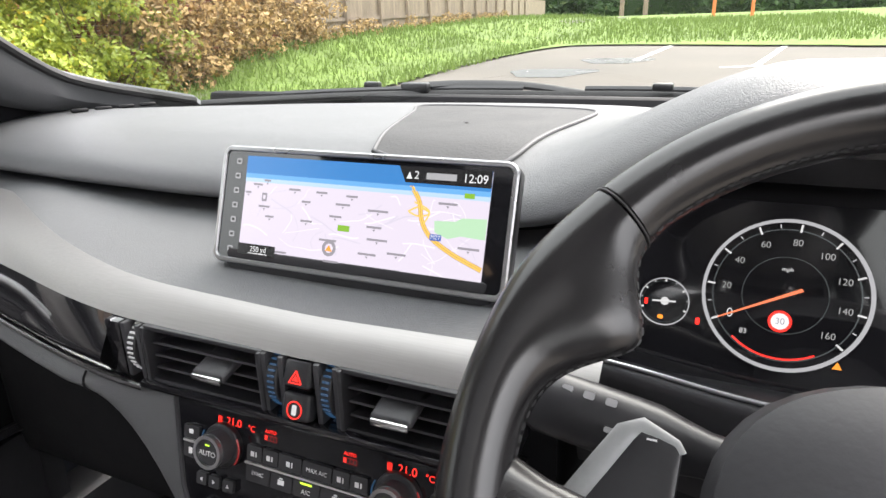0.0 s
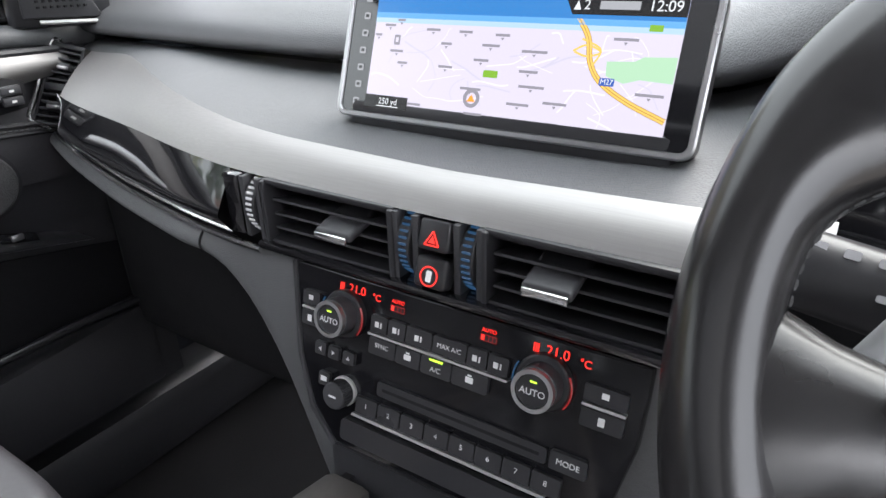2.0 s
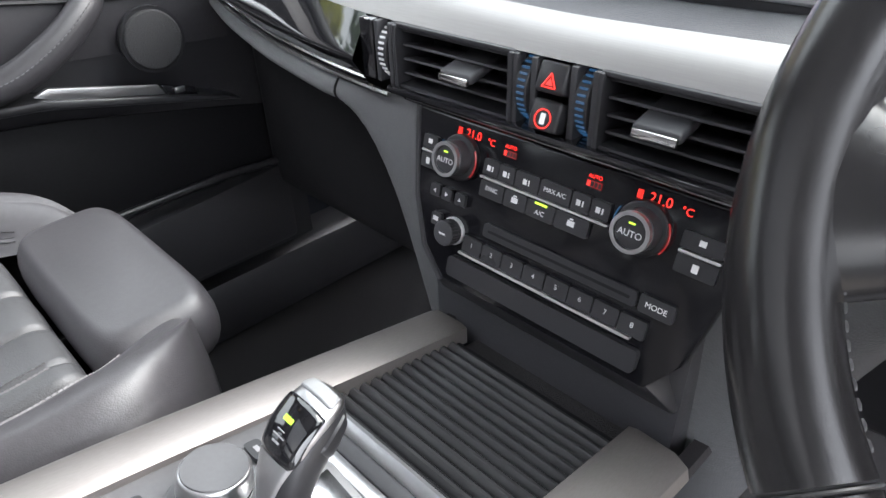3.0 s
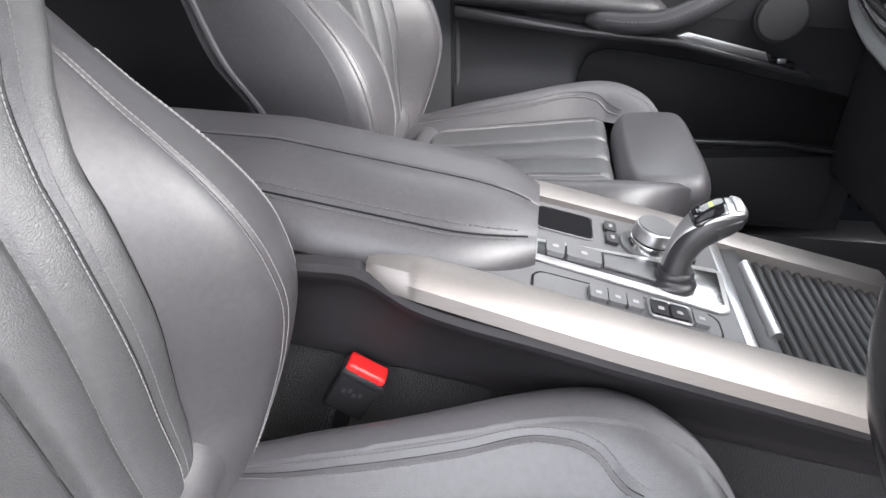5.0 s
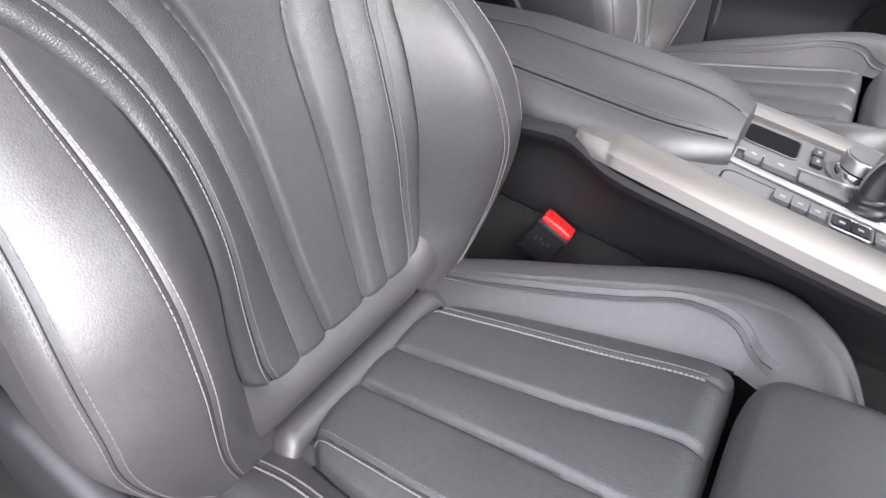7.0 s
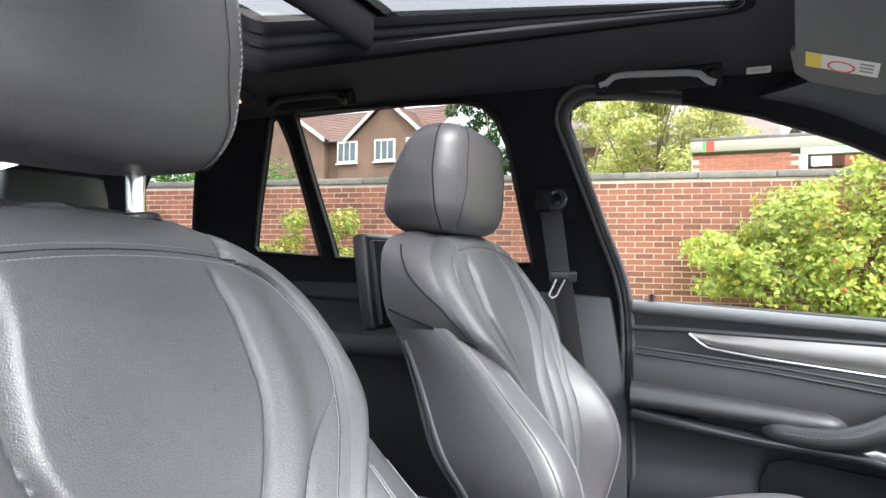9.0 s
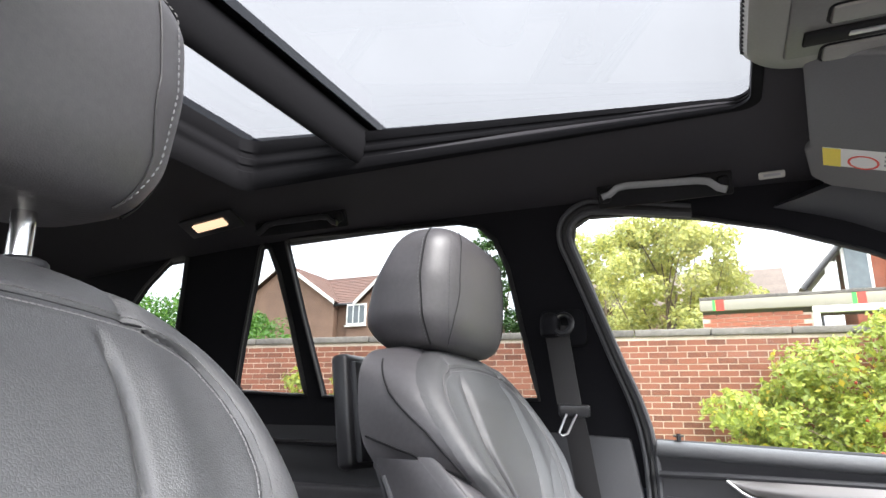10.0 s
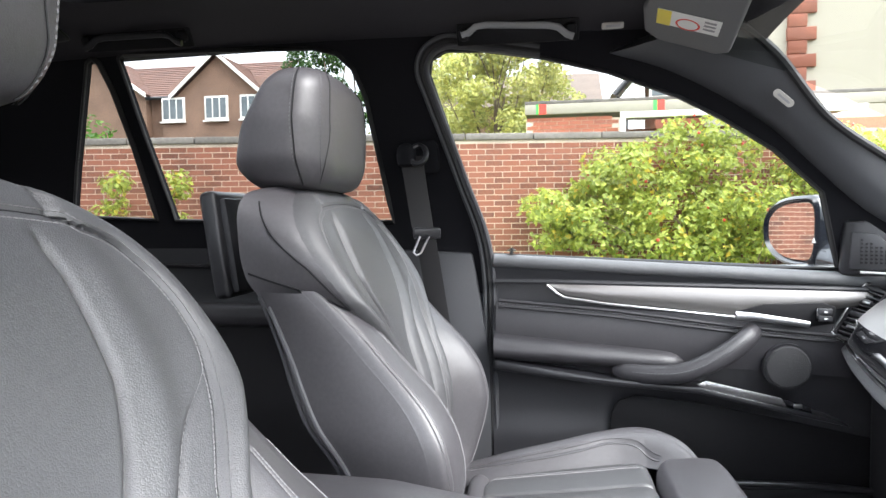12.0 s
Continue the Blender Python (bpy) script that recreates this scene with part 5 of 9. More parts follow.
def road(pts, w, z, mat, name):
    path = [Vector((p[0], p[1])) for p in curve(pts, 40)]
    vv, ff = [], []
    for i, p in enumerate(path):
        d = (path[min(i + 1, len(path) - 1)] - path[max(i - 1, 0)])
        n = Vector((-d.y, d.x)).normalized() * w / 2
        vv += [scr @ Vector((*(p + n), z)), scr @ Vector((*(p - n), z))]
        if i:
            ff.append((2 * i - 2, 2 * i - 1, 2 * i + 1, 2 * i))
    me = bpy.data.meshes.new(name)
    me.from_pydata(vv, [], ff)
    return part_data(name, me, mat, face, smooth=False)


for k in range(46):
    x, y = rng.uniform(-0.100, 0.105), rng.uniform(-0.040, 0.016)
    pts, a = [(x, y)], rng.uniform(-0.7, 0.7) + (1.57 if rng.random() < 0.3 else 0)
    for _ in range(3):
        a += rng.uniform(-0.6, 0.6)
        q = rng.uniform(0.006, 0.016)
        pts.append((min(MX1 - 0.002, max(MX0 + 0.002, pts[-1][0] + q * math.cos(a))), min(0.019, max(MY0 + 0.002, pts[-1][1] + q * math.sin(a) * 0.6))))
    road(pts, rng.choice((0.0006, 0.0009, 0.0012)), 0.00155 + k * 1e-6, E_MAPROAD if k % 3 else E_MAP2, "minor_road")
for pts in (((0.053, 0.030), (0.062, 0.017), (0.066, 0.002), (0.075, -0.010), (0.094, -0.021), (0.120, -0.031)),):
    road(pts, 0.0040, 0.00170, E_ROADD, "motorway_edge")
    road(pts, 0.0030, 0.00175, E_ROADY, "motorway")
    road([(x, y) for x, y in pts], 0.0006, 0.00180, E_ROADD, "motorway_line")
road(((0.053, 0.0085), (0.062, 0.0125), (0.072, 0.0085), (0.063, 0.0055), (0.054, 0.0080)), 0.0013, 0.00178, E_ROADY, "junction_loop")
road(((0.058, 0.0165), (0.0715, 0.0100), (0.0675, -0.0010)), 0.0013, 0.00178, E_ROADY, "junction_loop")
part("park", flat(scr @ Matrix.Translation((0, 0, 0.0015)), [(0.078, -0.006), (0.077, 0.003), (0.095, 0.004), (0.100, 0.007), (0.1205, 0.008), (0.1205, -0.008), (0.10, -0.007), (0.09, -0.010)], 0.0001), E_GREEN, face, smooth=False)
# road names are plain bars with a small pointer
for x, y, w in ((-0.098, 0.0195, 0.010), (-0.088, 0.0235, 0.007), (-0.058, 0.0175, 0.012), (-0.030, 0.0170, 0.011), (0.0, 0.0160, 0.011), (0.026, 0.0060, 0.019), (-0.008, 0.0085, 0.014), (-0.045, 0.0080, 0.009), (-0.089, 0.0005, 0.012),
                (-0.082, -0.0080, 0.009), (-0.043, -0.0085, 0.012), (-0.014, -0.0020, 0.012), (0.024, -0.0075, 0.014), (0.028, -0.0175, 0.019), (0.020, -0.0300, 0.017), (0.047, -0.0270, 0.017), (-0.019, -0.0225, 0.017), (-0.014, -0.0400, 0.015), (-0.066, -0.0380, 0.012), (0.087, 0.0170, 0.016), (0.108, -0.0160, 0.018), (-0.108, 0.0120, 0.006)):
    on("name_bar", x - w / 2, y - 0.0009, x + w / 2, y + 0.0009, E_INK, 0.0019)
    part("pointer", flat(scr @ Matrix.Translation((0, 0, 0.0017)), [(x - 0.0013, y - 0.0017), (x + 0.0013, y - 0.0017), (x, y - 0.0036)], 0.0001), E_INK, face, smooth=False)
on("road_sign", 0.0745, -0.0125, 0.0845, -0.0075, E_SIGNB, 0.0020, 0.0008)
letters("M27", 0.0048, scr @ Matrix.Translation((0.0795, -0.0100, 0.0023)), E_TEXT, face, depth=0.0001)
on("road_sign", 0.1000, 0.0225, 0.1085, 0.0265, E_SIGNG, 0.0020, 0.0006)
on("road_sign", -0.0105, -0.0135, 0.0010, -0.0085, E_SIGNG, 0.0020, 0.0006)
part("position_mark", ring(scr @ Vector((-0.0170, -0.0290, 0.0019)), SZ, 0.0040, 0.0068, 0.0002, 24), E_INK, face, smooth=False)
part("position_arrow", flat(scr @ Matrix.Translation((0, 0, 0.0020)), [(-0.0205, -0.0315), (-0.0135, -0.0315), (-0.0170, -0.0262)], 0.0001), E_ORANGE, face, smooth=False)
on("fuel_mark", -0.0925, 0.0050, -0.0870, 0.0125, E_INK, 0.0019, 0.0008)
on("fuel_mark_face", -0.0910, 0.0070, -0.0885, 0.0105, E_MAP, 0.0021)


# ---- air vents ----
def centre_vent(x0, x1, tab_x, label):
    v = thing("air_vent", ((x0 + x1) / 2, -0.065, 0.965), label, "air vent", "centre air vents")
    yf = -0.071
    zt, zb = 1.0185, 0.9705
    w = x1 - x0
    cx = (x0 + x1) / 2
    part("vent_back", rbox((cx, yf + 0.046, (zt + zb) / 2), (w, 0.006, zt - zb), 0.001), M_DEEP, v)
    for z in (zt + 0.001, zb - 0.001):
        part("frame_bar", rbox((cx, yf + 0.020, z), (w + 0.004, 0.046, 0.004), 0.0015), M_SATIN, v)
    for x in (x0, x1):
        part("frame_bar", rbox((x, yf + 0.018, (zt + zb) / 2), (0.005, 0.048, zt - zb + 0.004), 0.002), M_SATIN, v)
    for k in range(4):
        z = zt - 0.006 - k * 0.0118
        part("slat", rbox((cx, yf + 0.016, z), (w - 0.006, 0.030, 0.0024), 0.0010, 2, pose(0, 0, 0, -12).to_3x3().to_4x4()), M_PLASTIC, v)
    for k in range(6):
        part("rear_vane", rbox((x0 + w * (k + 0.5) / 6, yf + 0.037, (zt + zb) / 2), (0.002, 0.012, zt - zb - 0.004), 0.0005, 1), M_DEEP, v)
    tab = part("slider_tab", rbox((tab_x, yf + 0.004, 0.9995), (0.033, 0.040, 0.0075), 0.003, 3, pose(0, 0, 0, 14).to_3x3().to_4x4()), M_PLASTIC, v, "dark slider tab with chrome lip")
    part("chrome_lip", rbox((tab_x, yf - 0.0168, 0.9938), (0.030, 0.003, 0.0062), 0.0014, 2), M_CHROME, tab)
    return v


centre_vent(-0.158, -0.034, -0.079, "slatted centre air vent with chrome tipped slider")
centre_vent(0.040, 0.168, 0.087, "slatted centre air vent beside the steering wheel")


def thumbwheel(x, mat, label):
    w = thing("vent_thumbwheel", (x, -0.065, 0.97), label, "thumbwheel", "vent thumbwheels")
    part("wheel", disc((x - 0.005, -0.052, 0.994), (1, 0, 0), 0.026, 0.010, 40, 0.0015), M_SATIN, w)
    for k in range(13):
        a = radians(-60 + 10 * k)
        part("rib", rbox((x, -0.052 - 0.0262 * math.cos(a), 0.994 + 0.0262 * math.sin(a)), (0.0065, 0.0016, 0.0020), 0.0004, 1, pose(0, 0, 0, -math.degrees(a)).to_3x3().to_4x4()), mat, w)
    for sx in (-0.0085, 0.0085):
        part("cheek", rbox((x + sx, -0.058, 0.994), (0.0055, 0.034, 0.052), 0.0015), M_PLASTIC, w)
    return w


thumbwheel(-0.0225, E_BLUE, "black thumbwheel with blue temperature marks")
thumbwheel(0.0275, E_BLUE, "black thumbwheel with blue temperature marks")
thumbwheel(-0.174, M_PRINT, "black thumbwheel with white ribs at the vent end")
part("gloss_end", rbox((-0.196, -0.060, 0.994), (0.018, 0.03, 0.052), 0.002), M_GLOSS, dash)

for nm, z, y, col, lab in (("hazard_button", 1.0075, -0.073, E_RED, "black hazard button with red triangle"), ("lock_button", 0.9825, -0.079, E_RED, "black lock button with red ring")):
    b = thing(nm, (0.0025, y, z), lab, "button", "centre buttons")
    mm = plane_pose(Vector((0.0025, y - 0.004, z)), (1, 0, 0), (0, -0.93, 0.36))
    part("cap", rbox((0.0025, y + 0.003, z), (0.0245, 0.014, 0.0215), 0.003, 3, pose(0, 0, 0, -21).to_3x3().to_4x4()), M_SATIN, b)
    if nm == "hazard_button":
        for s0, s1 in ((0.0075, 0.0),):
            tri = [(-0.0055, -0.0045), (0.0055, -0.0045), (0.0, 0.0050)]
            for k in range(3):
                a, c = Vector((*tri[k], 0.001)), Vector((*tri[(k + 1) % 3], 0.001))
                part("triangle_edge", tube([mm @ a, mm @ c], 0.0006, 6), E_RED, b)
            part("triangle_core", flat(mm @ Matrix.Translation((0, 0, 0.0006)), [(-0.0028, -0.0030), (0.0028, -0.0030), (0.0, 0.0018)], 0.0002), E_RED, b, smooth=False)
    else:
        part("ring_mark", ring(mm @ Vector((0, 0, 0.0008)), mm.to_3x3() @ Vector((0, 0, 1)), 0.0060, 0.0070, 0.0003, 30), E_RED, b, smooth=False)
        part("car_mark", plate(mm @ Matrix.Translation((0, 0, 0.0007)), 0, 0, 0.0042, 0.0078, 0.0003, 0.001), E_DIALTXT, b, smooth=False)

# side vent at the dashboard's end
sv = thing("side_air_vent", (-0.745, 0.075, 0.98), "small slatted air vent at the dashboard end with chrome surround", "air vent")
VA, VB, VC, VD = Vector((-0.748, 0.094, 1.070)), Vector((-0.716, 0.116, 1.060)), Vector((-0.682, 0.044, 0.972)), Vector((-0.744, 0.036, 0.972))
VN = (VB - VA).cross(VD - VA).normalized()
VN = VN if VN.y < 0 else -VN


def vp(u, v, out=0.0):
    return VA.lerp(VB, u).lerp(VD.lerp(VC, u), v) + VN * out


part("vent_back", prism([vp(-0.15, -0.1, -0.024), vp(1.1, -0.1, -0.024), vp(1.1, 1.05, -0.024), vp(-0.15, 1.05, -0.024)], VN * 0.004), M_DEEP, sv)
for v in (0.04, 0.13, 0.22, 0.31, 0.40, 0.60, 0.69, 0.78, 0.87, 0.96):
    part("slat", prism([vp(0.0, v - 0.010, 0.0), vp(1.0, v - 0.010, 0.0), vp(1.0, v + 0.018, 0.0), vp(0.0, v + 0.018, 0.0)], VN * -0.018, 0.0006, 1), M_PLASTIC, sv)
part("divider", prism([vp(-0.05, 0.455, 0.001), vp(1.05, 0.455, 0.001), vp(1.05, 0.545, 0.001), vp(-0.05, 0.545, 0.001)], VN * -0.02, 0.001), M_SATIN, sv)
for u in (0.0, 1.0):
    part("cheek", prism([vp(u - 0.05, -0.04, 0.002), vp(u + 0.05, -0.04, 0.002), vp(u + 0.05, 1.03, 0.002), vp(u - 0.05, 1.03, 0.002)], VN * -0.022, 0.001), M_SATIN, sv)
part("cheek", prism([vp(-0.05, -0.06, 0.002), vp(1.05, -0.06, 0.002), vp(1.05, 0.0, 0.002), vp(-0.05, 0.0, 0.002)], VN * -0.022, 0.001), M_SATIN, sv)
for v in (0.24, 0.74):
    tb = part("slider_tab", prism([vp(0.40, v - 0.03, 0.012), vp(0.80, v - 0.03, 0.012), vp(0.80, v + 0.05, 0.010), vp(0.40, v + 0.05, 0.010)], VN * -0.02, 0.0015), M_PLASTIC, sv, "dark tab with silver tip")
    part("silver_tip", prism([vp(0.42, v + 0.01, 0.0135), vp(0.78, v + 0.01, 0.0135), vp(0.78, v + 0.05, 0.0115), vp(0.42, v + 0.05, 0.0115)], VN * -0.003, 0.0008), M_SILVER, tb)
surround = curve([tuple(vp(0.25, -0.09, 0.003)), tuple(vp(-0.06, -0.06, 0.003)), tuple(vp(-0.13, 0.2, 0.004)), tuple(vp(-0.13, 0.7, 0.005)), tuple(vp(-0.08, 0.95, 0.006)), (-0.735, trim_base(-0.735)[0] - 0.004, trim_base(-0.735)[1] - 0.002)], 40)
part("chrome_surround", tube([Vector(p) for p in surround], 0.0032, 8), M_CHROME, sv, "chrome surround")
for x in (0.742,):
    part("end_cap", rbox((x, 0.10, 1.03), (0.07, 0.05, 0.08), 0.006), M_SATIN, dash)

# strips between vents and climate panel
part("vent_lip", rbox((0.005, -0.066, 0.9660), (0.345, 0.030, 0.007), 0.003), M_GLOSS, dash)
part("lower_gloss", rbox((0.007, -0.060, 0.9600), (0.325, 0.026, 0.007), 0.003), M_GLOSS, dash)
part("silver_strip", rbox((0.010, -0.0735, 0.9610), (0.318, 0.004, 0.0030), 0.0012), M_SILVER, dash)


# ---- centre stack: climate and audio controls ----
CP_O = Vector((0.0, -0.0815, 0.922))
CP_N = Vector((0, -0.968, 0.25)).normalized()
cp = plane_pose(CP_O, (1, 0, 0), CP_N)
climate = thing("climate_panel", (0, -0.10, 0.80), "gloss black climate and audio control panel with chrome edged rows", "control panel")
outline = [(-0.133, 0.036), (0.152, 0.036), (0.150, -0.02), (0.138, -0.075), (0.118, -0.103), (-0.078, -0.103), (-0.103, -0.080), (-0.120, -0.04)]
panel = part("panel", prism([cp @ Vector((x, y, -0.012)) for x, y in outline], CP_N * 0.012, 0.002), M_PANEL, climate)
part("panel_rim", tube([cp @ Vector((x, y, -0.001)) for x, y in ((-0.136, 0.036), (-0.123, -0.04), (-0.106, -0.082), (-0.080, -0.106))], 0.0024, 8), M_PLASTIC, climate)
# the stack behind and under the panel
part("stack_body", rbox((0.008, -0.008, 0.80), (0.262, 0.14, 0.30), 0.015), M_PLASTIC, dash)
part("stack_chin", prism([(-0.085, -0.108, 0.822), (0.120, -0.108, 0.826), (0.135, -0.080, 0.785), (-0.11, -0.080, 0.785)], (0, 0.05, 0.0), 0.004), M_SATIN, climate)


def key(x0, y0, x1, y1, parent=climate, name="key", h=0.0035, mat=M_KEY):
    return part(name, plate(cp, (x0 + x1) / 2, (y0 + y1) / 2, x1 - x0 - 0.0010, y1 - y0 - 0.0010, h, 0.0014), mat, parent)


def mark(x, y, w, h, parent, z=0.0038, mat=M_PRINT):
    return part("mark", plate(cp, x, y, w, h, 0.0002, 0.0, z), mat, parent, smooth=False)


def word(t, x, y, size, parent, z=0.0040, mat=M_PRINT):
    return letters(t, size, cp @ Matrix.Translation((x, y, z)), mat, parent, depth=0.0001)


for kx, side_ in ((-0.0775, -1), (0.0875, 1)):
    kn = thing("temperature_knob", cp @ Vector((kx, 0.0065, 0)), "black temperature knob with silver ring and green light", "knob", "temperature knobs")
    c = cp @ Vector((kx, 0.0065, 0))
    part("collar", disc(c, CP_N, 0.0190, 0.006, 48, 0.002), M_SATIN, kn)
    part("silver_ring", ring(c + CP_N * 0.006, CP_N, 0.0112, 0.0140, 0.0158), M_SILVER, kn, "satin silver ring")
    part("grip", disc(c + CP_N * 0.006, CP_N, 0.0146, 0.012, 48, 0.001), M_PLASTIC, kn)
    cap = part("cap", disc(c + CP_N * 0.006, CP_N, 0.0113, 0.0145, 40, 0.001), M_SATIN, kn)
    lm = plane_pose(c + CP_N * 0.0208, (1, 0, 0), CP_N)
    letters("AUTO", 0.0062, lm @ Matrix.Translation((0, -0.001, 0)), M_PRINT, cap, depth=0.0001)
    part("indicator", plate(lm, 0, 0.0062, 0.0045, 0.0012, 0.0002), E_LED, cap, smooth=False)
    arc = [c + CP_N * 0.0066 + (cp.to_3x3() @ Vector((0.0200 * math.cos(a), 0.0200 * math.sin(a), 0))) for a in np.linspace(radians(-35), radians(30), 16)]
    part("red_arc", tube(arc, 0.0007, 6), E_REDDIM, kn)
    arc = [c + CP_N * 0.0066 + (cp.to_3x3() @ Vector((0.0200 * math.cos(a), 0.0200 * math.sin(a), 0))) for a in np.linspace(radians(150), radians(215), 16)]
    part("blue_arc", tube(arc, 0.0007, 6), E_BLUE, kn)

# upper and lower key rows
row = [(-0.052, -0.036), (-0.036, -0.020), (-0.020, 0.003), (0.003, 0.031), (0.031, 0.047), (0.047, 0.063)]
for k, (a, b) in enumerate(row):
    q = key(a, 0.0, b, 0.0145)
    if k == 3:
        word("MAX A/C", (a + b) / 2, 0.0075, 0.0048, q)
    else:
        mark((a + b) / 2 - 0.0015, 0.0072, 0.0035, 0.0042, q)
        mark((a + b) / 2 + 0.0022, 0.0072, 0.0012, 0.0042, q)
part("chrome_strip", plate(cp, 0.005, -0.0012, 0.116, 0.0018, 0.0042, 0.0006), M_BRIGHT, climate)
row = [(-0.052, -0.027), (-0.027, -0.005), (-0.005, 0.021), (0.021, 0.050)]
for k, (a, b) in enumerate(row):
    q = key(a, -0.0170, b, -0.0028)
    if k == 0:
        word("SYNC", (a + b) / 2, -0.0088, 0.0048, q)
    elif k == 2:
        word("A/C", (a + b) / 2, -0.0115, 0.0052, q)
        part("indicator", plate(cp, (a + b) / 2, -0.0046, 0.0110, 0.0017, 0.0002, 0.0, 0.0038), E_LED, q, smooth=False)
    else:
        mark((a + b) / 2, -0.0095, 0.0060, 0.0042, q)
        mark((a + b) / 2, -0.0062, 0.0030, 0.0012, q)
for x0, x1 in ((-0.1205, -0.1025), (0.1135, 0.1420)):
    q = key(x0, 0.004, x1, 0.0165)
    mark((x0 + x1) / 2, 0.011, 0.0045, 0.0038, q)
    part("chrome_strip", plate(cp, (x0 + x1) / 2, 0.0024, x1 - x0 - 0.001, 0.0020, 0.0042, 0.0006), M_BRIGHT, climate)
    q = key(x0, -0.0125, x1, 0.0008)
    mark((x0 + x1) / 2, -0.006, 0.0042, 0.0055, q)
# red segment displays
for x in (-0.069, 0.093):
    word("21.0", x, 0.0270, 0.0094, panel, 0.0006, E_RED)
    word("°C", x + 0.0185, 0.0257, 0.0072, panel, 0.0006, E_RED)
    for k in range(3):
        mark(x - 0.0162 + k * 0.0015, 0.0270, 0.0008, 0.006, panel, 0.0004, E_RED)
for x in (-0.031, 0.044):
    word("AUTO", x, 0.0275, 0.0040, panel, 0.0006, E_RED)
    part("fan_box", plate(cp, x, 0.0222, 0.0125, 0.0048, 0.0001, 0.0, 0.0002), E_REDDIM, panel, smooth=False)
    for k in range(4):
        mark(x - 0.0042 + k * 0.003, 0.0222, 0.0021, 0.0034, panel, 0.0005, E_BLACK if k else E_RED)
# audio unit
for k, x in enumerate((-0.0985, -0.0850, -0.0700)):
    q = key(x - 0.006, -0.0335, x + 0.006, -0.0220)
    part("mark", flat(cp @ Matrix.Translation((x, -0.0278, 0.0037)), [(-0.0016, 0), (0.0013, 0.0019), (0.0013, -0.0019)] if k == 0 else ([(0.0016, 0), (-0.0013, 0.0019), (-0.0013, -0.0019)] if k == 1 else [(-0.0017, -0.0012), (0.0017, -0.0012), (0, 0.0018)]), 0.0002), M_PRINT, q, smooth=False)
slot = part("disc_slot", plate(cp, 0.028, -0.0425, 0.138, 0.0115, 0.0025, 0.0025), M_SATIN, climate, "narrow disc slot")
part("slot_mouth", plate(cp, 0.028, -0.0425, 0.128, 0.0022, 0.0003, 0.0008, 0.0026), M_DEEP, slot)
kn = thing("volume_knob", cp @ Vector((-0.073, -0.0565, 0)), "small knurled black volume knob with chrome edge", "knob")
c = cp @ Vector((-0.073, -0.0565, 0))
part("collar", disc(c, CP_N, 0.0120, 0.003, 36, 0.001), M_BRIGHT, kn)
part("grip", disc(c + CP_N * 0.003, CP_N, 0.0105, 0.012, 36, 0.0015), M_PLASTIC, kn)
for k in range(24):
    a = 2 * math.pi * k / 24
    part("knurl", tube([c + CP_N * 0.004 + cp.to_3x3() @ Vector((0.0105 * math.cos(a), 0.0105 * math.sin(a), 0)), c + CP_N * 0.0135 + cp.to_3x3() @ Vector((0.0105 * math.cos(a), 0.0105 * math.sin(a), 0))], 0.0006, 5), M_SATIN, kn)
part("mark", plate(plane_pose(c + CP_N * 0.0152, (1, 0, 0), CP_N), 0, 0, 0.007, 0.0016, 0.0002), M_PRINT, kn, smooth=False)
q = key(-0.0985, -0.058, -0.0865, -0.0460)
mark(-0.0925, -0.0515, 0.006, 0.004, q)
for k in range(8):
    a = -0.0595 + k * 0.0212
    q = key(a, -0.0690, a + 0.0212, -0.0540)
    word(str(k + 1), a + 0.0106, -0.0605, 0.0056, q)
part("chrome_strip", plate(cp, 0.0195, -0.0705, 0.162, 0.0022, 0.0045, 0.0008), M_BRIGHT, climate)
q = key(0.0990, -0.0490, 0.1250, -0.0350)
word("MODE", 0.112, -0.042, 0.0056, q)
part("lower_ledge", plate(cp, 0.020, -0.0850, 0.180, 0.018, 0.006, 0.004), M_SATIN, climate)

# ---- centre console ----
CX = 0.028


def deck(y):
    return 0.848 + (y + 0.47) * -0.205


console = thing("centre_console", (CX, -0.4, 0.32), "dark centre console with aluminium side rails", "console")
CONSOLE = ((-1.15, 0.118, 0.850), (-0.75, 0.112, 0.872), (-0.62, 0.106, 0.874), (-0.56, 0.118, 0.853), (-0.45, 0.126, 0.832), (-0.28, 0.128, 0.795), (-0.10, 0.128, 0.757), (0.10, 0.122, 0.720))
part("body", loft([[Vector((CX + sx, y, z)) for sx, z in ((-0.080, 0.34), (-0.074, 0.74), (-0.090, zt - 0.012), (0.090, zt - 0.012), (0.074, 0.74), (0.080, 0.34))] for y, w, zt in CONSOLE]), M_CARPET, console, "charcoal carpet on the lower console")
con_w, con_z = smooth([q[0] for q in CONSOLE], [q[1] for q in CONSOLE]), smooth([q[0] for q in CONSOLE], [q[2] for q in CONSOLE])


def console_wall(u, y, sg):
    """The plastic side: up from its lower edge over the carpet to a rounded lip beside the rail."""
    w, zt, zl = con_w(y), con_z(y), 0.750 - 0.16 * (y + 0.60)
    prof = ((0.074, zl + 0.004), (0.0805, zl), (0.0835, zl + 0.004), (0.087, zl + 0.022), (w - 0.016, zt - 0.034), (w - 0.007, zt - 0.022), (w + 0.001, zt - 0.014), (w + 0.004, zt - 0.006), (w + 0.001, zt), (w - 0.010, zt + 0.001))
    q = min(u, 0.99999) * (len(prof) - 1)
    k, t = int(q), q - int(q)
    return Vector((CX + sg * (prof[k][0] + (prof[k + 1][0] - prof[k][0]) * t), y, prof[k][1] + (prof[k + 1][1] - prof[k][1]) * t))


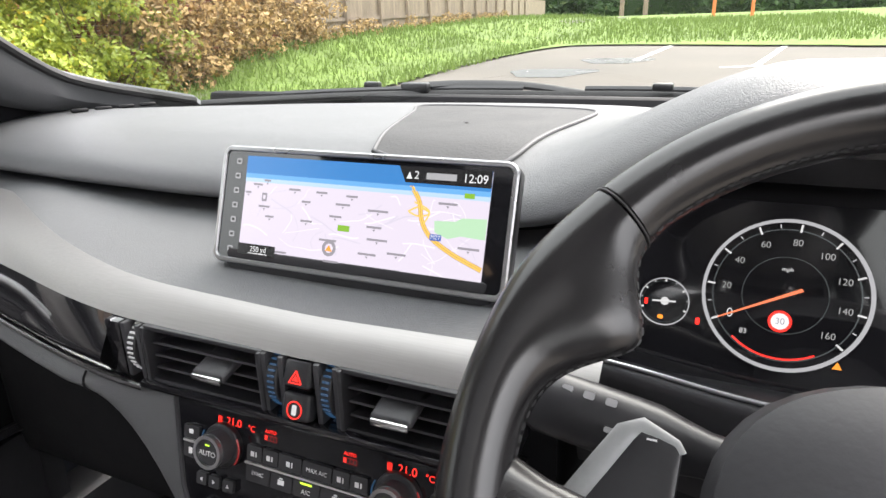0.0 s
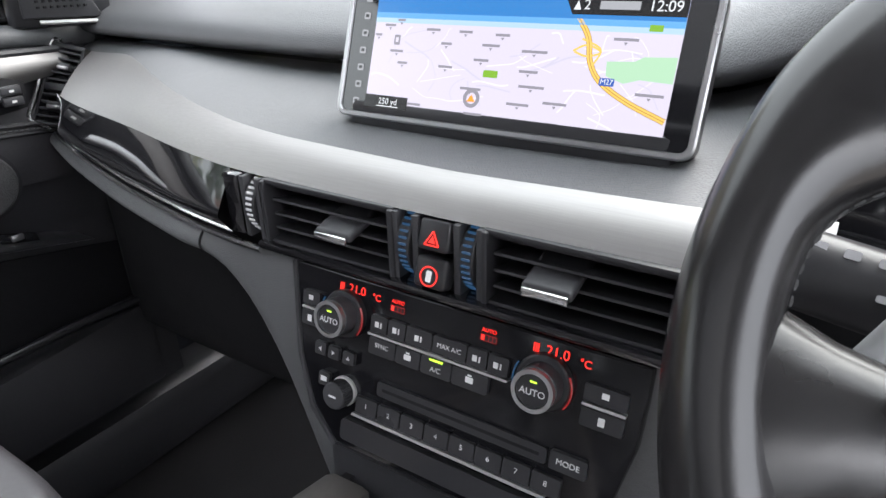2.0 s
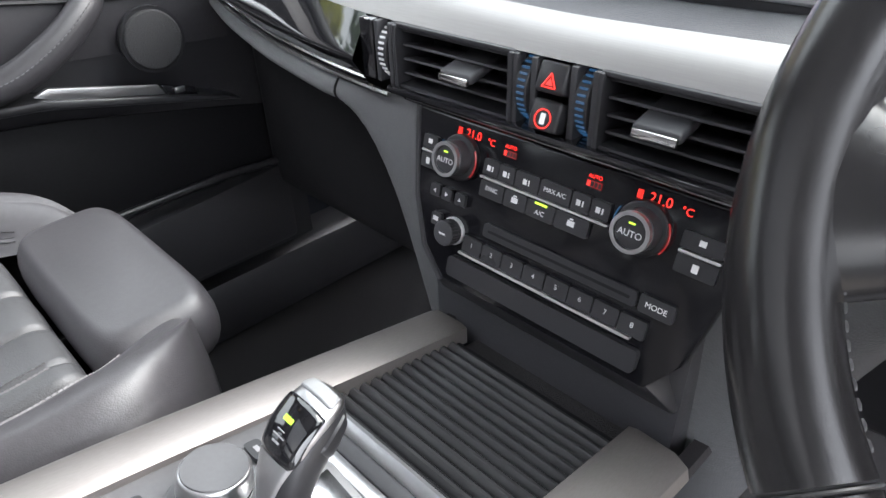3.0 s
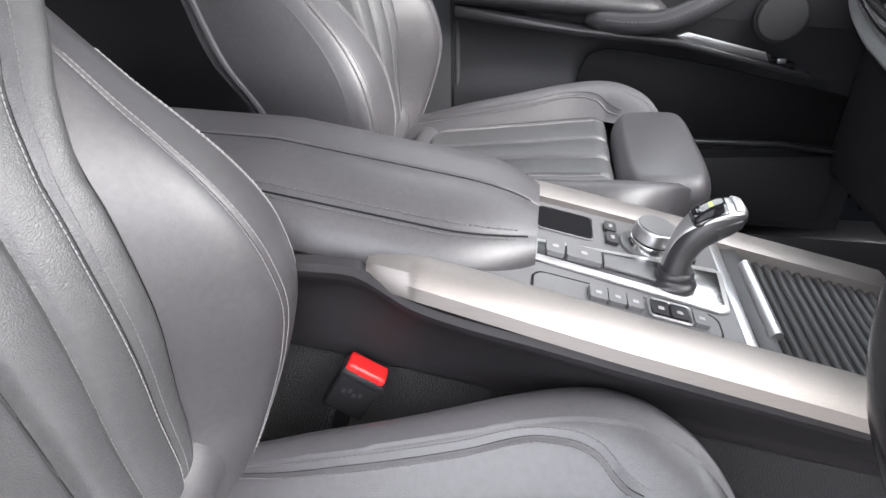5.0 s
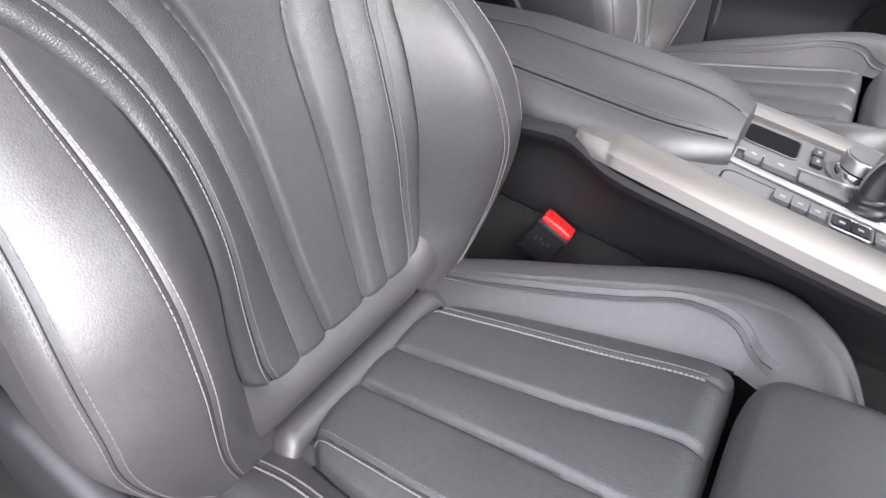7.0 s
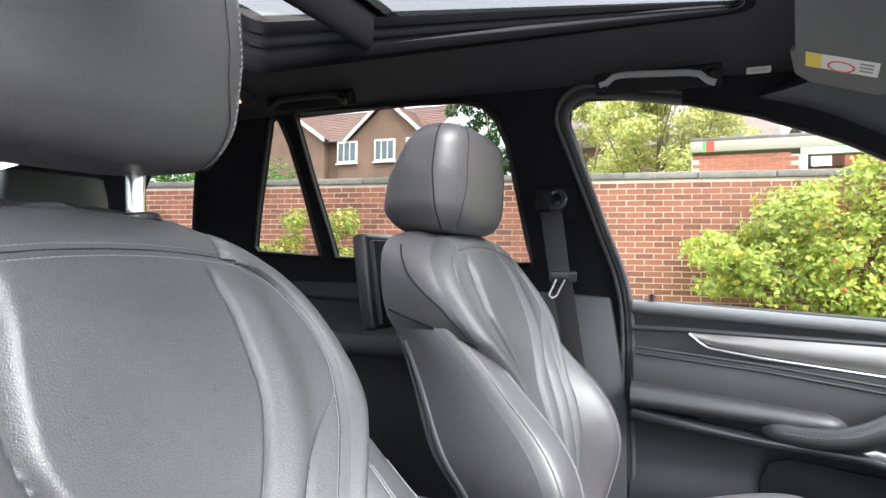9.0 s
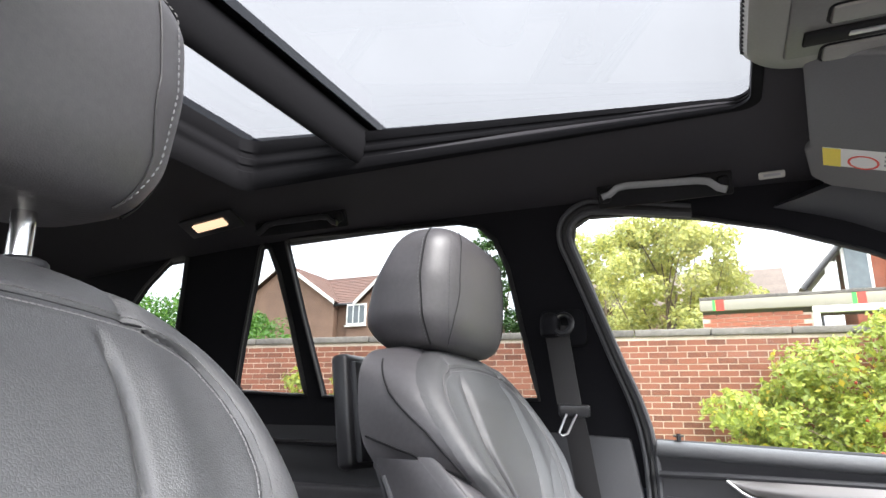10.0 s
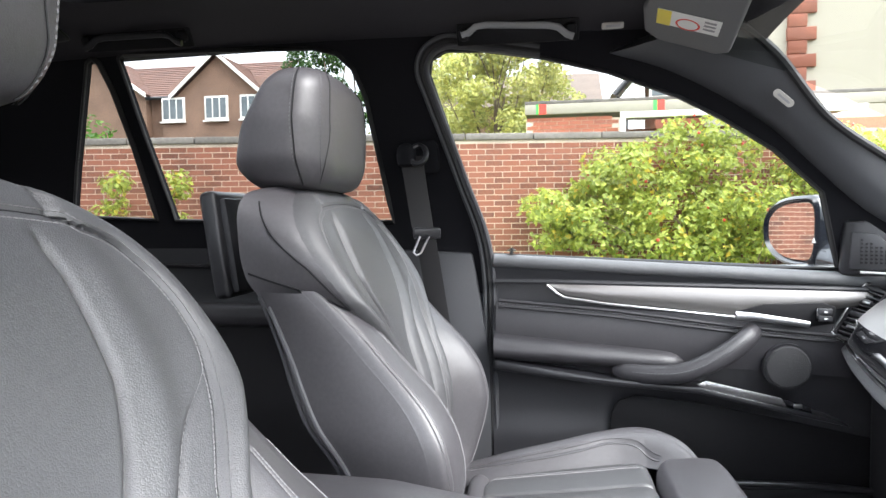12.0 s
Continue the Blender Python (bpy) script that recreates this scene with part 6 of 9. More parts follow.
for sg in (-1, 1):
    part("side_wall", grid(lambda u, v, sg=sg: console_wall(u, -1.10 + 1.10 * v, sg), 27, 90), M_CONSOLE, console, "grained dark plastic console side")
for sg in (-1, 1):
    # rail: wide at the front, tapering to the rear, with a rounded end
    pts = curve([(-0.602, 0.006, deck(-0.602) - 0.001), (-0.590, 0.012, deck(-0.590) + 0.002), (-0.566, 0.0175, deck(-0.566) + 0.005), (-0.54, 0.020, deck(-0.54) + 0.006), (-0.42, 0.022, deck(-0.42) + 0.005), (-0.28, 0.023, deck(-0.28) + 0.003), (-0.100, 0.024, deck(-0.100))], 40)
    rings = []
    for k, (y, w, z) in enumerate(pts):
        cx = CX + sg * (0.107 - 0.008 * step(-0.36, -0.62, y))
        h = 0.016 * min(1, 0.12 + k / 9)
        ring_ = [(-w, 0.001), (-w * 0.7, 0.0035), (w * 0.55, 0.002), (w, -0.005), (w * 1.12, -h), (-w, -h)]
        rings.append([Vector((cx + sg * a, y, z + b)) for a, b in ring_])
    part("aluminium_rail", loft(rings), M_ALU_Y, console, "brushed aluminium rail")
part("deck", loft([[Vector((CX + sx * 0.094, y, deck(y) + dz)) for sx, dz in ((-1, -0.03), (-1, -0.002), (-0.9, 0.0), (0.9, 0.0), (1, -0.002), (1, -0.03))] for y in np.linspace(-0.53, -0.288, 12)]), M_DECK, console, "satin grey console deck")
dk = plane_pose(Vector((CX, -0.39, deck(-0.39))), (0, 1, -0.205), (0, 0.205, 1))   # x forward, y to the left


def dkey(x0, y0, x1, y1, name, parent, mat=M_SATIN, h=0.004, r=0.003, label=""):
    return part(name, plate(dk, (x0 + x1) / 2, (y0 + y1) / 2, x1 - x0, y1 - y0, h, r), mat, parent, label)


# storage opening: a flat black plate paints the shade of its depth
part("storage_well", plate(dk, -0.052, 0.050, 0.054, 0.044, 0.0008, 0.005), M_SUNROOF, console, "flat black plate for the shade inside the storage well")
part("well_rim", tube([dk @ Vector((-0.052 + x, 0.050 + y, 0.001)) for x, y in rr(0.057, 0.047, 0.007)], 0.0009, 6, True), M_DECK, console)
# rotary controller
ctl = thing("rotary_controller", dk @ Vector((0.032, 0.041, 0)), "round menu controller with knurled silver ring", "controller")
c = dk @ Vector((0.032, 0.041, 0.0))
up = dk.to_3x3() @ Vector((0, 0, 1))
part("base_plate", disc(c, up, 0.029, 0.003, 48, 0.001), M_DECK, ctl)
part("silver_base", disc(c + up * 0.003, up, 0.0225, 0.008, 48, 0.002, 0.0215), M_CHROME, ctl, "chrome base ring")
part("groove", disc(c + up * 0.010, up, 0.0190, 0.003, 40), M_DEEP, ctl)
part("knob", disc(c + up * 0.013, up, 0.0215, 0.013, 48, 0.002, 0.0205), M_SILVER, ctl)
part("top_pad", disc(c + up * 0.0255, up, 0.0190, 0.0016, 48, 0.0008), M_DECK, ctl, "grey touch pad with silver rim")
for x, y, sx, sy in ((-0.006, 0.060, 0.012, 0.018), (-0.005, 0.038, 0.012, 0.020), (0.070, 0.060, 0.011, 0.018), (0.072, 0.040, 0.011, 0.018)):
    k = part("menu_key", plate(dk, x, y, sx, sy, 0.004, 0.003), M_SATIN, ctl)
    part("mark", plate(dk, x, y, 0.0035, 0.006, 0.0002, 0.0, 0.0042), M_GREYPRINT, k, smooth=False)
# gear selector in its bright plate
sel = thing("gear_selector", dk @ Vector((0.045, -0.018, 0)), "gear selector with dark stem and silver edged grip", "gear selector")
rim_poly = [(-0.084, -0.034), (0.086, -0.046), (0.095, -0.040), (0.101, 0.022), (0.094, 0.028), (-0.020, 0.010), (-0.084, 0.000), (-0.089, -0.008), (-0.089, -0.027)]
part("plate", prism([dk @ Vector((x, y, 0.0002)) for x, y in rim_poly], up * 0.0036, 0.0014), M_BRIGHT, sel, "polished selector plate")
part("plate_well", prism([dk @ Vector((x, y, 0.0036)) for x, y in ((-0.079, -0.027), (0.050, -0.034), (0.054, 0.014), (-0.019, 0.004), (-0.079, -0.006))], up * 0.0006, 0.0002), M_SATIN, sel)
part("plate_slope", prism([dk @ Vector(p) for p in ((0.056, -0.033, 0.0036), (0.090, -0.035, 0.0036), (0.094, 0.018, 0.0036), (0.058, 0.013, 0.0036))], up * 0.0016, 0.0007), M_CHROME, sel, "polished well before the grip")
part("slide_cover", prism([dk @ Vector(p) for p in ((-0.018, -0.024, 0.004), (0.030, -0.026, 0.004), (0.030, 0.004, 0.004), (-0.018, -0.003, 0.004))], up * 0.003, 0.001), M_DECK, sel)
for x0, x1 in ((-0.072, -0.055), (-0.053, -0.021)):
    k = part("parking_key" if x1 > -0.03 else "mode_key", plate(dk, (x0 + x1) / 2, -0.015, x1 - x0, 0.022, 0.007, 0.003, 0.002), M_DECK, sel)
    part("mark", plate(dk, (x0 + x1) / 2, -0.015, 0.006, 0.005, 0.0002, 0.002, 0.0092), M_GREYPRINT, k, smooth=False)
g0 = dk @ Vector((0.046, -0.018, 0.0))
part("boot", loft([superring((g0.x - 0.001 * t, g0.y + 0.002 * t, 0), 0.0205 - 0.007 * t - 0.001 * math.cos(11 * t), 0.0215 - 0.008 * t - 0.001 * math.cos(11 * t), g0.z + 0.002 + 0.017 * t, 28, 2.4) for t in np.linspace(0, 1, 13)]), M_SATIN, sel, "pleated black leather boot")
# the grip: its middle line, half thickness and half width from the boot to the tip
GRIP = [(0.000, 0.000, 0.008, 0.0125, 0.0130), (-0.002, 0.001, 0.020, 0.0115, 0.0125), (-0.006, 0.004, 0.034, 0.0118, 0.0135), (-0.010, 0.012, 0.049, 0.0135, 0.0160), (-0.014, 0.024, 0.059, 0.0152, 0.0182), (-0.017, 0.037, 0.0645, 0.0140, 0.0180), (-0.019, 0.047, 0.0670, 0.0105, 0.0150), (-0.0195, 0.0525, 0.0675, 0.0050, 0.0085)]
grip_rows = curve(GRIP, 60)


def grip(s, a, lift=0.0):
    """A point on the grip: s along it, a round it from its inner side over the top."""
    q = min(max(s, 0.0), 0.99999) * 60
    k, t = int(q), q - int(q)
    r = grip_rows[k] * (1 - t) + grip_rows[k + 1] * t
    d = grip_rows[min(60, k + 2)] - grip_rows[max(0, k - 1)]
    d = Vector((0, d[1], d[2])).normalized()
    o = Vector((0, -d.z, d.y))
    ca, sa = math.cos(a), math.sin(a)
    x, y = math.copysign(abs(ca) ** 0.8, ca) * (r[4] + lift), math.copysign(abs(sa) ** 0.85, sa) * (r[3] + lift)
    return g0 + Vector((r[0], r[1], r[2])) + Vector((1, 0, 0)) * x + o * y


part("stem", loft([[grip(s, 2 * math.pi * k / 32) for k in range(32)] for s in np.linspace(0, 1, 50)]), M_SATIN, sel, "dark grip stem")


def shell(u, v):
    """The silver back of the grip, thin at the boot and wide over the head."""
    s = 0.13 + 0.87 * v
    lo, hi = radians(table(s, (0.13, 0.35, 0.55, 1), (88, 68, 32, 12))), radians(table(s, (0.13, 0.35, 0.55, 1), (150, 152, 162, 172)))
    rise = 0.0016 * min(1, 12 * u * (1 - u)) - 0.0004
    return grip(s, lo + (hi - lo) * u, rise)


head = part("silver_shell", grid(shell, 30, 60), M_SILVER, sel, "satin silver shell of the grip")


def patch(name, s0, s1, half, lift, mat, label=""):
    return part(name, grid(lambda u, v: grip(s0 + (s1 - s0) * v, radians(90 + half * (2 * u - 1) * (1 - 0.35 * (1 - min(1, 5 * v)) ** 2)), lift * min(1, 14 * u * (1 - u), 14 * v * (1 - v))), 16, 16), mat, head, label)


patch("gear_window", 0.47, 0.735, 52, 0.0026, M_GLOSS, "black window with the gear letters")
patch("park_key", 0.775, 0.915, 48, 0.0030, M_HANDLE, "grey park key")
patch("gear_mark", 0.605, 0.632, 8, 0.0029, E_LED)
for k in range(3):
    patch("gear_mark", 0.53 + 0.022 * k, 0.537 + 0.022 * k, 6 + 5 * (k % 2), 0.0029, M_GREYPRINT)
part("side_key", grid(lambda u, v: grip(0.60 + 0.28 * v, radians(-24 + 34 * u), 0.0014 * min(1, 12 * u * (1 - u), 12 * v * (1 - v))), 10, 16), M_SATIN, sel, "black release key")
# row of keys by the rail
keys = thing("console_keys", dk @ Vector((0.0, -0.070, 0)), "row of small console keys in a rounded tray", "buttons")
part("tray", plate(dk, 0.000, -0.068, 0.160, 0.032, 0.0015, 0.010), M_DECK, keys)
part("tray_edge", tube([dk @ Vector((x, -0.068 + y, 0.0010)) for x, y in rr(0.162, 0.034, 0.010)], 0.0010, 6, True), M_DEEP, keys)
for k, (a, b) in enumerate(((-0.033, -0.018), (-0.017, -0.002), (-0.001, 0.013), (0.020, 0.035), (0.036, 0.051), (0.056, 0.069))):
    q = dkey(a, -0.076, b, -0.057, "key", keys, M_SATIN if k in (3, 4) else M_DECK, 0.0065, 0.002)
    part("mark", plate(dk, (a + b) / 2, -0.068, 0.005, 0.004, 0.0002, 0.0, 0.0068), M_GREYPRINT, q, smooth=False)
part("chrome_rim", tube([dk @ Vector((0.0355 + x, -0.068 + y, 0.006)) for x, y in rr(0.036, 0.024, 0.004)], 0.0011, 6, True), M_SILVER, keys)
# roller tray with its ribs
tray = thing("roller_tray", (CX, -0.2, 0.78), "ribbed black roller cover over the console tray", "tray cover")
part("bed", rbox((CX, -0.195, deck(-0.195) - 0.018), (0.190, 0.175, 0.012), 0.002, 1, pose(0, 0, 0, -11.6).to_3x3().to_4x4()), M_DEEP, tray)
y = -0.262
while y < -0.112:
    part("rib", tube([(CX - 0.092, y, deck(y) - 0.0105), (CX + 0.092, y, deck(y) - 0.0105)], 0.0042, 8, flat=0.8), M_RUBBER, tray)
    y += 0.0108
part("silver_bar", prism([(CX - 0.092, -0.292, deck(-0.292) + 0.001), (CX + 0.092, -0.292, deck(-0.292) + 0.001), (CX + 0.092, -0.281, deck(-0.281) + 0.001), (CX - 0.092, -0.281, deck(-0.281) + 0.001)], (0, 0, -0.02), 0.002), M_SILVER, tray, "silver cross bar")
part("grip_plate", rbox((CX, -0.270, deck(-0.270) - 0.004), (0.186, 0.018, 0.006), 0.002), M_PLASTIC, tray)
part("handle", tube([(CX - 0.055, -0.262, deck(-0.262) + 0.002), (CX + 0.060, -0.262, deck(-0.262) + 0.002)], 0.0062, 10, flat=0.7), M_SILVER, tray, "satin silver pull handle")

# ---- armrest ----
arm = thing("armrest", (0.035, -0.70, 0.82), "padded black leather centre armrest with stitched seams", "armrest")
AX, AW = 0.015, 0.100
ARM = ((-0.90, 0.0), (-1.0, 0.25), (-0.985, 0.55), (-0.93, 0.78), (-0.80, 0.92), (-0.5, 0.985), (-0.16, 1.0), (-0.125, 0.995), (-0.10, 0.965), (-0.075, 0.985), (0.2, 0.945), (0.45, 0.86), (0.61, 0.76), (0.64, 0.725), (0.67, 0.725), (0.82, 0.60), (0.92, 0.42), (0.95, 0.22), (0.89, 0.03), (0.5, -0.06), (-0.5, -0.06))


def arm_point(a, b, t):
    """The padded top: a across, b from its underside to its top, t from the rear to the nose."""
    y = -1.02 + 0.552 * t
    nose = max(0.0, (t - 0.84) / 0.16)
    zt = 0.926 + (y + 0.72) * -0.155 if y > -0.72 else 0.926 + (y + 0.72) * -0.02
    zb = zt - 0.064 + 0.020 * nose ** 2
    w = AW * ((1 - 0.42 * nose ** 2.2) if a > 0 else (1 - 0.30 * nose ** 3)) * (0.9 + 0.1 * min(1, t / 0.1))
    return Vector((AX + a * w, y, zb + (zt - 0.012 * nose ** 3 - zb) * b))


part("pad", loft([[arm_point(a, b, t) for a, b in ARM] for t in list(np.linspace(0, 0.84, 30)) + list(0.84 + 0.16 * np.sin(np.linspace(0.08, 1, 14) * math.pi / 2))]), M_LEATHER_SIDE, arm, "padded leather top")
runs = []
for a, b in ((0.575, 0.792), (0.70, 0.712)):
    pth = [arm_point(a, b + 0.012, t) for t in np.linspace(0.05, 0.97, 70)]
    runs.append((pth, [Vector((0.5, 0, 0.86))] * len(pth)))
stitch_part("stitching", runs, M_THREAD_DARK, arm, length=0.0034, gap=0.0018, r=0.0005)
for a, b in ((0.645, 0.728), (-0.10, 0.968)):
    part("seam", tube([arm_point(a, b, t) for t in np.linspace(0.02, 0.985, 60)], 0.0012, 6), M_DEEP, arm)
part("lid_base", rbox((AX + 0.005, -0.80, 0.842), (0.165, 0.44, 0.04), 0.012), M_SATIN, arm)
# belt buckle by the driver's seat
buckle = thing("belt_buckle", (0.14, -0.605, 0.74), "black seat belt buckle with red release button", "seat belt buckle")
bmx = plane_pose((0, 0, 0), (0.993, 0.057, 0.082), (-0.10, 0.49, 0.87)).to_3x3().to_4x4()
red_at = Vector((0.136, -0.606, 0.768))
part("shell", rbox(red_at + bmx @ Vector((0, 0, -0.0275)), (0.0225, 0.0395, 0.045), 0.0035, 3, bmx), M_DEEP, buckle)
part("collar", rbox(red_at + bmx @ Vector((0, 0, -0.0070)), (0.0235, 0.0400, 0.0080), 0.002, 2, bmx), M_SATIN, buckle, "black collar round the button")
part("red_button", rbox(red_at + bmx @ Vector((0, 0, -0.0015)), (0.0200, 0.0370, 0.010), 0.003, 3, bmx), M_RED, buckle, "red release button")
for k in range(4):
    part("mark", rbox(red_at + bmx @ Vector((0.01135, 0.006 - 0.005 * k, -0.022 - 0.003 * (k % 2))), (0.0005, 0.0032, 0.005), 0.0, 1, bmx), M_RUBBER, buckle, smooth=False)
part("stalk", tube([(0.140, -0.626, 0.732), (0.134, -0.66, 0.62)], 0.010, 8, flat=0.5), M_DEEP, buckle)


# ---- steering wheel ----
SWC, SWT, SWR, SWr = Vector((0.379, -0.189, 1.078)), radians(43), 0.1840, 0.0166
sw_u, sw_v = Vector((1, 0, 0)), Vector((0, math.sin(SWT), math.cos(SWT)))
sw_n = Vector((0, -math.cos(SWT), math.sin(SWT)))          # towards the driver
wheel = thing("steering_wheel", SWC, "thick black leather sports steering wheel with stitched inner seam", "steering wheel")


def rim_point(a, off=0.0):
    return SWC + (sw_u * math.cos(a) + sw_v * math.sin(a)) * (SWR + off)


def thumb_grip(a):
    """How far the rim swells towards the hub, above the two upper spokes."""
    return bell(min(abs((math.degrees(a) - q + 180) % 360 - 180) for q in (156, 24)), 10)


def rim(a0, a1, n, close=False):
    rings = []
    for i in range(n + (0 if close else 1)):
        a = a0 + (a1 - a0) * i / n
        d = (sw_u * math.cos(a) + sw_v * math.sin(a))
        thumb = thumb_grip(a)
        r0 = SWr * (1 + 0.08 * thumb)
        ring_ = []
        for k in range(24):
            t = 2 * math.pi * k / 24
            x, y = math.cos(t), math.sin(t)
            stretch = 1 + 1.60 * thumb * max(0, -x) + 0.06 * thumb
            ring_.append(rim_point(a) + d * (r0 * x * stretch) + sw_n * (r0 * 1.12 * y))
        rings.append(ring_)
    return rings


for a0, a1 in ((40, 140), (141, 221), (222, 318), (319, 399)):
    part("rim_section", loft(rim(radians(a0), radians(a1), 48)), M_RIM, wheel, "worn black leather rim")
for a in (140.5, 221.5, 318.5, 39.5):
    q = radians(a)
    pts = [rim_point(q) + (p - rim_point(q)) * 1.01 for p in rim(q, q + 0.0001, 1)[0]]
    part("rim_joint", tube(pts, 0.0006, 6, True), M_RUBBER, wheel)
runs = []
for a0, a1 in ((41, 139), (142, 220), (223, 317), (320, 398)):
    pth, nor = [], []
    for a in np.linspace(radians(a0), radians(a1), 200):
        d = sw_u * math.cos(a) + sw_v * math.sin(a)
        g = thumb_grip(a)
        pth.append(rim_point(a) - d * (SWr * (1 + 0.08 * g) * (1.005 + 1.66 * g)) + sw_n * 0.002)
        nor.append((-d + sw_n * 0.3).normalized())
    runs.append((pth, nor))
stitch_part("rim_stitching", runs, M_RUBBER, wheel, "dark cross stitching", length=0.0035, gap=0.0020, r=0.0004)
hub_rings = []
for k, (w, z) in enumerate(((0.074, -0.02), (0.078, 0.0), (0.074, 0.014), (0.056, 0.024), (0.02, 0.028))):
    w *= 1.2
    hub_rings.append([SWC + sw_u * (w * math.copysign(abs(math.cos(t)) ** 0.8, math.cos(t))) + sw_v * (w * 0.80 * math.copysign(abs(math.sin(t)) ** 0.8, math.sin(t)) - 0.012) + sw_n * (z - 0.022) for t in np.linspace(0, 2 * math.pi, 41)[:-1]])
part("hub", loft(hub_rings), M_PLASTIC, wheel, "black airbag hub")
for a, w in ((192, 0.036), (-12, 0.036), (270, 0.042)):
    q = radians(a)
    d = sw_u * math.cos(q) + sw_v * math.sin(q)
    o = d.cross(sw_n).normalized()
    rings = []
    for t in np.linspace(0, 1, 9):
        p = SWC + d * (0.062 + (SWR - 0.066) * t) - sw_n * (0.018 * (1 - t)) - sw_v * 0.014 * (1 - t)
        ww = w * (0.58 + (0.66 * (2 * t - 1) ** 2 if t > 0.5 else 0.12 * abs(2 * t - 1)))
        rings.append([p + o * (ww * math.cos(s)) + sw_n * ((0.009 + 0.005 * t) * math.sin(s)) for s in np.linspace(0, 2 * math.pi, 17)[:-1]])
    spoke = part("spoke", loft(rings), M_RIM, wheel, "glossy black spoke")
    if a != 270:
        part("spoke_insert", tube([SWC + d * (0.085 + 0.040 * t) + sw_n * (0.001 + 0.004 * t) - sw_v * 0.010 * (1 - t) for t in np.linspace(0, 1, 8)], lambda t: 0.003 + 0.002 * t, 10, flat=0.5), M_SILVER, spoke, "satin silver spoke insert")
        for k in range(3):
            part("spoke_key", rbox(SWC + d * (0.095 + 0.018 * k) + sw_n * 0.010 + o * 0.006, (0.014, 0.008, 0.012), 0.003, 2), M_PLASTIC, spoke)
# shift paddle behind the spoke
for sg in (-1, 1):
    c0 = SWC + sw_u * (sg * 0.118) - sw_n * 0.030 - sw_v * 0.004
    pts = [(0.036, -0.030), (0.031, -0.008), (0.010, 0.029), (0.002, 0.0345), (-0.016, 0.0285), (-0.019, 0.024), (-0.017, -0.030)]
    pts = [(sg * x * 0.86, y * 0.86) for x, y in pts]
    pm = plane_pose(c0, sw_u, sw_n)
    pad = part("shift_paddle", prism([pm @ Vector((x, y, 0)) for x, y in pts], sw_n * 0.005, 0.0018), M_SATIN, wheel, "black shift paddle with silver edge")
    part("paddle_edge", tube([pm @ Vector((x, y, 0.004)) for x, y in (pts[0], pts[1], ((pts[1][0] + pts[2][0]) / 2, (pts[1][1] + pts[2][1]) / 2), pts[2], pts[3], pts[4], pts[5])], lambda t: 0.0055 - 0.0035 * step(0.45, 0.9, t), 10, flat=0.45, up=tuple(sw_n)), M_HANDLE, pad)
    part("paddle_mark", plate(pm, sg * -0.003, 0.024, 0.0045, 0.0008, 0.0004, 0.0, 0.0052), M_PRINT, pad, smooth=False)

# column cover and the stalks
column = thing("steering_column", (0.373, -0.10, 1.02), "dark steering column cover with control stalks", "steering column")
rings = []
for t in np.linspace(0, 1, 7):
    p = SWC - sw_n * (0.045 + 0.16 * t)
    rings.append([p + sw_u * (0.062 * math.cos(s)) + sw_v * (0.046 * math.sin(s) - 0.02) for s in np.linspace(0, 2 * math.pi, 25)[:-1]])
part("cover", loft(rings), M_PLASTIC, column)
for sg, nm in ((-1, "indicator_stalk"), (1, "wiper_stalk")):
    a = SWC + sw_u * (sg * 0.055) - sw_n * 0.080 + sw_v * 0.022
    b = SWC + sw_u * (sg * 0.190) - sw_n * 0.070 + sw_v * 0.038
    st = part(nm, tube([a.lerp(b, t) for t in np.linspace(0, 1, 12)], lambda t: 0.012 + 0.006 * step(0.25, 0.5, t) - 0.006 * step(0.94, 1, t), 16, flat=0.62, up=tuple(sw_n)), M_SATIN, column, "black control stalk with white symbols")
    sm = plane_pose(a.lerp(b, 0.72) + sw_n * 0.0105, (b - a), sw_n)
    part("symbol", plate(sm, 0.018 * sg, 0.006, 0.012, 0.003, 0.0003, 0.001), M_GREYPRINT, st, smooth=False)
    for k in range(3):
        part("symbol", plate(sm, -0.012 * sg + 0.012 * k * sg, -0.008, 0.006, 0.004, 0.0003, 0.001), M_GREYPRINT, st, smooth=False)

# ---- instrument cluster ----
cluster = thing("instrument_cluster", (0.37, 0.05, 1.0), "dark digital instrument cluster with round dials", "instrument cluster")
kl = plane_pose(Vector((0.372, 0.047, 1.072)), (1, 0, 0), (0, -0.96, 0.28))
kz = kl.to_3x3() @ Vector((0, 0, 1))
part("housing", rbox((0.372, 0.100, 1.072), (0.325, 0.05, 0.135), 0.02, 3), M_DEEP, cluster)
face2 = part("dark_face", plate(kl, 0, 0.0, 0.318, 0.130, 0.001, 0.02), M_GLOSS, cluster)
part("lower_lip", rbox(kl @ Vector((0, -0.071, 0.010)), (0.335, 0.022, 0.010), 0.003), M_SATIN, cluster)


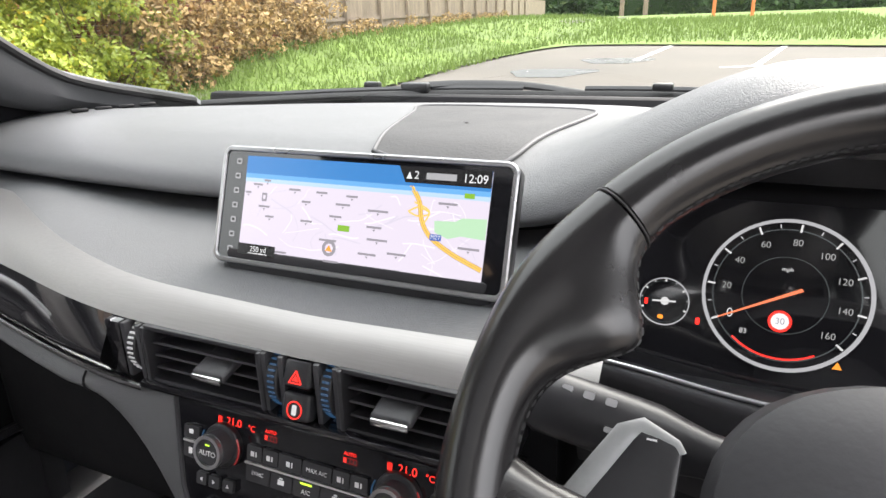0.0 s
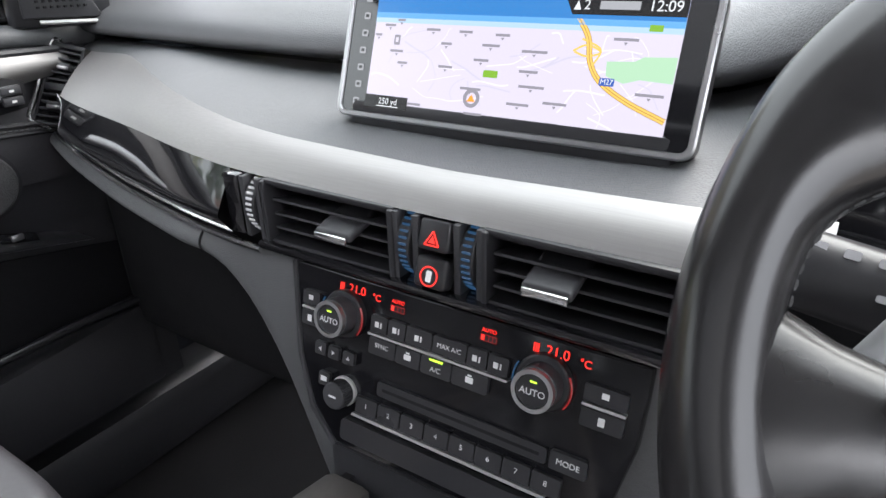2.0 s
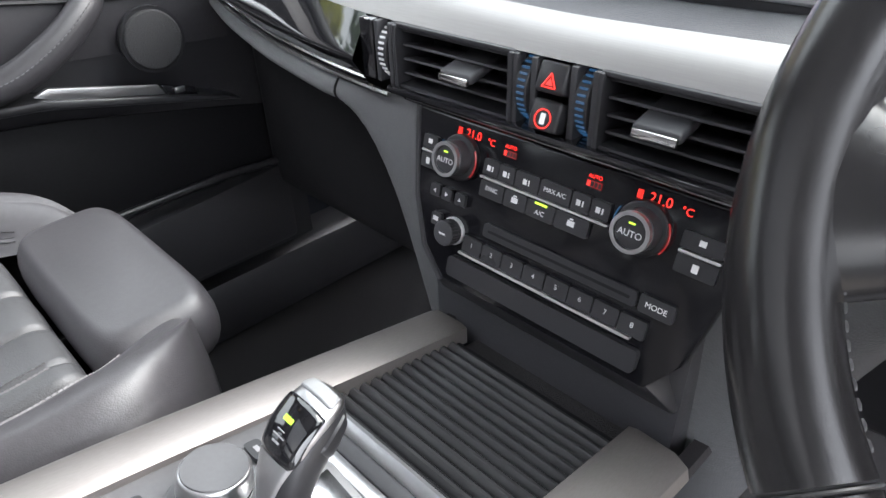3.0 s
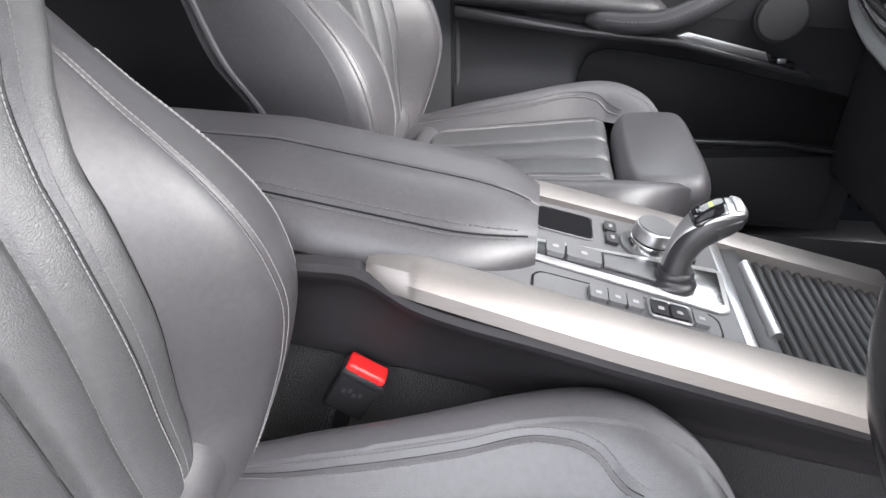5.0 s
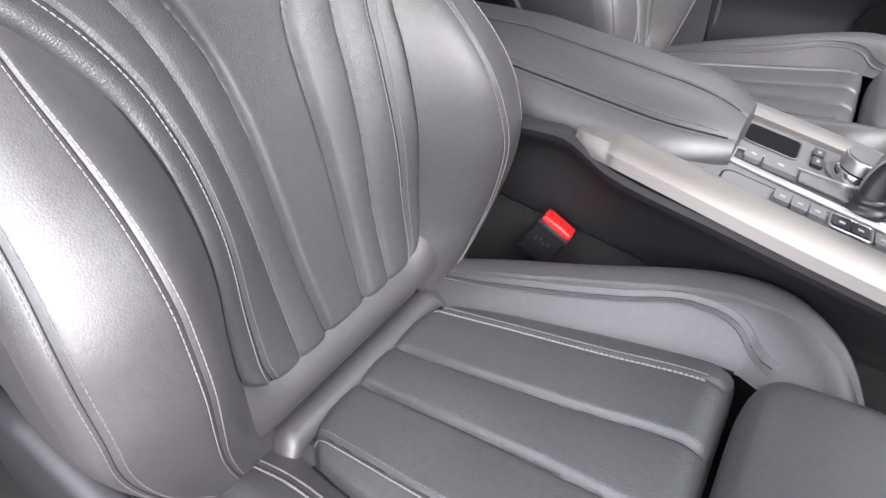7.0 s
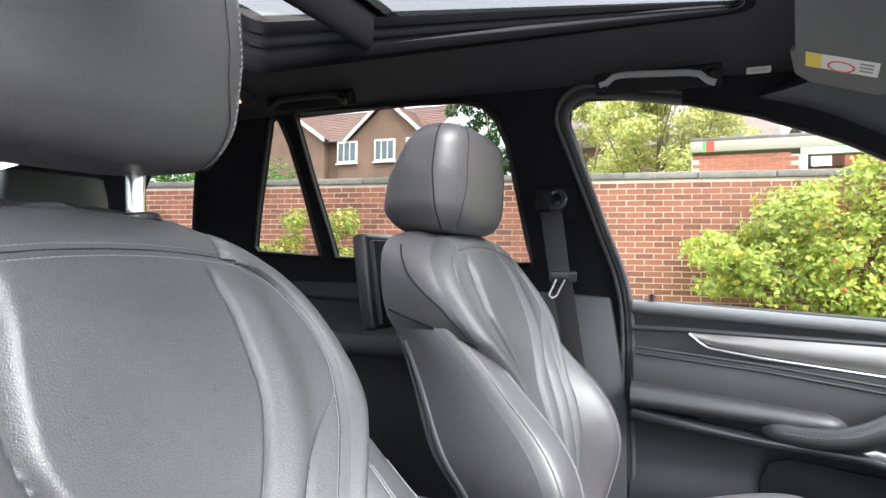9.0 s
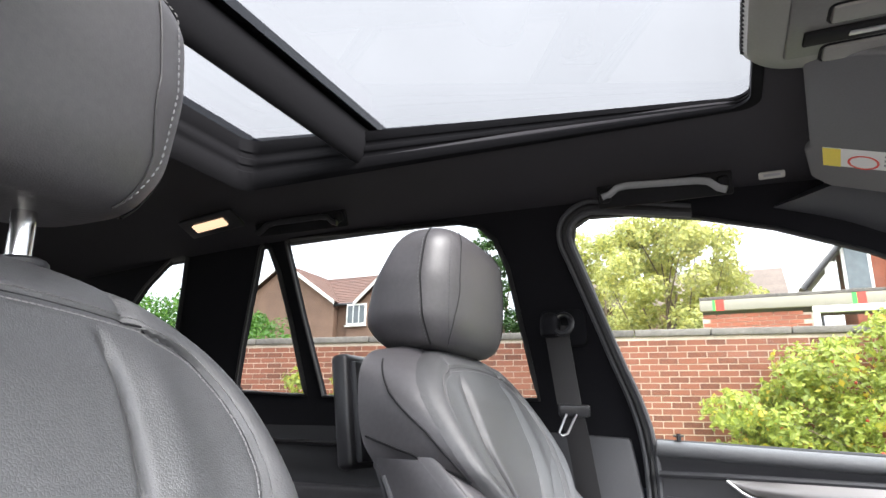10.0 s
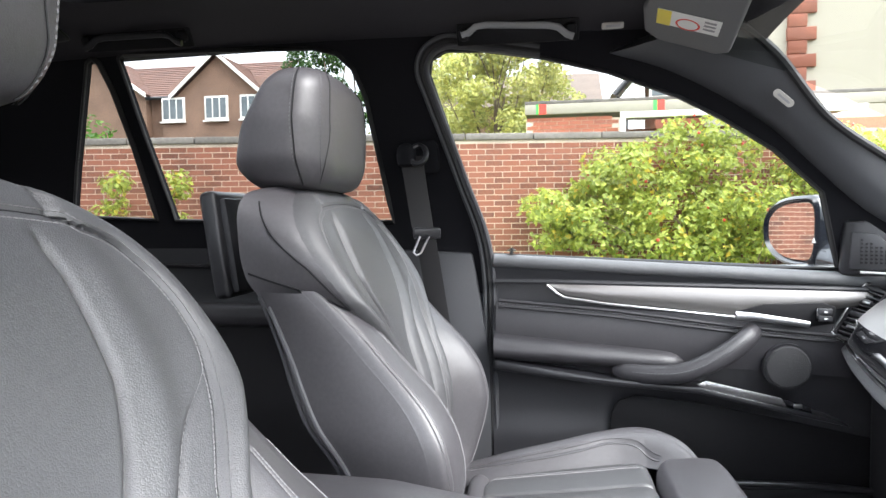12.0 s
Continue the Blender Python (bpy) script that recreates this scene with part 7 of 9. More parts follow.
def dial(x, y, r, numbers, a0, a1, parent, name, label, needle=None, size=0.0064):
    d = part(name, disc(kl @ Vector((x, y, 0.0012)), kz, r, 0.0004, 64), M_GLOSS, parent, label)
    part("ring", ring(kl @ Vector((x, y, 0.0014)), kz, r * 0.955, r, 0.0022, 72), E_DIAL, d)
    part("scale_ring", ring(kl @ Vector((x, y, 0.0014)), kz, r * 0.855, r * 0.870, 0.0008, 60), E_FAINT, d)
    part("inner_ring", ring(kl @ Vector((x, y, 0.0014)), kz, r * 0.50, r * 0.508, 0.0006, 48), E_FAINT, d)
    n = len(numbers)
    for k, t in enumerate(numbers):
        a = radians(a0 + (a1 - a0) * k / (n - 1))
        if t:
            letters(t, size if t != "0" else size * 1.4, kl @ Matrix.Translation((x + r * 0.70 * math.cos(a), y + r * 0.70 * math.sin(a), 0.0022)), E_DIALTXT if t == "0" else E_DIMTXT, d, depth=0.0001)
        part("tick", tube([kl @ Vector((x + r * q * math.cos(a), y + r * q * math.sin(a), 0.0020)) for q in (0.84, 0.94)], 0.0007, 5), E_DIALTXT, d)
        if k < n - 1:
            a = radians(a0 + (a1 - a0) * (k + 0.5) / (n - 1))
            part("tick", tube([kl @ Vector((x + r * q * math.cos(a), y + r * q * math.sin(a), 0.0020)) for q in (0.88, 0.93)], 0.0004, 5), E_DIAL, d)
    if needle is not None:
        a = radians(needle)
        part("needle", tube([kl @ Vector((x - r * 0.22 * math.cos(a), y - r * 0.22 * math.sin(a), 0.0036)), kl @ Vector((x + r * 0.86 * math.cos(a), y + r * 0.86 * math.sin(a), 0.0030))], lambda t: 0.0013 - 0.0008 * t, 6), E_NEEDLE, d, "orange needle")
    return d


speedo = dial(-0.045, 0.002, 0.0525, ("0", "20", "40", "60", "80", "100", "120", "140", "160"), 207, -40, cluster, "speedometer", "round speedometer with white numbers", 207)
letters("mph", 0.0040, kl @ Matrix.Translation((-0.045, 0.020, 0.0022)), E_DIALTXT, speedo, depth=0.0001)
part("limit_ring", ring(kl @ Vector((-0.046, -0.016, 0.0022)), kz, 0.0056, 0.0074, 0.0003, 30), E_RED, speedo)
part("limit_face", disc(kl @ Vector((-0.046, -0.016, 0.0021)), kz, 0.0056, 0.0002, 30), E_TEXT, speedo)
letters("30", 0.0062, kl @ Matrix.Translation((-0.046, -0.016, 0.0027)), E_INK, speedo, depth=0.0001)
part("red_scale", tube([kl @ Vector((-0.045 + 0.044 * math.cos(a), 0.002 + 0.044 * math.sin(a), 0.0021)) for a in np.linspace(radians(228), radians(300), 20)], 0.0006, 5), E_RED, speedo)
letters("83", 0.0050, kl @ Matrix.Translation((-0.068, -0.026, 0.0022)), E_DIALTXT, speedo, depth=0.0001)
rev = dial(0.085, 0.002, 0.0525, ("0", "1", "2", "3", "4", "5", "6"), 207, 20, cluster, "rev_counter", "round rev counter", 207)
fuel = dial(-0.122, -0.013, 0.0175, ("", "", "", "", ""), 200, -20, cluster, "fuel_gauge", "small fuel gauge", None, 0.004)
part("red_mark", rbox(kl @ Vector((-0.1345, -0.0145, 0.0018)), (0.0022, 0.0008, 0.0050), 0.0), E_RED, fuel, smooth=False)
part("hub_cap", disc(kl @ Vector((-0.1215, -0.0125, 0.0026)), kz, 0.0030, 0.001, 20), E_DIALTXT, fuel)
part("pump_mark", plate(kl, -0.1235, -0.0245, 0.004, 0.003, 0.0003, 0.001, 0.0016), E_ORANGE, fuel, smooth=False)
part("needle", tube([kl @ Vector((-0.130, -0.013, 0.0034)), kl @ Vector((-0.114, -0.012, 0.0034))], 0.0007, 6), E_DIALTXT, fuel)
part("warning_red", plate(kl, -0.098, -0.024, 0.003, 0.005, 0.0003, 0.001, 0.0015), E_RED, cluster, smooth=False)
part("warning_orange", flat(kl @ Matrix.Translation((-0.009, -0.041, 0.0012)), [(-0.003, -0.002), (0.003, -0.002), (0, 0.003)], 0.0003), E_ORANGE, cluster, smooth=False)

# ---- passenger door ----
door = thing("passenger_door", (-0.78, -0.3, 0.4), "closed black door panel with aluminium band and leather armrest", "car door", kind="structure")


def belt_z(y):
    return 1.134 - (y + 0.645) * 0.055


def ds(y, z, out=0.0):
    """A point of the door lining: out is how far it stands into the cabin."""
    return Vector((-0.775 + out, y, z))


def door_face(u, v):
    y = -0.655 + 0.83 * u
    zt = belt_z(y) + 0.002
    z = zt + (0.42 - zt) * v
    out = 0.012 * bell(z - zt + 0.018, 0.02) + 0.010
    out += 0.018 * bell(z - 0.925, 0.05) - 0.012 * bell(z - 0.80, 0.035) * step(-0.42, -0.36, y)
    out += 0.010 * step(0.80, 0.72, z)
    return ds(y, z, out)


part("lining", grid(door_face, 60, 90), M_PLASTIC, door, "grained dark door lining")
part("belt_roll", tube([ds(y, belt_z(y) - 0.010, 0.010) for y in np.linspace(-0.652, 0.155, 30)], 0.021, 14, flat=0.75, up=(0, 0, 1)), M_DASH, door, "padded top roll")
# upper leather between band and armrest
part("upper_panel", grid(lambda u, v: ds(-0.648 + 0.72 * u, belt_z(-0.648 + 0.72 * u) - 0.098 - 0.11 * v, 0.026 + 0.006 * math.sin(math.pi * v)), 40, 12), M_DOOR, door)
# aluminium band with its chrome underline
def dband(y):
    lo = table(y, (-0.54, -0.50, -0.40, -0.15, -0.02, 0.10), (1.073, 1.050, 1.036, 1.012, 1.020, 1.035))
    hi = table(y, (-0.54, 0.10), (1.076, 1.062))
    return lo, hi


part("aluminium_band", grid(lambda u, v: ds(-0.535 + 0.64 * u, dband(-0.535 + 0.64 * u)[0] + (dband(-0.535 + 0.64 * u)[1] - dband(-0.535 + 0.64 * u)[0]) * v, 0.032 + 0.006 * math.sin(math.pi * v)), 50, 8), M_ALU_DOOR, door, "brushed aluminium band")
pts = [ds(y, dband(y)[0] - 0.003, 0.037) for y in np.linspace(-0.515, -0.155, 24)]
part("chrome_line", tube([ds(-0.537, 1.074, 0.036)] + pts, 0.0030, 8), M_SILVER, door)
part("band_shelf", tube([ds(y, dband(y)[1] + 0.004, 0.028) for y in np.linspace(-0.65, 0.12, 20)], 0.006, 8), M_PLASTIC, door)
for dz in (0.0, 0.012):
    pth = [ds(y, table(y, (-0.64, -0.4, -0.15, 0.05), (1.040, 1.020, 0.990, 0.972)) - dz, 0.034) for y in np.linspace(-0.64, 0.05, 60)]
    part("seam_fold", tube(pth, 0.0035, 6), M_DOOR, door)
pth = [ds(y, table(y, (-0.64, -0.4, -0.15, 0.05), (1.040, 1.020, 0.990, 0.972)) - 0.006, 0.0385) for y in np.linspace(-0.64, 0.05, 90)]
stitch_part("lining_stitching", [(pth, [Vector((1, 0, 0.2))] * 90)], M_THREAD_DARK, door, r=0.0007)
# handle recess, handle and window-memory keys
part("handle_recess", prism([ds(y, z, 0.036) for y, z in ((-0.155, 1.020), (-0.10, 1.036), (0.010, 1.040), (0.036, 1.032), (0.034, 0.998), (-0.03, 0.990))], (0.004, 0, 0), 0.0015), M_DEEP, door)
part("release_handle", tube([ds(y, z, 0.052) for y, z in ((-0.158, 1.014), (-0.12, 1.012), (-0.06, 1.004), (-0.018, 0.998))], lambda t: 0.0095 - 0.003 * t, 12, flat=0.5, up=(1, 0, 0)), M_SILVER, door, "silver door release handle")
lockk = part("lock_keys", rbox(ds(0.012, 1.017, 0.044), (0.008, 0.032, 0.028), 0.003), M_GLOSS, door, "black lock key pair")
for dz in (-0.0068, 0.0068):
    part("lock_key", rbox(ds(0.012, 1.017 + dz, 0.050), (0.005, 0.026, 0.0115), 0.0018), M_PLASTIC, lockk)
    part("mark", rbox(ds(0.012, 1.017 + dz, 0.0528), (0.0006, 0.006, 0.003), 0.0), M_PRINT, lockk, smooth=False)
# armrest and pull handle
rings = []
for t in np.linspace(0, 1, 22):
    y = -0.650 + 0.40 * t
    z = 0.938 - 0.028 * t
    w = 0.055 * (1 - 0.35 * t) * (1 - 0.8 * max(0, (t - 0.9) / 0.1) ** 2)
    h = 0.030 * (1 - 0.25 * t) * (1 - 0.7 * max(0, (t - 0.9) / 0.1) ** 2)
    rings.append([ds(y, z, 0.018) + Vector((w * math.cos(a), 0, h * math.sin(a))) for a in np.linspace(-math.pi / 2, math.pi / 2, 12)])
part("armrest", loft(rings, False, False), M_DOOR, door, "padded leather door armrest")
pts = curve([(-0.40, 0.895, 0.045), (-0.33, 0.892, 0.066), (-0.26, 0.902, 0.080), (-0.19, 0.935, 0.076), (-0.14, 0.968, 0.060), (-0.118, 0.982, 0.035)], 30)
part("pull_handle", tube([ds(y, z, o) for y, z, o in pts], lambda t: 0.0185 + 0.003 * math.sin(math.pi * t) - 0.010 * step(0.05, 0, t), 14, flat=0.8, up=(1, 0, 0)), M_DOOR, door, "curved leather pull handle")
pth = [ds(y, z + 0.006, o + 0.0178) for y, z, o in pts[3:28]]
stitch_part("handle_stitching", [(pth, [Vector((1, 0, 0.4)).normalized()] * 25)], M_THREAD_DARK, door, r=0.0007)
part("arm_shelf", prism([ds(y, z, 0.015) for y, z in ((-0.648, 0.915), (-0.42, 0.882), (-0.23, 0.868), (0.02, 0.812), (0.06, 0.795), (-0.23, 0.855), (-0.42, 0.868), (-0.648, 0.895))], (0.055, 0, 0), 0.004), M_SATIN, door)
# speaker
sp = part("door_speaker", disc(ds(-0.054, 0.909, 0.035), (1, 0, 0), 0.043, 0.014, 56, 0.004), surface("speaker_cloth", (0.030, 0.030, 0.032), 0.8, grain=1600, bump=0.8, vary=0.2, stain=30, dist=0.002), door, "round dark speaker grille")
part("speaker_rim", ring(ds(-0.054, 0.909, 0.036), (1, 0, 0), 0.0425, 0.048, 0.008), M_SATIN, sp)
# lower bright strip with the window switch
part("lower_strip", prism([ds(y, z, 0.052) for y, z in ((-0.235, 0.872), (-0.215, 0.880), (-0.070, 0.848), (-0.062, 0.832), (-0.21, 0.862))], (0.008, 0, 0), 0.002), M_SILVER, door, "satin silver lower strip")
wsw = part("window_switch", prism([ds(y, z, 0.050) for y, z in ((-0.066, 0.847), (-0.015, 0.832), (-0.012, 0.818), (-0.060, 0.830))], (0.009, 0, 0), 0.002), M_GLOSS, door, "black window switch")
part("switch_rocker", rbox(ds(-0.040, 0.834, 0.060), (0.006, 0.016, 0.009), 0.002), M_SILVER, wsw)
part("pocket", prism([ds(y, z, 0.010) for y, z in ((-0.36, 0.62), (-0.36, 0.50), (0.12, 0.50), (0.12, 0.66))], (0.055, 0, 0), 0.012), M_PLASTIC, door)
# flat black plate on the lining paints in the pocket's inner shade
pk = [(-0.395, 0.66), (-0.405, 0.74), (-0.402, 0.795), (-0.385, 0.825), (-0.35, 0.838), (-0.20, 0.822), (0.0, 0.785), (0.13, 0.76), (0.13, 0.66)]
part("pocket_opening", prism([ds(y, z, 0.022) for y, z in pk], (0.006, 0, 0), 0.002), M_DEEP, door, "flat black plate for the shaded inside of the door pocket")
part("pocket_lip", tube([ds(y, z, 0.060) for y, z in ((-0.37, 0.655), (-0.20, 0.668), (0.0, 0.672), (0.12, 0.665))], 0.007, 10), M_SATIN, door)
part("lock_pin", tube([ds(-0.613, 1.128, 0.010), ds(-0.613, 1.152, 0.010)], 0.0042, 10), M_SATIN, door, "black lock pin")
part("pin_rim", ring(ds(-0.613, 1.146, 0.010), (0, 0, 1), 0.005, 0.010, 0.003, 24), M_SATIN, door)
# mirror triangle with tweeter
tri_ = part("mirror_triangle", prism([(-0.748, 0.050, 1.095), (-0.700, 0.165, 1.095), (-0.700, 0.165, 1.140), (-0.722, 0.085, 1.205), (-0.742, 0.050, 1.205)], (-0.02, 0, 0), 0.006), M_SATIN, door, "black tweeter triangle")
tw = part("tweeter_grille", prism([(-0.742, 0.060, 1.108), (-0.704, 0.150, 1.106), (-0.708, 0.140, 1.132), (-0.722, 0.104, 1.178), (-0.738, 0.062, 1.184)], (0.006, -0.002, 0), 0.003), M_PLASTIC, tri_)
for j in range(8):
    for k in range(7):
        y, z = 0.076 + 0.0075 * j, 1.122 + 0.0075 * k
        if z < 1.178 - (y - 0.062) * 0.55:
            part("grille_hole", rbox((-0.7315 + (y - 0.062) * 0.425, y, z), (0.004, 0.003, 0.003), 0.0), M_DEEP, tw, smooth=False)
part("chrome_mark", tube([(-0.728, 0.075, 1.103), (-0.700, 0.140, 1.101)], 0.003, 8), M_BRIGHT, tri_)
# rear door linings
for sg in (-1, 1):
    rd = thing("rear_door", (sg * 0.78, -1.3, 0.5), "closed dark rear door lining", "car door", kind="structure")
    part("lining", grid(lambda u, v, sg=sg: Vector((sg * (0.775 - 0.012 - 0.03 * bell(v - 0.28, 0.10)), -0.90 - 0.95 * u, 1.205 - 0.75 * v + 0.02 * u)), 20, 24), M_SATIN, rd)
    part("belt_roll", tube([Vector((sg * 0.768, y, 1.196)) for y in (-0.90, -1.2, -1.55, -1.85)], 0.022, 12, flat=0.75), M_SATIN, rd)
    part("silver_strip", tube([Vector((sg * 0.742, y, 1.10 + 0.02 * t)) for t, y in ((0, -0.92), (0.5, -1.2), (1, -1.6))], 0.010, 8, flat=0.4), M_GLOSS, rd)
    part("armrest", tube([Vector((sg * 0.74, y, 1.0)) for y in (-0.92, -1.2, -1.5)], 0.03, 10), M_DOOR, rd)

# ---- door mirror outside ----
om = thing("door_mirror", (-0.90, 0.12, 1.10), "dark wing mirror with oval mirror glass", "wing mirror")
MC = Vector((-0.995, 0.055, 1.178))
mn = Vector((0.30, -0.953, 0.01)).normalized()
mu = Vector((0, 0, 1)).cross(mn).normalized()
mm_ = plane_pose(MC, mu, mn)
shape = []
for a in np.linspace(0, 2 * math.pi, 41)[:-1]:
    x, y = math.cos(a), math.sin(a)
    wx = 0.100 if x < 0 else 0.066
    shape.append((wx * math.copysign(abs(x) ** (0.85 if x < 0 else 0.35), x) * (1 + 0.04 * y), 0.070 * math.copysign(abs(y) ** 0.75, y) * (1 + 0.12 * x)))
rings = [[mm_ @ Vector((x * s, y * s, z)) for x, y in shape] for s, z in ((0.93, -0.004), (1.0, 0.0), (1.10, 0.008), (1.20, 0.002), (1.24, -0.03), (1.14, -0.07), (0.85, -0.10), (0.4, -0.115))]
part("shell", loft(rings), M_MIRRORSHELL, om, "dark metallic mirror shell")
part("mirror_glass", prism([mm_ @ Vector((x * 0.96, y * 0.96, 0.0005)) for x, y in shape], mn * 0.003), M_MIRROR, om, "oval mirror glass", smooth=False)
part("warning_mark", flat(mm_ @ Matrix.Translation((0.074, -0.02, 0.012)), [(-0.006, -0.005), (0.006, -0.005), (0, 0.006)], 0.001), M_PRINT, om, smooth=False)
part("foot", tube([(-0.93, 0.10, 1.13), (-0.86, 0.13, 1.115), (-0.80, 0.14, 1.105)], lambda t: 0.040 - 0.008 * t, 14, flat=0.55), M_CARPAINT, om)

# ---- seat belt at the pillar ----
belt = thing("seat_belt", (-0.60, -0.80, 0.9), "black woven seat belt with steel tongue on the pillar", "seat belt")
cov = []
for qy, qz, a0 in ((1, 1, 0), (-1, 1, 90), (-1, -1, 180), (1, -1, 270)):
    for k in range(6):
        a = radians(a0 + 18 * k)
        cov.append(side(-0.803 + qy * 0.030 + 0.014 * math.cos(a), 1.347 + qz * 0.020 + 0.014 * math.sin(a), -1, -0.004))
part("anchor_cover", prism(cov, (0.014, 0, 0), 0.004, 3), M_PILLAR_DARK, belt, "black cover round the belt anchor")
part("anchor_hood", loft([superring((-0.652, -0.822, 0), 0.022 * w, 0.020 * w, 1.350 + dz, 28, 2.6) for w, dz in ((0.5, -0.024), (0.9, -0.020), (1.0, -0.005), (0.95, 0.010), (0.7, 0.020), (0.3, 0.024))]), M_PILLAR_DARK, belt)
part("anchor_loop", tube([Vector((-0.643 - 0.006 * math.sin(a), -0.796 + 0.017 * math.cos(a), 1.350 + 0.019 * math.sin(a))) for a in np.linspace(0, 2 * math.pi, 25)[:-1]], 0.0055, 8, True), M_SATIN, belt)
rings = []
for p, w in ((side(-0.812, 1.348, -1, -0.044), 0.024), (side(-0.808, 1.310, -1, -0.050), 0.023), (Vector((-0.628, -0.786, 1.20)), 0.022), (Vector((-0.655, -0.778, 1.14)), 0.021), (Vector((-0.69, -0.755, 0.95)), 0.021), (Vector((-0.70, -0.76, 0.60)), 0.021)):
    rings.append([p + Vector((0, -w, 0)), p + Vector((0.002, 0, 0)), p + Vector((0, w, 0)), p + Vector((-0.002, w, 0)), p + Vector((-0.002, -w, 0))])
part("webbing", loft(rings), M_BELT, belt, "black woven webbing")
tg = pose(0, 0, 0, 0, 12, 18)
part("tongue_grip", rbox((-0.632, -0.778, 1.190), (0.012, 0.056, 0.022), 0.004, 2, tg), M_SATIN, belt)
part("tongue", tube([Vector((-0.622, -0.772, 1.184)), Vector((-0.616, -0.788, 1.150)), Vector((-0.616, -0.797, 1.146)), Vector((-0.616, -0.803, 1.152)), Vector((-0.622, -0.790, 1.184))], 0.0023, 8), M_SILVER, belt, "steel belt tongue")

# ---- overhead ----
for nm, y0, y1, z, xx, col in (("grab_handle", -0.495, -0.685, 1.548, -0.512, M_HANDLE), ("grab_handle", -1.23, -1.43, 1.572, -0.50, M_SATIN)):
    g = thing(nm, (xx, (y0 + y1) / 2, z), "folded grab handle on the roof edge" if y0 < -1 else "silver grey grab handle above the door", "grab handle", "grab handles")
    part("bar", tube([Vector((xx - 0.004, y, zz + (0.012 * (y0 - y) / (y0 - y1) if y0 > -1 else 0))) for y, zz in ((y0 + 0.004, z - 0.012), (y0 - 0.008, z - 0.008), (y0 - 0.022, z + 0.004), (y0 - 0.04, z + 0.007), (y1 + 0.04, z + 0.007), (y1 + 0.022, z + 0.004), (y1 + 0.008, z - 0.008), (y1 - 0.004, z - 0.012))], 0.0066, 12, flat=0.6), col, g)
    for y in (y0, y1):
        part("mount", rbox((xx - 0.012, y, z + 0.004), (0.020, 0.020, 0.022), 0.006, 2, pose(0, 0, 0, 0, 30, 0)), M_DEEP, g)
    part("recess", rbox((xx - 0.022, (y0 + y1) / 2, z + 0.006), (0.008, abs(y1 - y0) + 0.03, 0.040), 0.012, 2, pose(0, 0, 0, 0, 30, 0)), M_DEEP, g)
tag = thing("airbag_tag", (-0.53, -0.42, 1.55), "small pale airbag tag on the roof edge", "tag")
part("plate", rbox((-0.510, -0.425, 1.549), (0.006, 0.038, 0.012), 0.003, 2, pose(0, 0, 0, 0, 30, 0)), M_BEIGE, tag)
part("bar", rbox((-0.5060, -0.425, 1.5475), (0.001, 0.024, 0.004), 0.0, 1, pose(0, 0, 0, 0, 30, 0)), M_GREYPRINT, tag, smooth=False)
tag = thing("airbag_tag", (-0.66, 0.0, 1.34), "small pale airbag tag on the windscreen pillar", "tag")
tq = plane_pose(Vector((-0.598, -0.117, 1.430)), Vector((-0.10, 0.75, -0.62)), Vector((0.86, -0.25, -0.42)))
part("plate", plate(tq, 0, 0, 0.042, 0.014, 0.003, 0.0065, 0.004), M_BEIGE, tag)
part("bar", plate(tq, 0, 0, 0.026, 0.004, 0.0005, 0.0, 0.0072), M_GREYPRINT, tag, smooth=False)
visor = thing("sun_visor", (-0.38, -0.33, 1.52), "grey folded sun visor with warning label", "sun visor")
vq = plane_pose(Vector((-0.352, -0.325, 1.540)), Vector((-0.92, 0.10, -0.16)), Vector((0.10, -0.35, -0.93)))
shape = [(-0.165, 0.075), (0.150, 0.075), (0.168, 0.055), (0.165, -0.045), (0.140, -0.068), (0.06, -0.074), (0.05, -0.066), (-0.150, -0.066), (-0.165, -0.05)]
part("board", prism([vq @ Vector((x, y, -0.008)) for x, y in shape], (vq.to_3x3() @ Vector((0, 0, 1))) * 0.016, 0.006, 3), M_VISOR, visor)
lab = part("label", plate(vq, 0.070, 0.000, 0.050, 0.098, 0.0006, 0.0, 0.0082), M_LABEL_W, visor, "white and yellow warning label")
part("yellow_band", plate(vq, 0.070, -0.038, 0.050, 0.022, 0.0004, 0.0, 0.0090), M_LABEL_Y, lab, smooth=False)
part("red_ring", ring(vq @ Vector((0.078, 0.0, 0.0092)), vq.to_3x3() @ Vector((0, 0, 1)), 0.016, 0.019, 0.0004, 36), M_STRIPE_R, lab, smooth=False)
for k in range(3):
    part("bar", plate(vq, 0.056 + 0.012 * k, 0.033, 0.006, 0.018, 0.0003, 0.0, 0.0090), M_GREYPRINT, lab, smooth=False)
over = thing("overhead_console", (0, -0.35, 1.55), "pale grey overhead console with reading lamps and switches", "overhead console")
rings = []
for s, z in ((1.0, 0.0), (1.02, -0.010), (0.97, -0.022), (0.86, -0.028), (0.5, -0.030)):
    rings.append([Vector((x * s * (1.10 + 1.0 * y), -0.350 + y * s, 1.600 + z)) for x, y in rr(0.46, 0.235, 0.05, 8)])
part("shell", loft(rings), M_OVERHEAD, over)
part("lamp_panel", rbox((-0.13, -0.352, 1.5715), (0.125, 0.150, 0.008), 0.004), surface("grey_lamp_panel", (0.13, 0.128, 0.122), 0.45, grain=600, bump=0.05), over)
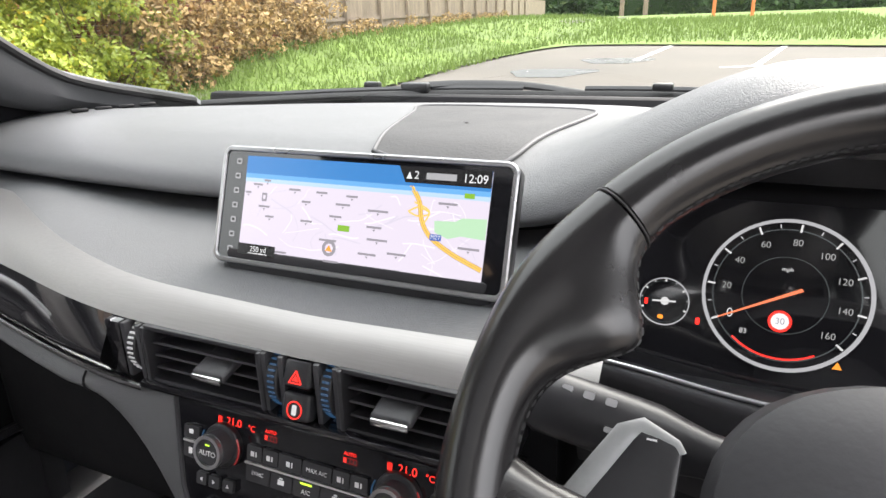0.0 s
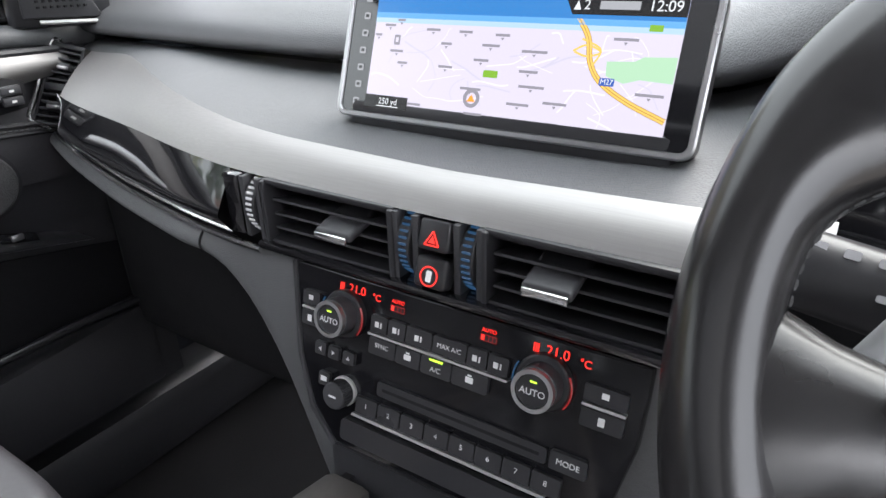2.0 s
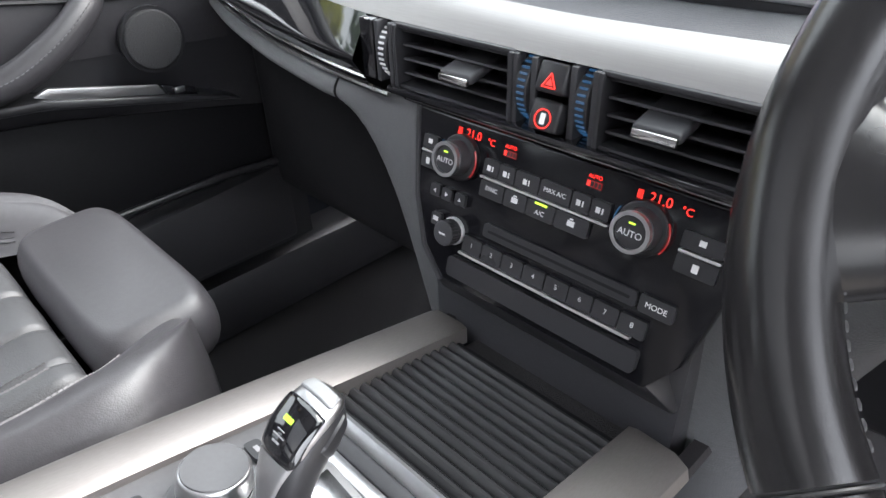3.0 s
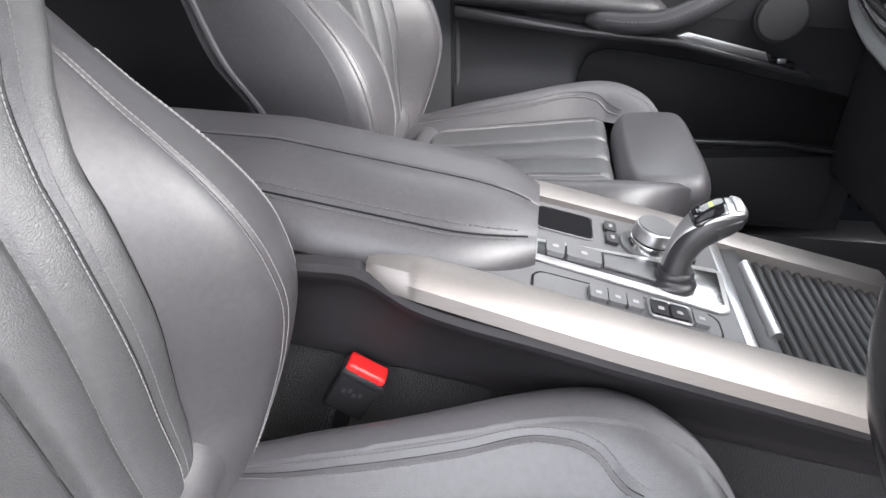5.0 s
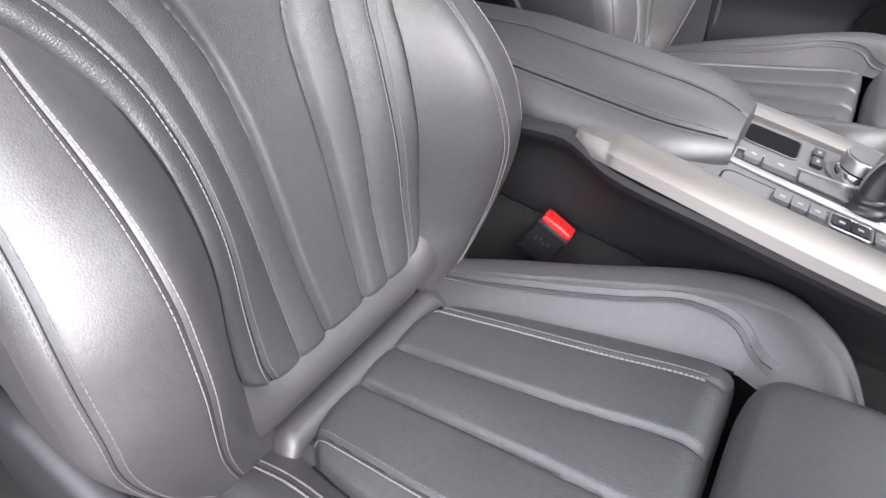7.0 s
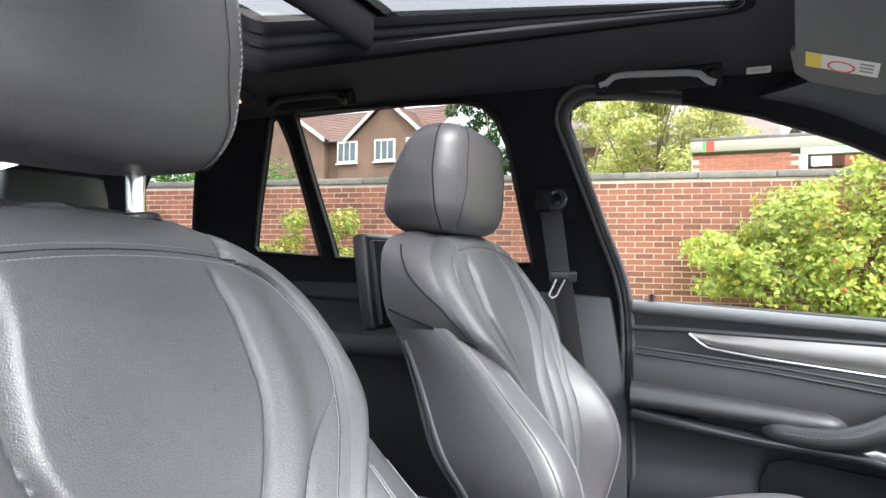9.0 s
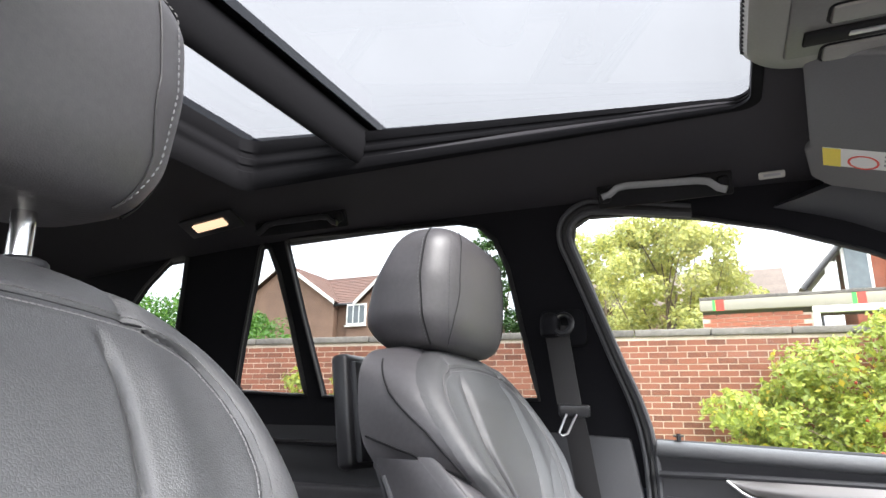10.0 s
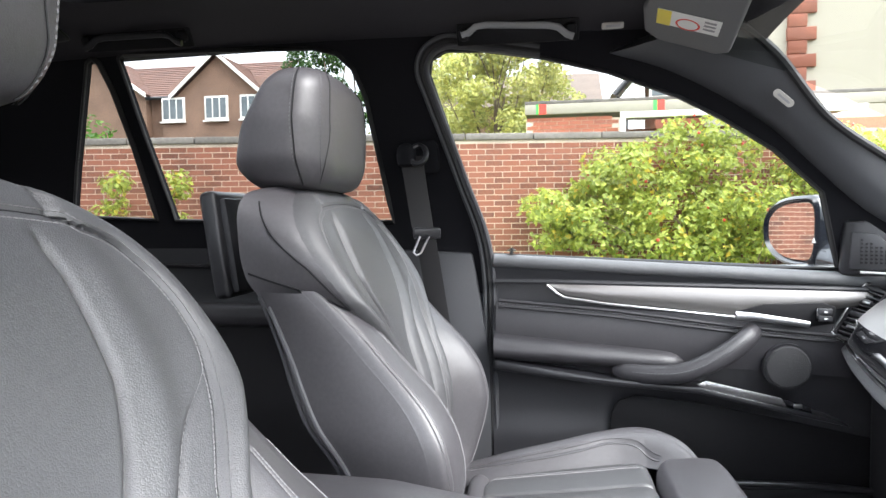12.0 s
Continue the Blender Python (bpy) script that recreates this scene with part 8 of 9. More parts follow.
for x in (-0.112, -0.188):
    part("switch", rbox((x, -0.350, 1.567), (0.030, 0.078, 0.008), 0.005, 2), M_OVERHEAD, over)
    part("switch_gap", tube([Vector((x + a, -0.350 + b, 1.5675)) for a, b in rr(0.034, 0.082, 0.008)], 0.0016, 6, True), M_DEEP, over)
part("slot", rbox((-0.150, -0.352, 1.5665), (0.026, 0.118, 0.006), 0.002), M_DEEP, over)
part("lens", rbox((-0.150, -0.352, 1.5655), (0.012, 0.036, 0.005), 0.003), M_SILVER, over)
for j in range(22):
    part("grille_slot", rbox((-0.185 + 0.0085 * j, -0.464, 1.590), (0.0035, 0.012, 0.013), 0.001, 1), M_DEEP, over)
lamp = thing("courtesy_lamp", (-0.45, -1.46, 1.56), "lit warm courtesy lamp on the rear roof edge", "lamp")
part("bezel", rbox((-0.425, -1.488, 1.566), (0.055, 0.135, 0.010), 0.004, 2, pose(0, 0, 0, 8, -22, 0)), M_SATIN, lamp)
part("lens", rbox((-0.420, -1.487, 1.560), (0.022, 0.080, 0.006), 0.003, 2, pose(0, 0, 0, 8, -22, 0)), E_LAMP, lamp, "glowing lens")
hook = thing("roof_bracket", (-0.36, -1.09, 1.61), "small steel bracket in the sunroof gap", "bracket")
part("plate", rbox((-0.352, -1.150, 1.628), (0.004, 0.016, 0.026), 0.002), M_SILVER, hook)

# ---- rear seat screen and bench ----
tv = thing("rear_seat_screen", (-0.36, -1.05, 1.05), "black rear entertainment screen on the seat back", "screen")
part("case", rbox((-0.376, -1.056, 1.182), (0.170, 0.030, 0.172), 0.010, 3, pose(0, 0, 0, 8)), M_SATIN, tv)
part("edge", rbox((-0.376, -1.036, 1.182), (0.15, 0.012, 0.15), 0.004, 2, pose(0, 0, 0, 8)), M_PLASTIC, tv)
part("bracket", rbox((-0.372, -1.00, 1.17), (0.08, 0.07, 0.06), 0.010), M_DEEP, tv)
bench = thing("rear_bench", (0, -1.85, 0.5), "dark leather rear bench seat", "car seat")
part("cushion", rbox((0, -1.62, 0.66), (1.30, 0.50, 0.16), 0.05, 4), M_LEATHER_SIDE, bench)
part("backrest", rbox((0, -1.95, 0.93), (1.30, 0.16, 0.56), 0.05, 4, pose(0, 0, 0, 14)), M_LEATHER_SIDE, bench)
for x in (-0.42, 0.42, 0.0):
    rh = part("rear_headrest", loft([superring((x, -2.03, 0), w, d, z, 28, 3) for w, d, z in ((0.09, 0.04, 1.24), (0.135, 0.055, 1.27), (0.14, 0.055, 1.36), (0.125, 0.05, 1.42), (0.08, 0.03, 1.44))]), M_LEATHER_SIDE, bench)
shelf = thing("luggage_cover", (0, -2.25, 1.1), "dark luggage compartment cover", "cover")
part("sheet", rbox((0, -2.30, 1.13), (1.3, 0.5, 0.02), 0.006), M_LINER, shelf)

# ---- wipers and scuttle ----
part("scuttle", grid(lambda u, v: Vector((-0.80 + 1.60 * u, screen_y(-0.8 + 1.6 * u) + 0.02 + 0.22 * v, 1.108 - 0.05 * v)), 30, 6), M_SATIN, car_body, "black scuttle panel")
for x0, x1 in ((-0.66, 0.02), (-0.10, 0.60)):
    w = thing("windscreen_wiper", ((x0 + x1) / 2, 0.8, 1.10), "black windscreen wiper resting at the scuttle", "wiper")
    n = 24
    pts = [Vector((x0 + (x1 - x0) * t, screen_y(x0 + (x1 - x0) * t) + 0.035, 1.133 + 0.004 * math.sin(math.pi * t))) for t in np.linspace(0, 1, n)]
    part("blade", tube(pts, 0.008, 8, flat=0.8), M_SEAL, w)
    part("spoiler", tube([p + Vector((0, 0.012, 0.010)) for p in pts[4:-4]], 0.007, 6, flat=0.6), M_SATIN, w)
    mid = pts[n // 2]
    arm_ = [mid + Vector((0, 0.01, 0.014)), mid + Vector((0.08, 0.05, 0.016)), mid + Vector((0.20, 0.10, 0.010)), mid + Vector((0.33, 0.13, -0.010))]
    part("arm", tube([Vector(p) for p in curve([tuple(p) for p in arm_], 14)], 0.010, 8, flat=0.6), M_SATIN, w)
    part("coupling", rbox(mid + Vector((0.0, 0.008, 0.012)), (0.06, 0.022, 0.020), 0.005), M_SATIN, w)
    part("clip", rbox(mid + Vector((-0.10, 0.01, 0.016)), (0.035, 0.018, 0.014), 0.004), M_SATIN, w)


# ---- outside ----
def ground_z(x, y):
    return 0.038 * max(0, y) * step(-1, 3, y) + 0.25 * step(-5.2, -7.5, x) * step(8, 4, y) + 0.62 * step(-6.2, -9.6, x) * step(6, 11, y) * step(60, 30, y)


gx = [-400, -120, -60, -35, -25, -18, -14, -11, -9, -7.5, -6, -5.2, -4, -2, 0, 2, 4, 8, 14, 25, 60, 150, 400]
gy = [-400, -120, -50, -25, -14, -8, -4, -1, 1, 3, 6, 9, 12, 16, 19, 24, 30, 45, 60, 80, 140, 400]
bm = bmesh.new()
vs = [[bm.verts.new((x, y, ground_z(x, min(y, 60)))) for y in gy] for x in gx]
for i in range(len(gx) - 1):
    for j in range(len(gy) - 1):
        bm.faces.new((vs[i][j], vs[i + 1][j], vs[i + 1][j + 1], vs[i][j + 1]))
ground = part("ground", bm, M_ASPHALT)
tagged(ground, "pale worn asphalt of an empty car park", "ground", kind="structure")


def sheet(name, poly, lift, mat, label, kind, sub=14):
    """A flat sheet laid on the ground."""
    bm = bmesh.new()
    e = [bm.verts.new((x, y, 0)) for x, y in poly]
    bmesh.ops.triangle_fill(bm, use_beauty=True, edges=[bm.edges.new((e[i], e[(i + 1) % len(e)])) for i in range(len(e))])
    y0, y1 = min(p[1] for p in poly), max(p[1] for p in poly)
    for y in [q for q in gy if y0 < q < y1]:
        bmesh.ops.bisect_plane(bm, geom=bm.verts[:] + bm.edges[:] + bm.faces[:], plane_co=(0, y, 0), plane_no=(0, 1, 0))
    for x in [q for q in gx if -60 < q < 60]:
        bmesh.ops.bisect_plane(bm, geom=bm.verts[:] + bm.edges[:] + bm.faces[:], plane_co=(x, 0, 0), plane_no=(1, 0, 0))
    for v in bm.verts:
        v.co.z = ground_z(v.co.x, min(v.co.y, 60)) + lift
    ob = part(name, bm, mat, None, smooth=False)
    return tagged(ob, label, "ground" if kind == "structure" else "road marking", kind=kind)


edge = [(p[0], p[1]) for p in curve([(-5.6, -3), (-5.3, 6), (-5.35, 10.3), (-5.5, 14), (-5.0, 19.0), (-3.4, 20.2), (2.1, 18.6), (9, 17.6), (60, 14)], 40)]
sheet("lawn", edge + [(60, 110), (-60, 110), (-60, -3)], 0.05, M_GRASS, "rough green grass beside the car park", "structure")
for a, b, w in (((-1.86, 14.9), (-1.55, 20.1), 0.14), ((0.57, 13.46), (1.35, 19.2), 0.14), ((-0.05, 13.25), (1.05, 13.6), 0.12), ((3.2, 13.0), (4.0, 18.6), 0.14)):
    d = (Vector(b) - Vector(a)).normalized()
    n = Vector((-d.y, d.x)) * w / 2
    sheet("parking_line", [tuple(Vector(a) + n), tuple(Vector(b) + n), tuple(Vector(b) - n), tuple(Vector(a) - n)], 0.008, M_ROADPAINT, "worn white parking bay line", "stuff")
for cx, cy, rx, ry in ((-2.3, 14.9, 0.75, 0.9), (-3.1, 12.2, 0.8, 1.0)):
    pts = [(cx + rx * math.cos(a) * (1 + 0.25 * math.sin(3 * a)), cy + ry * math.sin(a) * (1 + 0.2 * math.cos(2 * a))) for a in np.linspace(0, 2 * math.pi, 25)[:-1]]
    tagged(sheet("wet_patch", pts, 0.006, M_WETPATCH, "dark wet patch on the asphalt", "structure"), kind="structure")


def leaves(name, centres, count, size, seed, material, parent, label=""):
    """A crown of small folded leaves round clump centres (x, y, z, radius, flatness)."""
    rs = np.random.RandomState(seed)
    w = np.array([c[3] ** 2 for c in centres])
    pick = rs.choice(len(centres), count, p=w / w.sum())
    c = np.array([q[:3] for q in centres])[pick]
    r = np.array([q[3] for q in centres])[pick][:, None]
    d = rs.normal(size=(count, 3))
    d /= np.linalg.norm(d, axis=1)[:, None]
    rad = rs.uniform(0.35, 1.08, (count, 1)) ** 0.6
    pos = c + d * r * rad * np.array([1, 1, 0.8])
    n = d + rs.normal(scale=0.7, size=(count, 3)) + np.array([0, 0, 0.5])
    n /= np.linalg.norm(n, axis=1)[:, None]
    t = np.cross(n, rs.normal(size=(count, 3)))
    t /= np.linalg.norm(t, axis=1)[:, None]
    b = np.cross(n, t)
    s = size * rs.uniform(0.55, 1.35, (count, 1))
    tip, root = pos + t * s, pos - t * s * 0.8
    l, rr_ = pos + b * s * 0.55 + n * s * 0.18, pos - b * s * 0.55 + n * s * 0.18
    verts = np.stack([root, rr_, tip, l], 1).reshape(-1, 3)
    k = np.arange(count)[:, None] * 4
    faces = np.concatenate([k + [0, 1, 2], k + [0, 2, 3]], 1).reshape(-1, 3)
    me = bpy.data.meshes.new(name)
    me.from_pydata(verts.tolist(), [], faces.tolist())
    ob = part_data(name, me, material, parent, label, smooth=False)
    return tagged(ob, kind="stuff")


def limbs(base, tips, r, seed, parent, name="stem"):
    rs = random.Random(seed)
    for t in tips:
        a, b = Vector(base), Vector(t)
        mid = a.lerp(b, 0.5) + Vector((rs.uniform(-1, 1), rs.uniform(-1, 1), rs.uniform(0, 0.5))) * (b - a).length * 0.10
        pts = [Vector(p) for p in curve([tuple(a), tuple(a.lerp(mid, 0.5)), tuple(mid), tuple(b)], 10)]
        part(name, tube(pts, lambda q: r * (1 - 0.8 * q), 7), M_BARK, parent)


# garden wall: it runs nearly along the car
WD = Vector((-0.143, 0.990, 0)).normalized()
WN = Vector((0.990, 0.143, 0)).normalized()
W0 = Vector((-7.93, 0.2, 0))


def wall_at(s, z, out=0.0):
    """s metres along the garden wall from the rose bush."""
    return W0 + WD * s + WN * out + Vector((0, 0, z))


WTOP = 2.22
garden_wall = thing("garden_wall", wall_at(0, 0), "weathered red brick garden wall with concrete coping", "wall", kind="structure")
S0, S1 = -16.0, 12.5
part("mortar_core", prism([wall_at(S0, 0, -0.0045), wall_at(S1, 0, -0.0045), wall_at(S1, 0, -0.21), wall_at(S0, 0, -0.21)], (0, 0, WTOP)), M_MORTAR, garden_wall, smooth=False)
for k in range(32):
    s = S0 + k * (S1 - S0) / 32
    z = WTOP + 0.001
    part("coping_stone", prism([wall_at(s + 0.005, z, 0.035), wall_at(s + 0.882, z, 0.035), wall_at(s + 0.882, z, -0.25), wall_at(s + 0.005, z, -0.25)], (0, 0, 0.085), 0.012), M_COPING, garden_wall)

# neighbour's garage with its striped fascia, behind the wall
garage = thing("garage", (-12.0, 1.5, 0), "brick garage with cream fascia board and coloured stripes", "garage")
GX = -11.6
part("brick_wall", rbox((GX - 0.1, 0.05, 1.5), (0.2, 1.75, 3.06), 0.0), M_MORTAR, garage, smooth=False)
fas = part("fascia_board", rbox((GX + 0.02, 2.4, 3.215), (0.10, 6.5, 0.19), 0.01), M_RENDER, garage, "cream painted fascia board")
for y, gw, rw in ((-0.52, 0.05, 0.14), (1.62, 0.07, 0.13)):
    part("green_stripe", rbox((GX + 0.072, y - rw / 2 - gw / 2, 3.215), (0.004, gw, 0.188), 0.0), M_STRIPE_G, fas, smooth=False)
    part("red_stripe", rbox((GX + 0.072, y, 3.215), (0.004, rw, 0.188), 0.0), M_STRIPE_R, fas, smooth=False)
part("white_frame", rbox((GX + 0.02, 3.0, 3.06), (0.12, 4.2, 0.11), 0.01), M_WHITE, garage, "white door frame")
part("white_post", rbox((GX + 0.02, 0.95, 2.2), (0.12, 0.10, 1.6), 0.01), M_WHITE, garage)
beam = part("inner_beam", rbox((GX - 0.6, 3.0, 2.72), (0.10, 3.9, 0.12), 0.01), M_RENDER, garage)
part("orange_stripe", rbox((GX - 0.545, 1.75, 2.72), (0.004, 0.12, 0.118), 0.0), M_STRIPE_R, beam, smooth=False)
part("back_wall", rbox((GX - 2.4, 3.0, 1.6), (0.2, 4.6, 3.0), 0.0), M_BRICK_OR, garage, smooth=False)
part("roof_slab", rbox((GX - 1.2, 2.4, 3.345), (2.5, 6.5, 0.06), 0.01), M_COPING, garage)
van = thing("parked_van", (-12.6, 3.3, 0), "dark glazed cab of a parked van", "van")
part("cab_glass", prism([(-12.2, 2.55, 2.28), (-12.2, 4.4, 2.28), (-12.2, 4.4, 2.72), (-12.2, 2.95, 2.72)], (-1.3, 0, 0), 0.03), M_PANE, van)
part("cab_body", rbox((-12.8, 3.6, 1.25), (1.6, 3.6, 2.05), 0.12, 3), M_COPING, van)
part("cab_pillar", rbox((-12.18, 3.40, 2.5), (0.04, 0.06, 0.46), 0.01), M_COPING, van)

# cream rendered house with brick corner
cream = thing("cream_house", (-15, 7, 0), "cream rendered house with red brick corner and brick wing", "house")
part("rendered_wall", rbox((-15.2, 8.9, 4.0), (0.4, 11.2, 9.0), 0.02), M_RENDER, cream, smooth=False)
part("brick_wing", rbox((-16.2, 2.75, 2.9), (1.6, 1.15, 6.2), 0.02), M_BRICK_OR, cream, smooth=False)
part("brick_plinth", rbox((-15.0, 9.5, 1.65), (0.12, 8.8, 3.4), 0.02), M_BRICK_OR, cream, smooth=False)
for k in range(22):
    z = 1.95 + k * 0.30
    part("quoin", rbox((-14.97, 5.20 + (0.07 if k % 2 else -0.02), z), (0.10, 0.62 if k % 2 else 0.40, 0.285), 0.01), M_BRICK_OR, cream)
wnd = part("window", rbox((-15.38, 2.30, 4.65), (0.06, 0.55, 1.3), 0.01), M_WHITE, cream)
part("pane", rbox((-15.34, 2.30, 4.65), (0.02, 0.42, 1.16), 0.0), M_PANE, wnd, smooth=False)
roof_c = part("roof", prism([(-15.3, 1.25, 4.05), (-15.3, 2.7, 5.75), (-15.3, 2.7, 5.95), (-15.3, 1.15, 4.15)], (-3.0, 0, 0), 0.0), M_TILE_GREY, cream, smooth=False)
part("gutter", tube([(-15.2, 1.2, 4.08), (-15.2, 2.65, 5.78)], 0.06, 10), M_SATIN, cream, "black gutter")
part("downpipe", tube([(-15.2, 1.25, 4.05), (-15.3, 1.5, 3.85), (-15.33, 1.5, 0.2)], 0.04, 10), M_SATIN, cream)
part("white_bargeboard", rbox((-15.36, 1.78, 3.4), (0.06, 0.20, 2.6), 0.01), M_WHITE, cream)

# far roof
far = thing("far_house", (-20, -1, 0), "distant house with a grey brown tiled roof", "house")
part("wall", rbox((-21.5, -1.9, 2.4), (3.0, 6.0, 4.8), 0.0), M_BRICK_HOUSE, far, smooth=False)
bm = bmesh.new()
for k in range(12):
    z0, z1 = 4.75 + 0.10 * k, 4.75 + 0.10 * (k + 1) + 0.02
    x0 = -19.9 - 0.12 * k
    q = [bm.verts.new(p) for p in ((x0, -5.2, z0), (x0, 1.37, z0), (x0 - 0.14, 1.37, z1), (x0 - 0.14, -5.2, z1))]
    bm.faces.new(q)
    q2 = [bm.verts.new(p) for p in ((x0, -5.2, z0), (x0, 1.37, z0), (x0 + 0.03, 1.37, z0 - 0.03), (x0 + 0.03, -5.2, z0 - 0.03))]
    bm.faces.new(q2)
part("roof", bm, M_TILE_GREY, far, smooth=False)

# brick house with gable
HX = -24.0
house = thing("brick_house", (-26, -16, 0), "brown brick house with tiled gable roof and white windows", "house")
part("main_wall", rbox((HX - 2.4, -17.3, 3.1), (4.0, 11.6, 6.5), 0.0), M_BRICK_HOUSE, house, smooth=False)
part("gable_wall", prism([(HX, -16.2, 0.2), (HX, -11.3, 0.2), (HX, -11.3, 5.95), (HX, -13.7, 7.92), (HX, -15.55, 6.36), (HX, -16.2, 6.36)], (-3.5, 0, 0), 0.0), M_BRICK_HOUSE, house, smooth=False)
part("gable_wall", prism([(HX, -22.9, 0.2), (HX, -16.95, 0.2), (HX, -16.95, 6.4), (HX, -19.9, 8.4), (HX, -22.9, 6.35)], (-3.5, 0, 0), 0.0), M_BRICK_HOUSE, house, smooth=False)


def tiled(name, a, b, c, d, rows, parent):
    """A pitched roof plane as overlapping courses: eaves a-b, ridge d-c."""
    bm = bmesh.new()
    a, b, c, d = map(Vector, (a, b, c, d))
    n = (b - a).cross(d - a).normalized()
    if n.z < 0:
        n = -n
    for k in range(rows):
        t0, t1 = k / rows, (k + 1.15) / rows
        p = [a.lerp(d, t0) + n * 0.035, b.lerp(c, t0) + n * 0.035, b.lerp(c, min(1, t1)) + n * 0.005, a.lerp(d, min(1, t1)) + n * 0.005]
        q = [a.lerp(d, t0), b.lerp(c, t0)]
        bm.faces.new([bm.verts.new(v) for v in p])
        bm.faces.new([bm.verts.new(v) for v in (q[0], q[1], p[1], p[0])])
    return part(name, bm, M_TILE, parent, "brown tiled roof slope", smooth=False)


for yc, zc, half, drop in ((-13.7, 8.05, 2.05, 1.75), (-19.9, 8.55, 3.10, 2.1)):
    for sg in (-1, 1):
        ye = yc + sg * half
        tiled("roof", (HX + 0.25, ye, zc - drop), (HX - 3.0, ye, zc - drop), (HX - 3.4, yc, zc), (HX + 0.25, yc, zc), 14, house)
        a, b = Vector((HX + 0.27, ye, zc - drop - 0.12)), Vector((HX + 0.27, yc, zc - 0.08))
        part("bargeboard", prism([a, b, b + Vector((0, 0, 0.18)), a + Vector((0, 0, 0.18))], (-0.05, 0, 0)), M_WHITE, house, "white bargeboard", smooth=False)
tiled("roof", (HX - 0.1, -23.0, 6.38), (HX - 0.1, -11.5, 6.38), (HX - 3.6, -11.5, 8.5), (HX - 3.6, -23.0, 8.5), 16, house)
part("gutter", tube([(HX + 0.0, -16.95, 6.32), (HX + 0.0, -15.7, 6.32)], 0.07, 8), M_SATIN, house)
for y, x in ((-15.68, HX), (-13.76, HX), (-12.2, HX)):
    w = part("window", rbox((x + 0.02, y, 5.80), (0.12, 1.02, 1.0), 0.01), M_WHITE, house, "white framed window")
    for k in (-1, 0, 1):
        part("pane", rbox((x + 0.085, y + 0.31 * k, 5.82), (0.012, 0.25, 0.80), 0.0), M_PANE, w, smooth=False)
    part("sill", rbox((x + 0.10, y, 5.28), (0.14, 1.10, 0.06), 0.01), M_WHITE, w)


# planting: rose bush before the wall
rose = thing("rose_bush", wall_at(1.6, 0, 0.6), "rose bush with yellow green leaves and red hips", "shrub")
cs = []
rs = random.Random(3)
for k in range(260):
    s = rs.uniform(-0.9, 5.4)
    top = table(s, (-0.7, 0.0, 0.6, 1.6, 2.6, 3.4, 5.4), (1.35, 1.95, 2.32, 2.38, 2.28, 2.15, 1.95))
    z = rs.uniform(0.35 if s > 0.5 else 0.8, top)
    out = rs.uniform(0.15, 1.15) * (1.0 - 0.3 * abs(z - 1.2))
    p = wall_at(s, z, out)
    cs.append((p.x, p.y, p.z, rs.uniform(0.14, 0.30)))
leaves("foliage", cs, 36000, 0.042, 11, M_LEAF_ROSE, rose, "yellow green serrated leaves")
tips = [cs[k][:3] for k in range(0, 120, 5)]
limbs(wall_at(1.8, 0, 0.4), tips, 0.022, 5, rose)
rs = random.Random(9)
bm = bmesh.new()
for k in range(70):
    c = cs[rs.randrange(len(cs))]
    m = Matrix.Translation((c[0] + rs.uniform(0, 0.28), c[1] + rs.uniform(-0.2, 0.2), c[2] + rs.uniform(-0.1, 0.25)))
    bmesh.ops.create_icosphere(bm, subdivisions=1, radius=0.020, matrix=m)
tagged(part("hips", bm, M_ROSEHIP, rose, "red rose hips"), kind="stuff")
small = thing("wall_shrub", wall_at(-5.6, 0, 0.5), "small green shrub before the brick wall", "shrub")
cs2 = []
rs = random.Random(4)
for k in range(26):
    p = wall_at(-6.0 + rs.uniform(-0.75, 0.75), rs.uniform(0.4, 1.75), rs.uniform(0.2, 0.6))
    cs2.append((p.x, p.y, p.z, rs.uniform(0.10, 0.24)))
leaves("foliage", cs2, 2200, 0.045, 12, M_LEAF_ROSE, small)
limbs(wall_at(-6.0, 0, 0.4), [c[:3] for c in cs2[::4]], 0.02, 6, small)
far_rose = thing("rose_bush", wall_at(6.0, 0, 0.6), "second rose bush with yellowing leaves by the wall", "shrub")
cs3 = []
rs = random.Random(5)
for k in range(70):
    p = wall_at(6.0 + rs.uniform(-1.5, 1.3), rs.uniform(0.5, 2.25), rs.uniform(0.2, 1.2))
    cs3.append((p.x, p.y, p.z, rs.uniform(0.18, 0.34)))
leaves("foliage", cs3, 9000, 0.050, 13, M_LEAF_ROSE, far_rose)
limbs(wall_at(6.0, 0.1, 0.6), [c[:3] for c in cs3[::5]], 0.025, 8, far_rose)


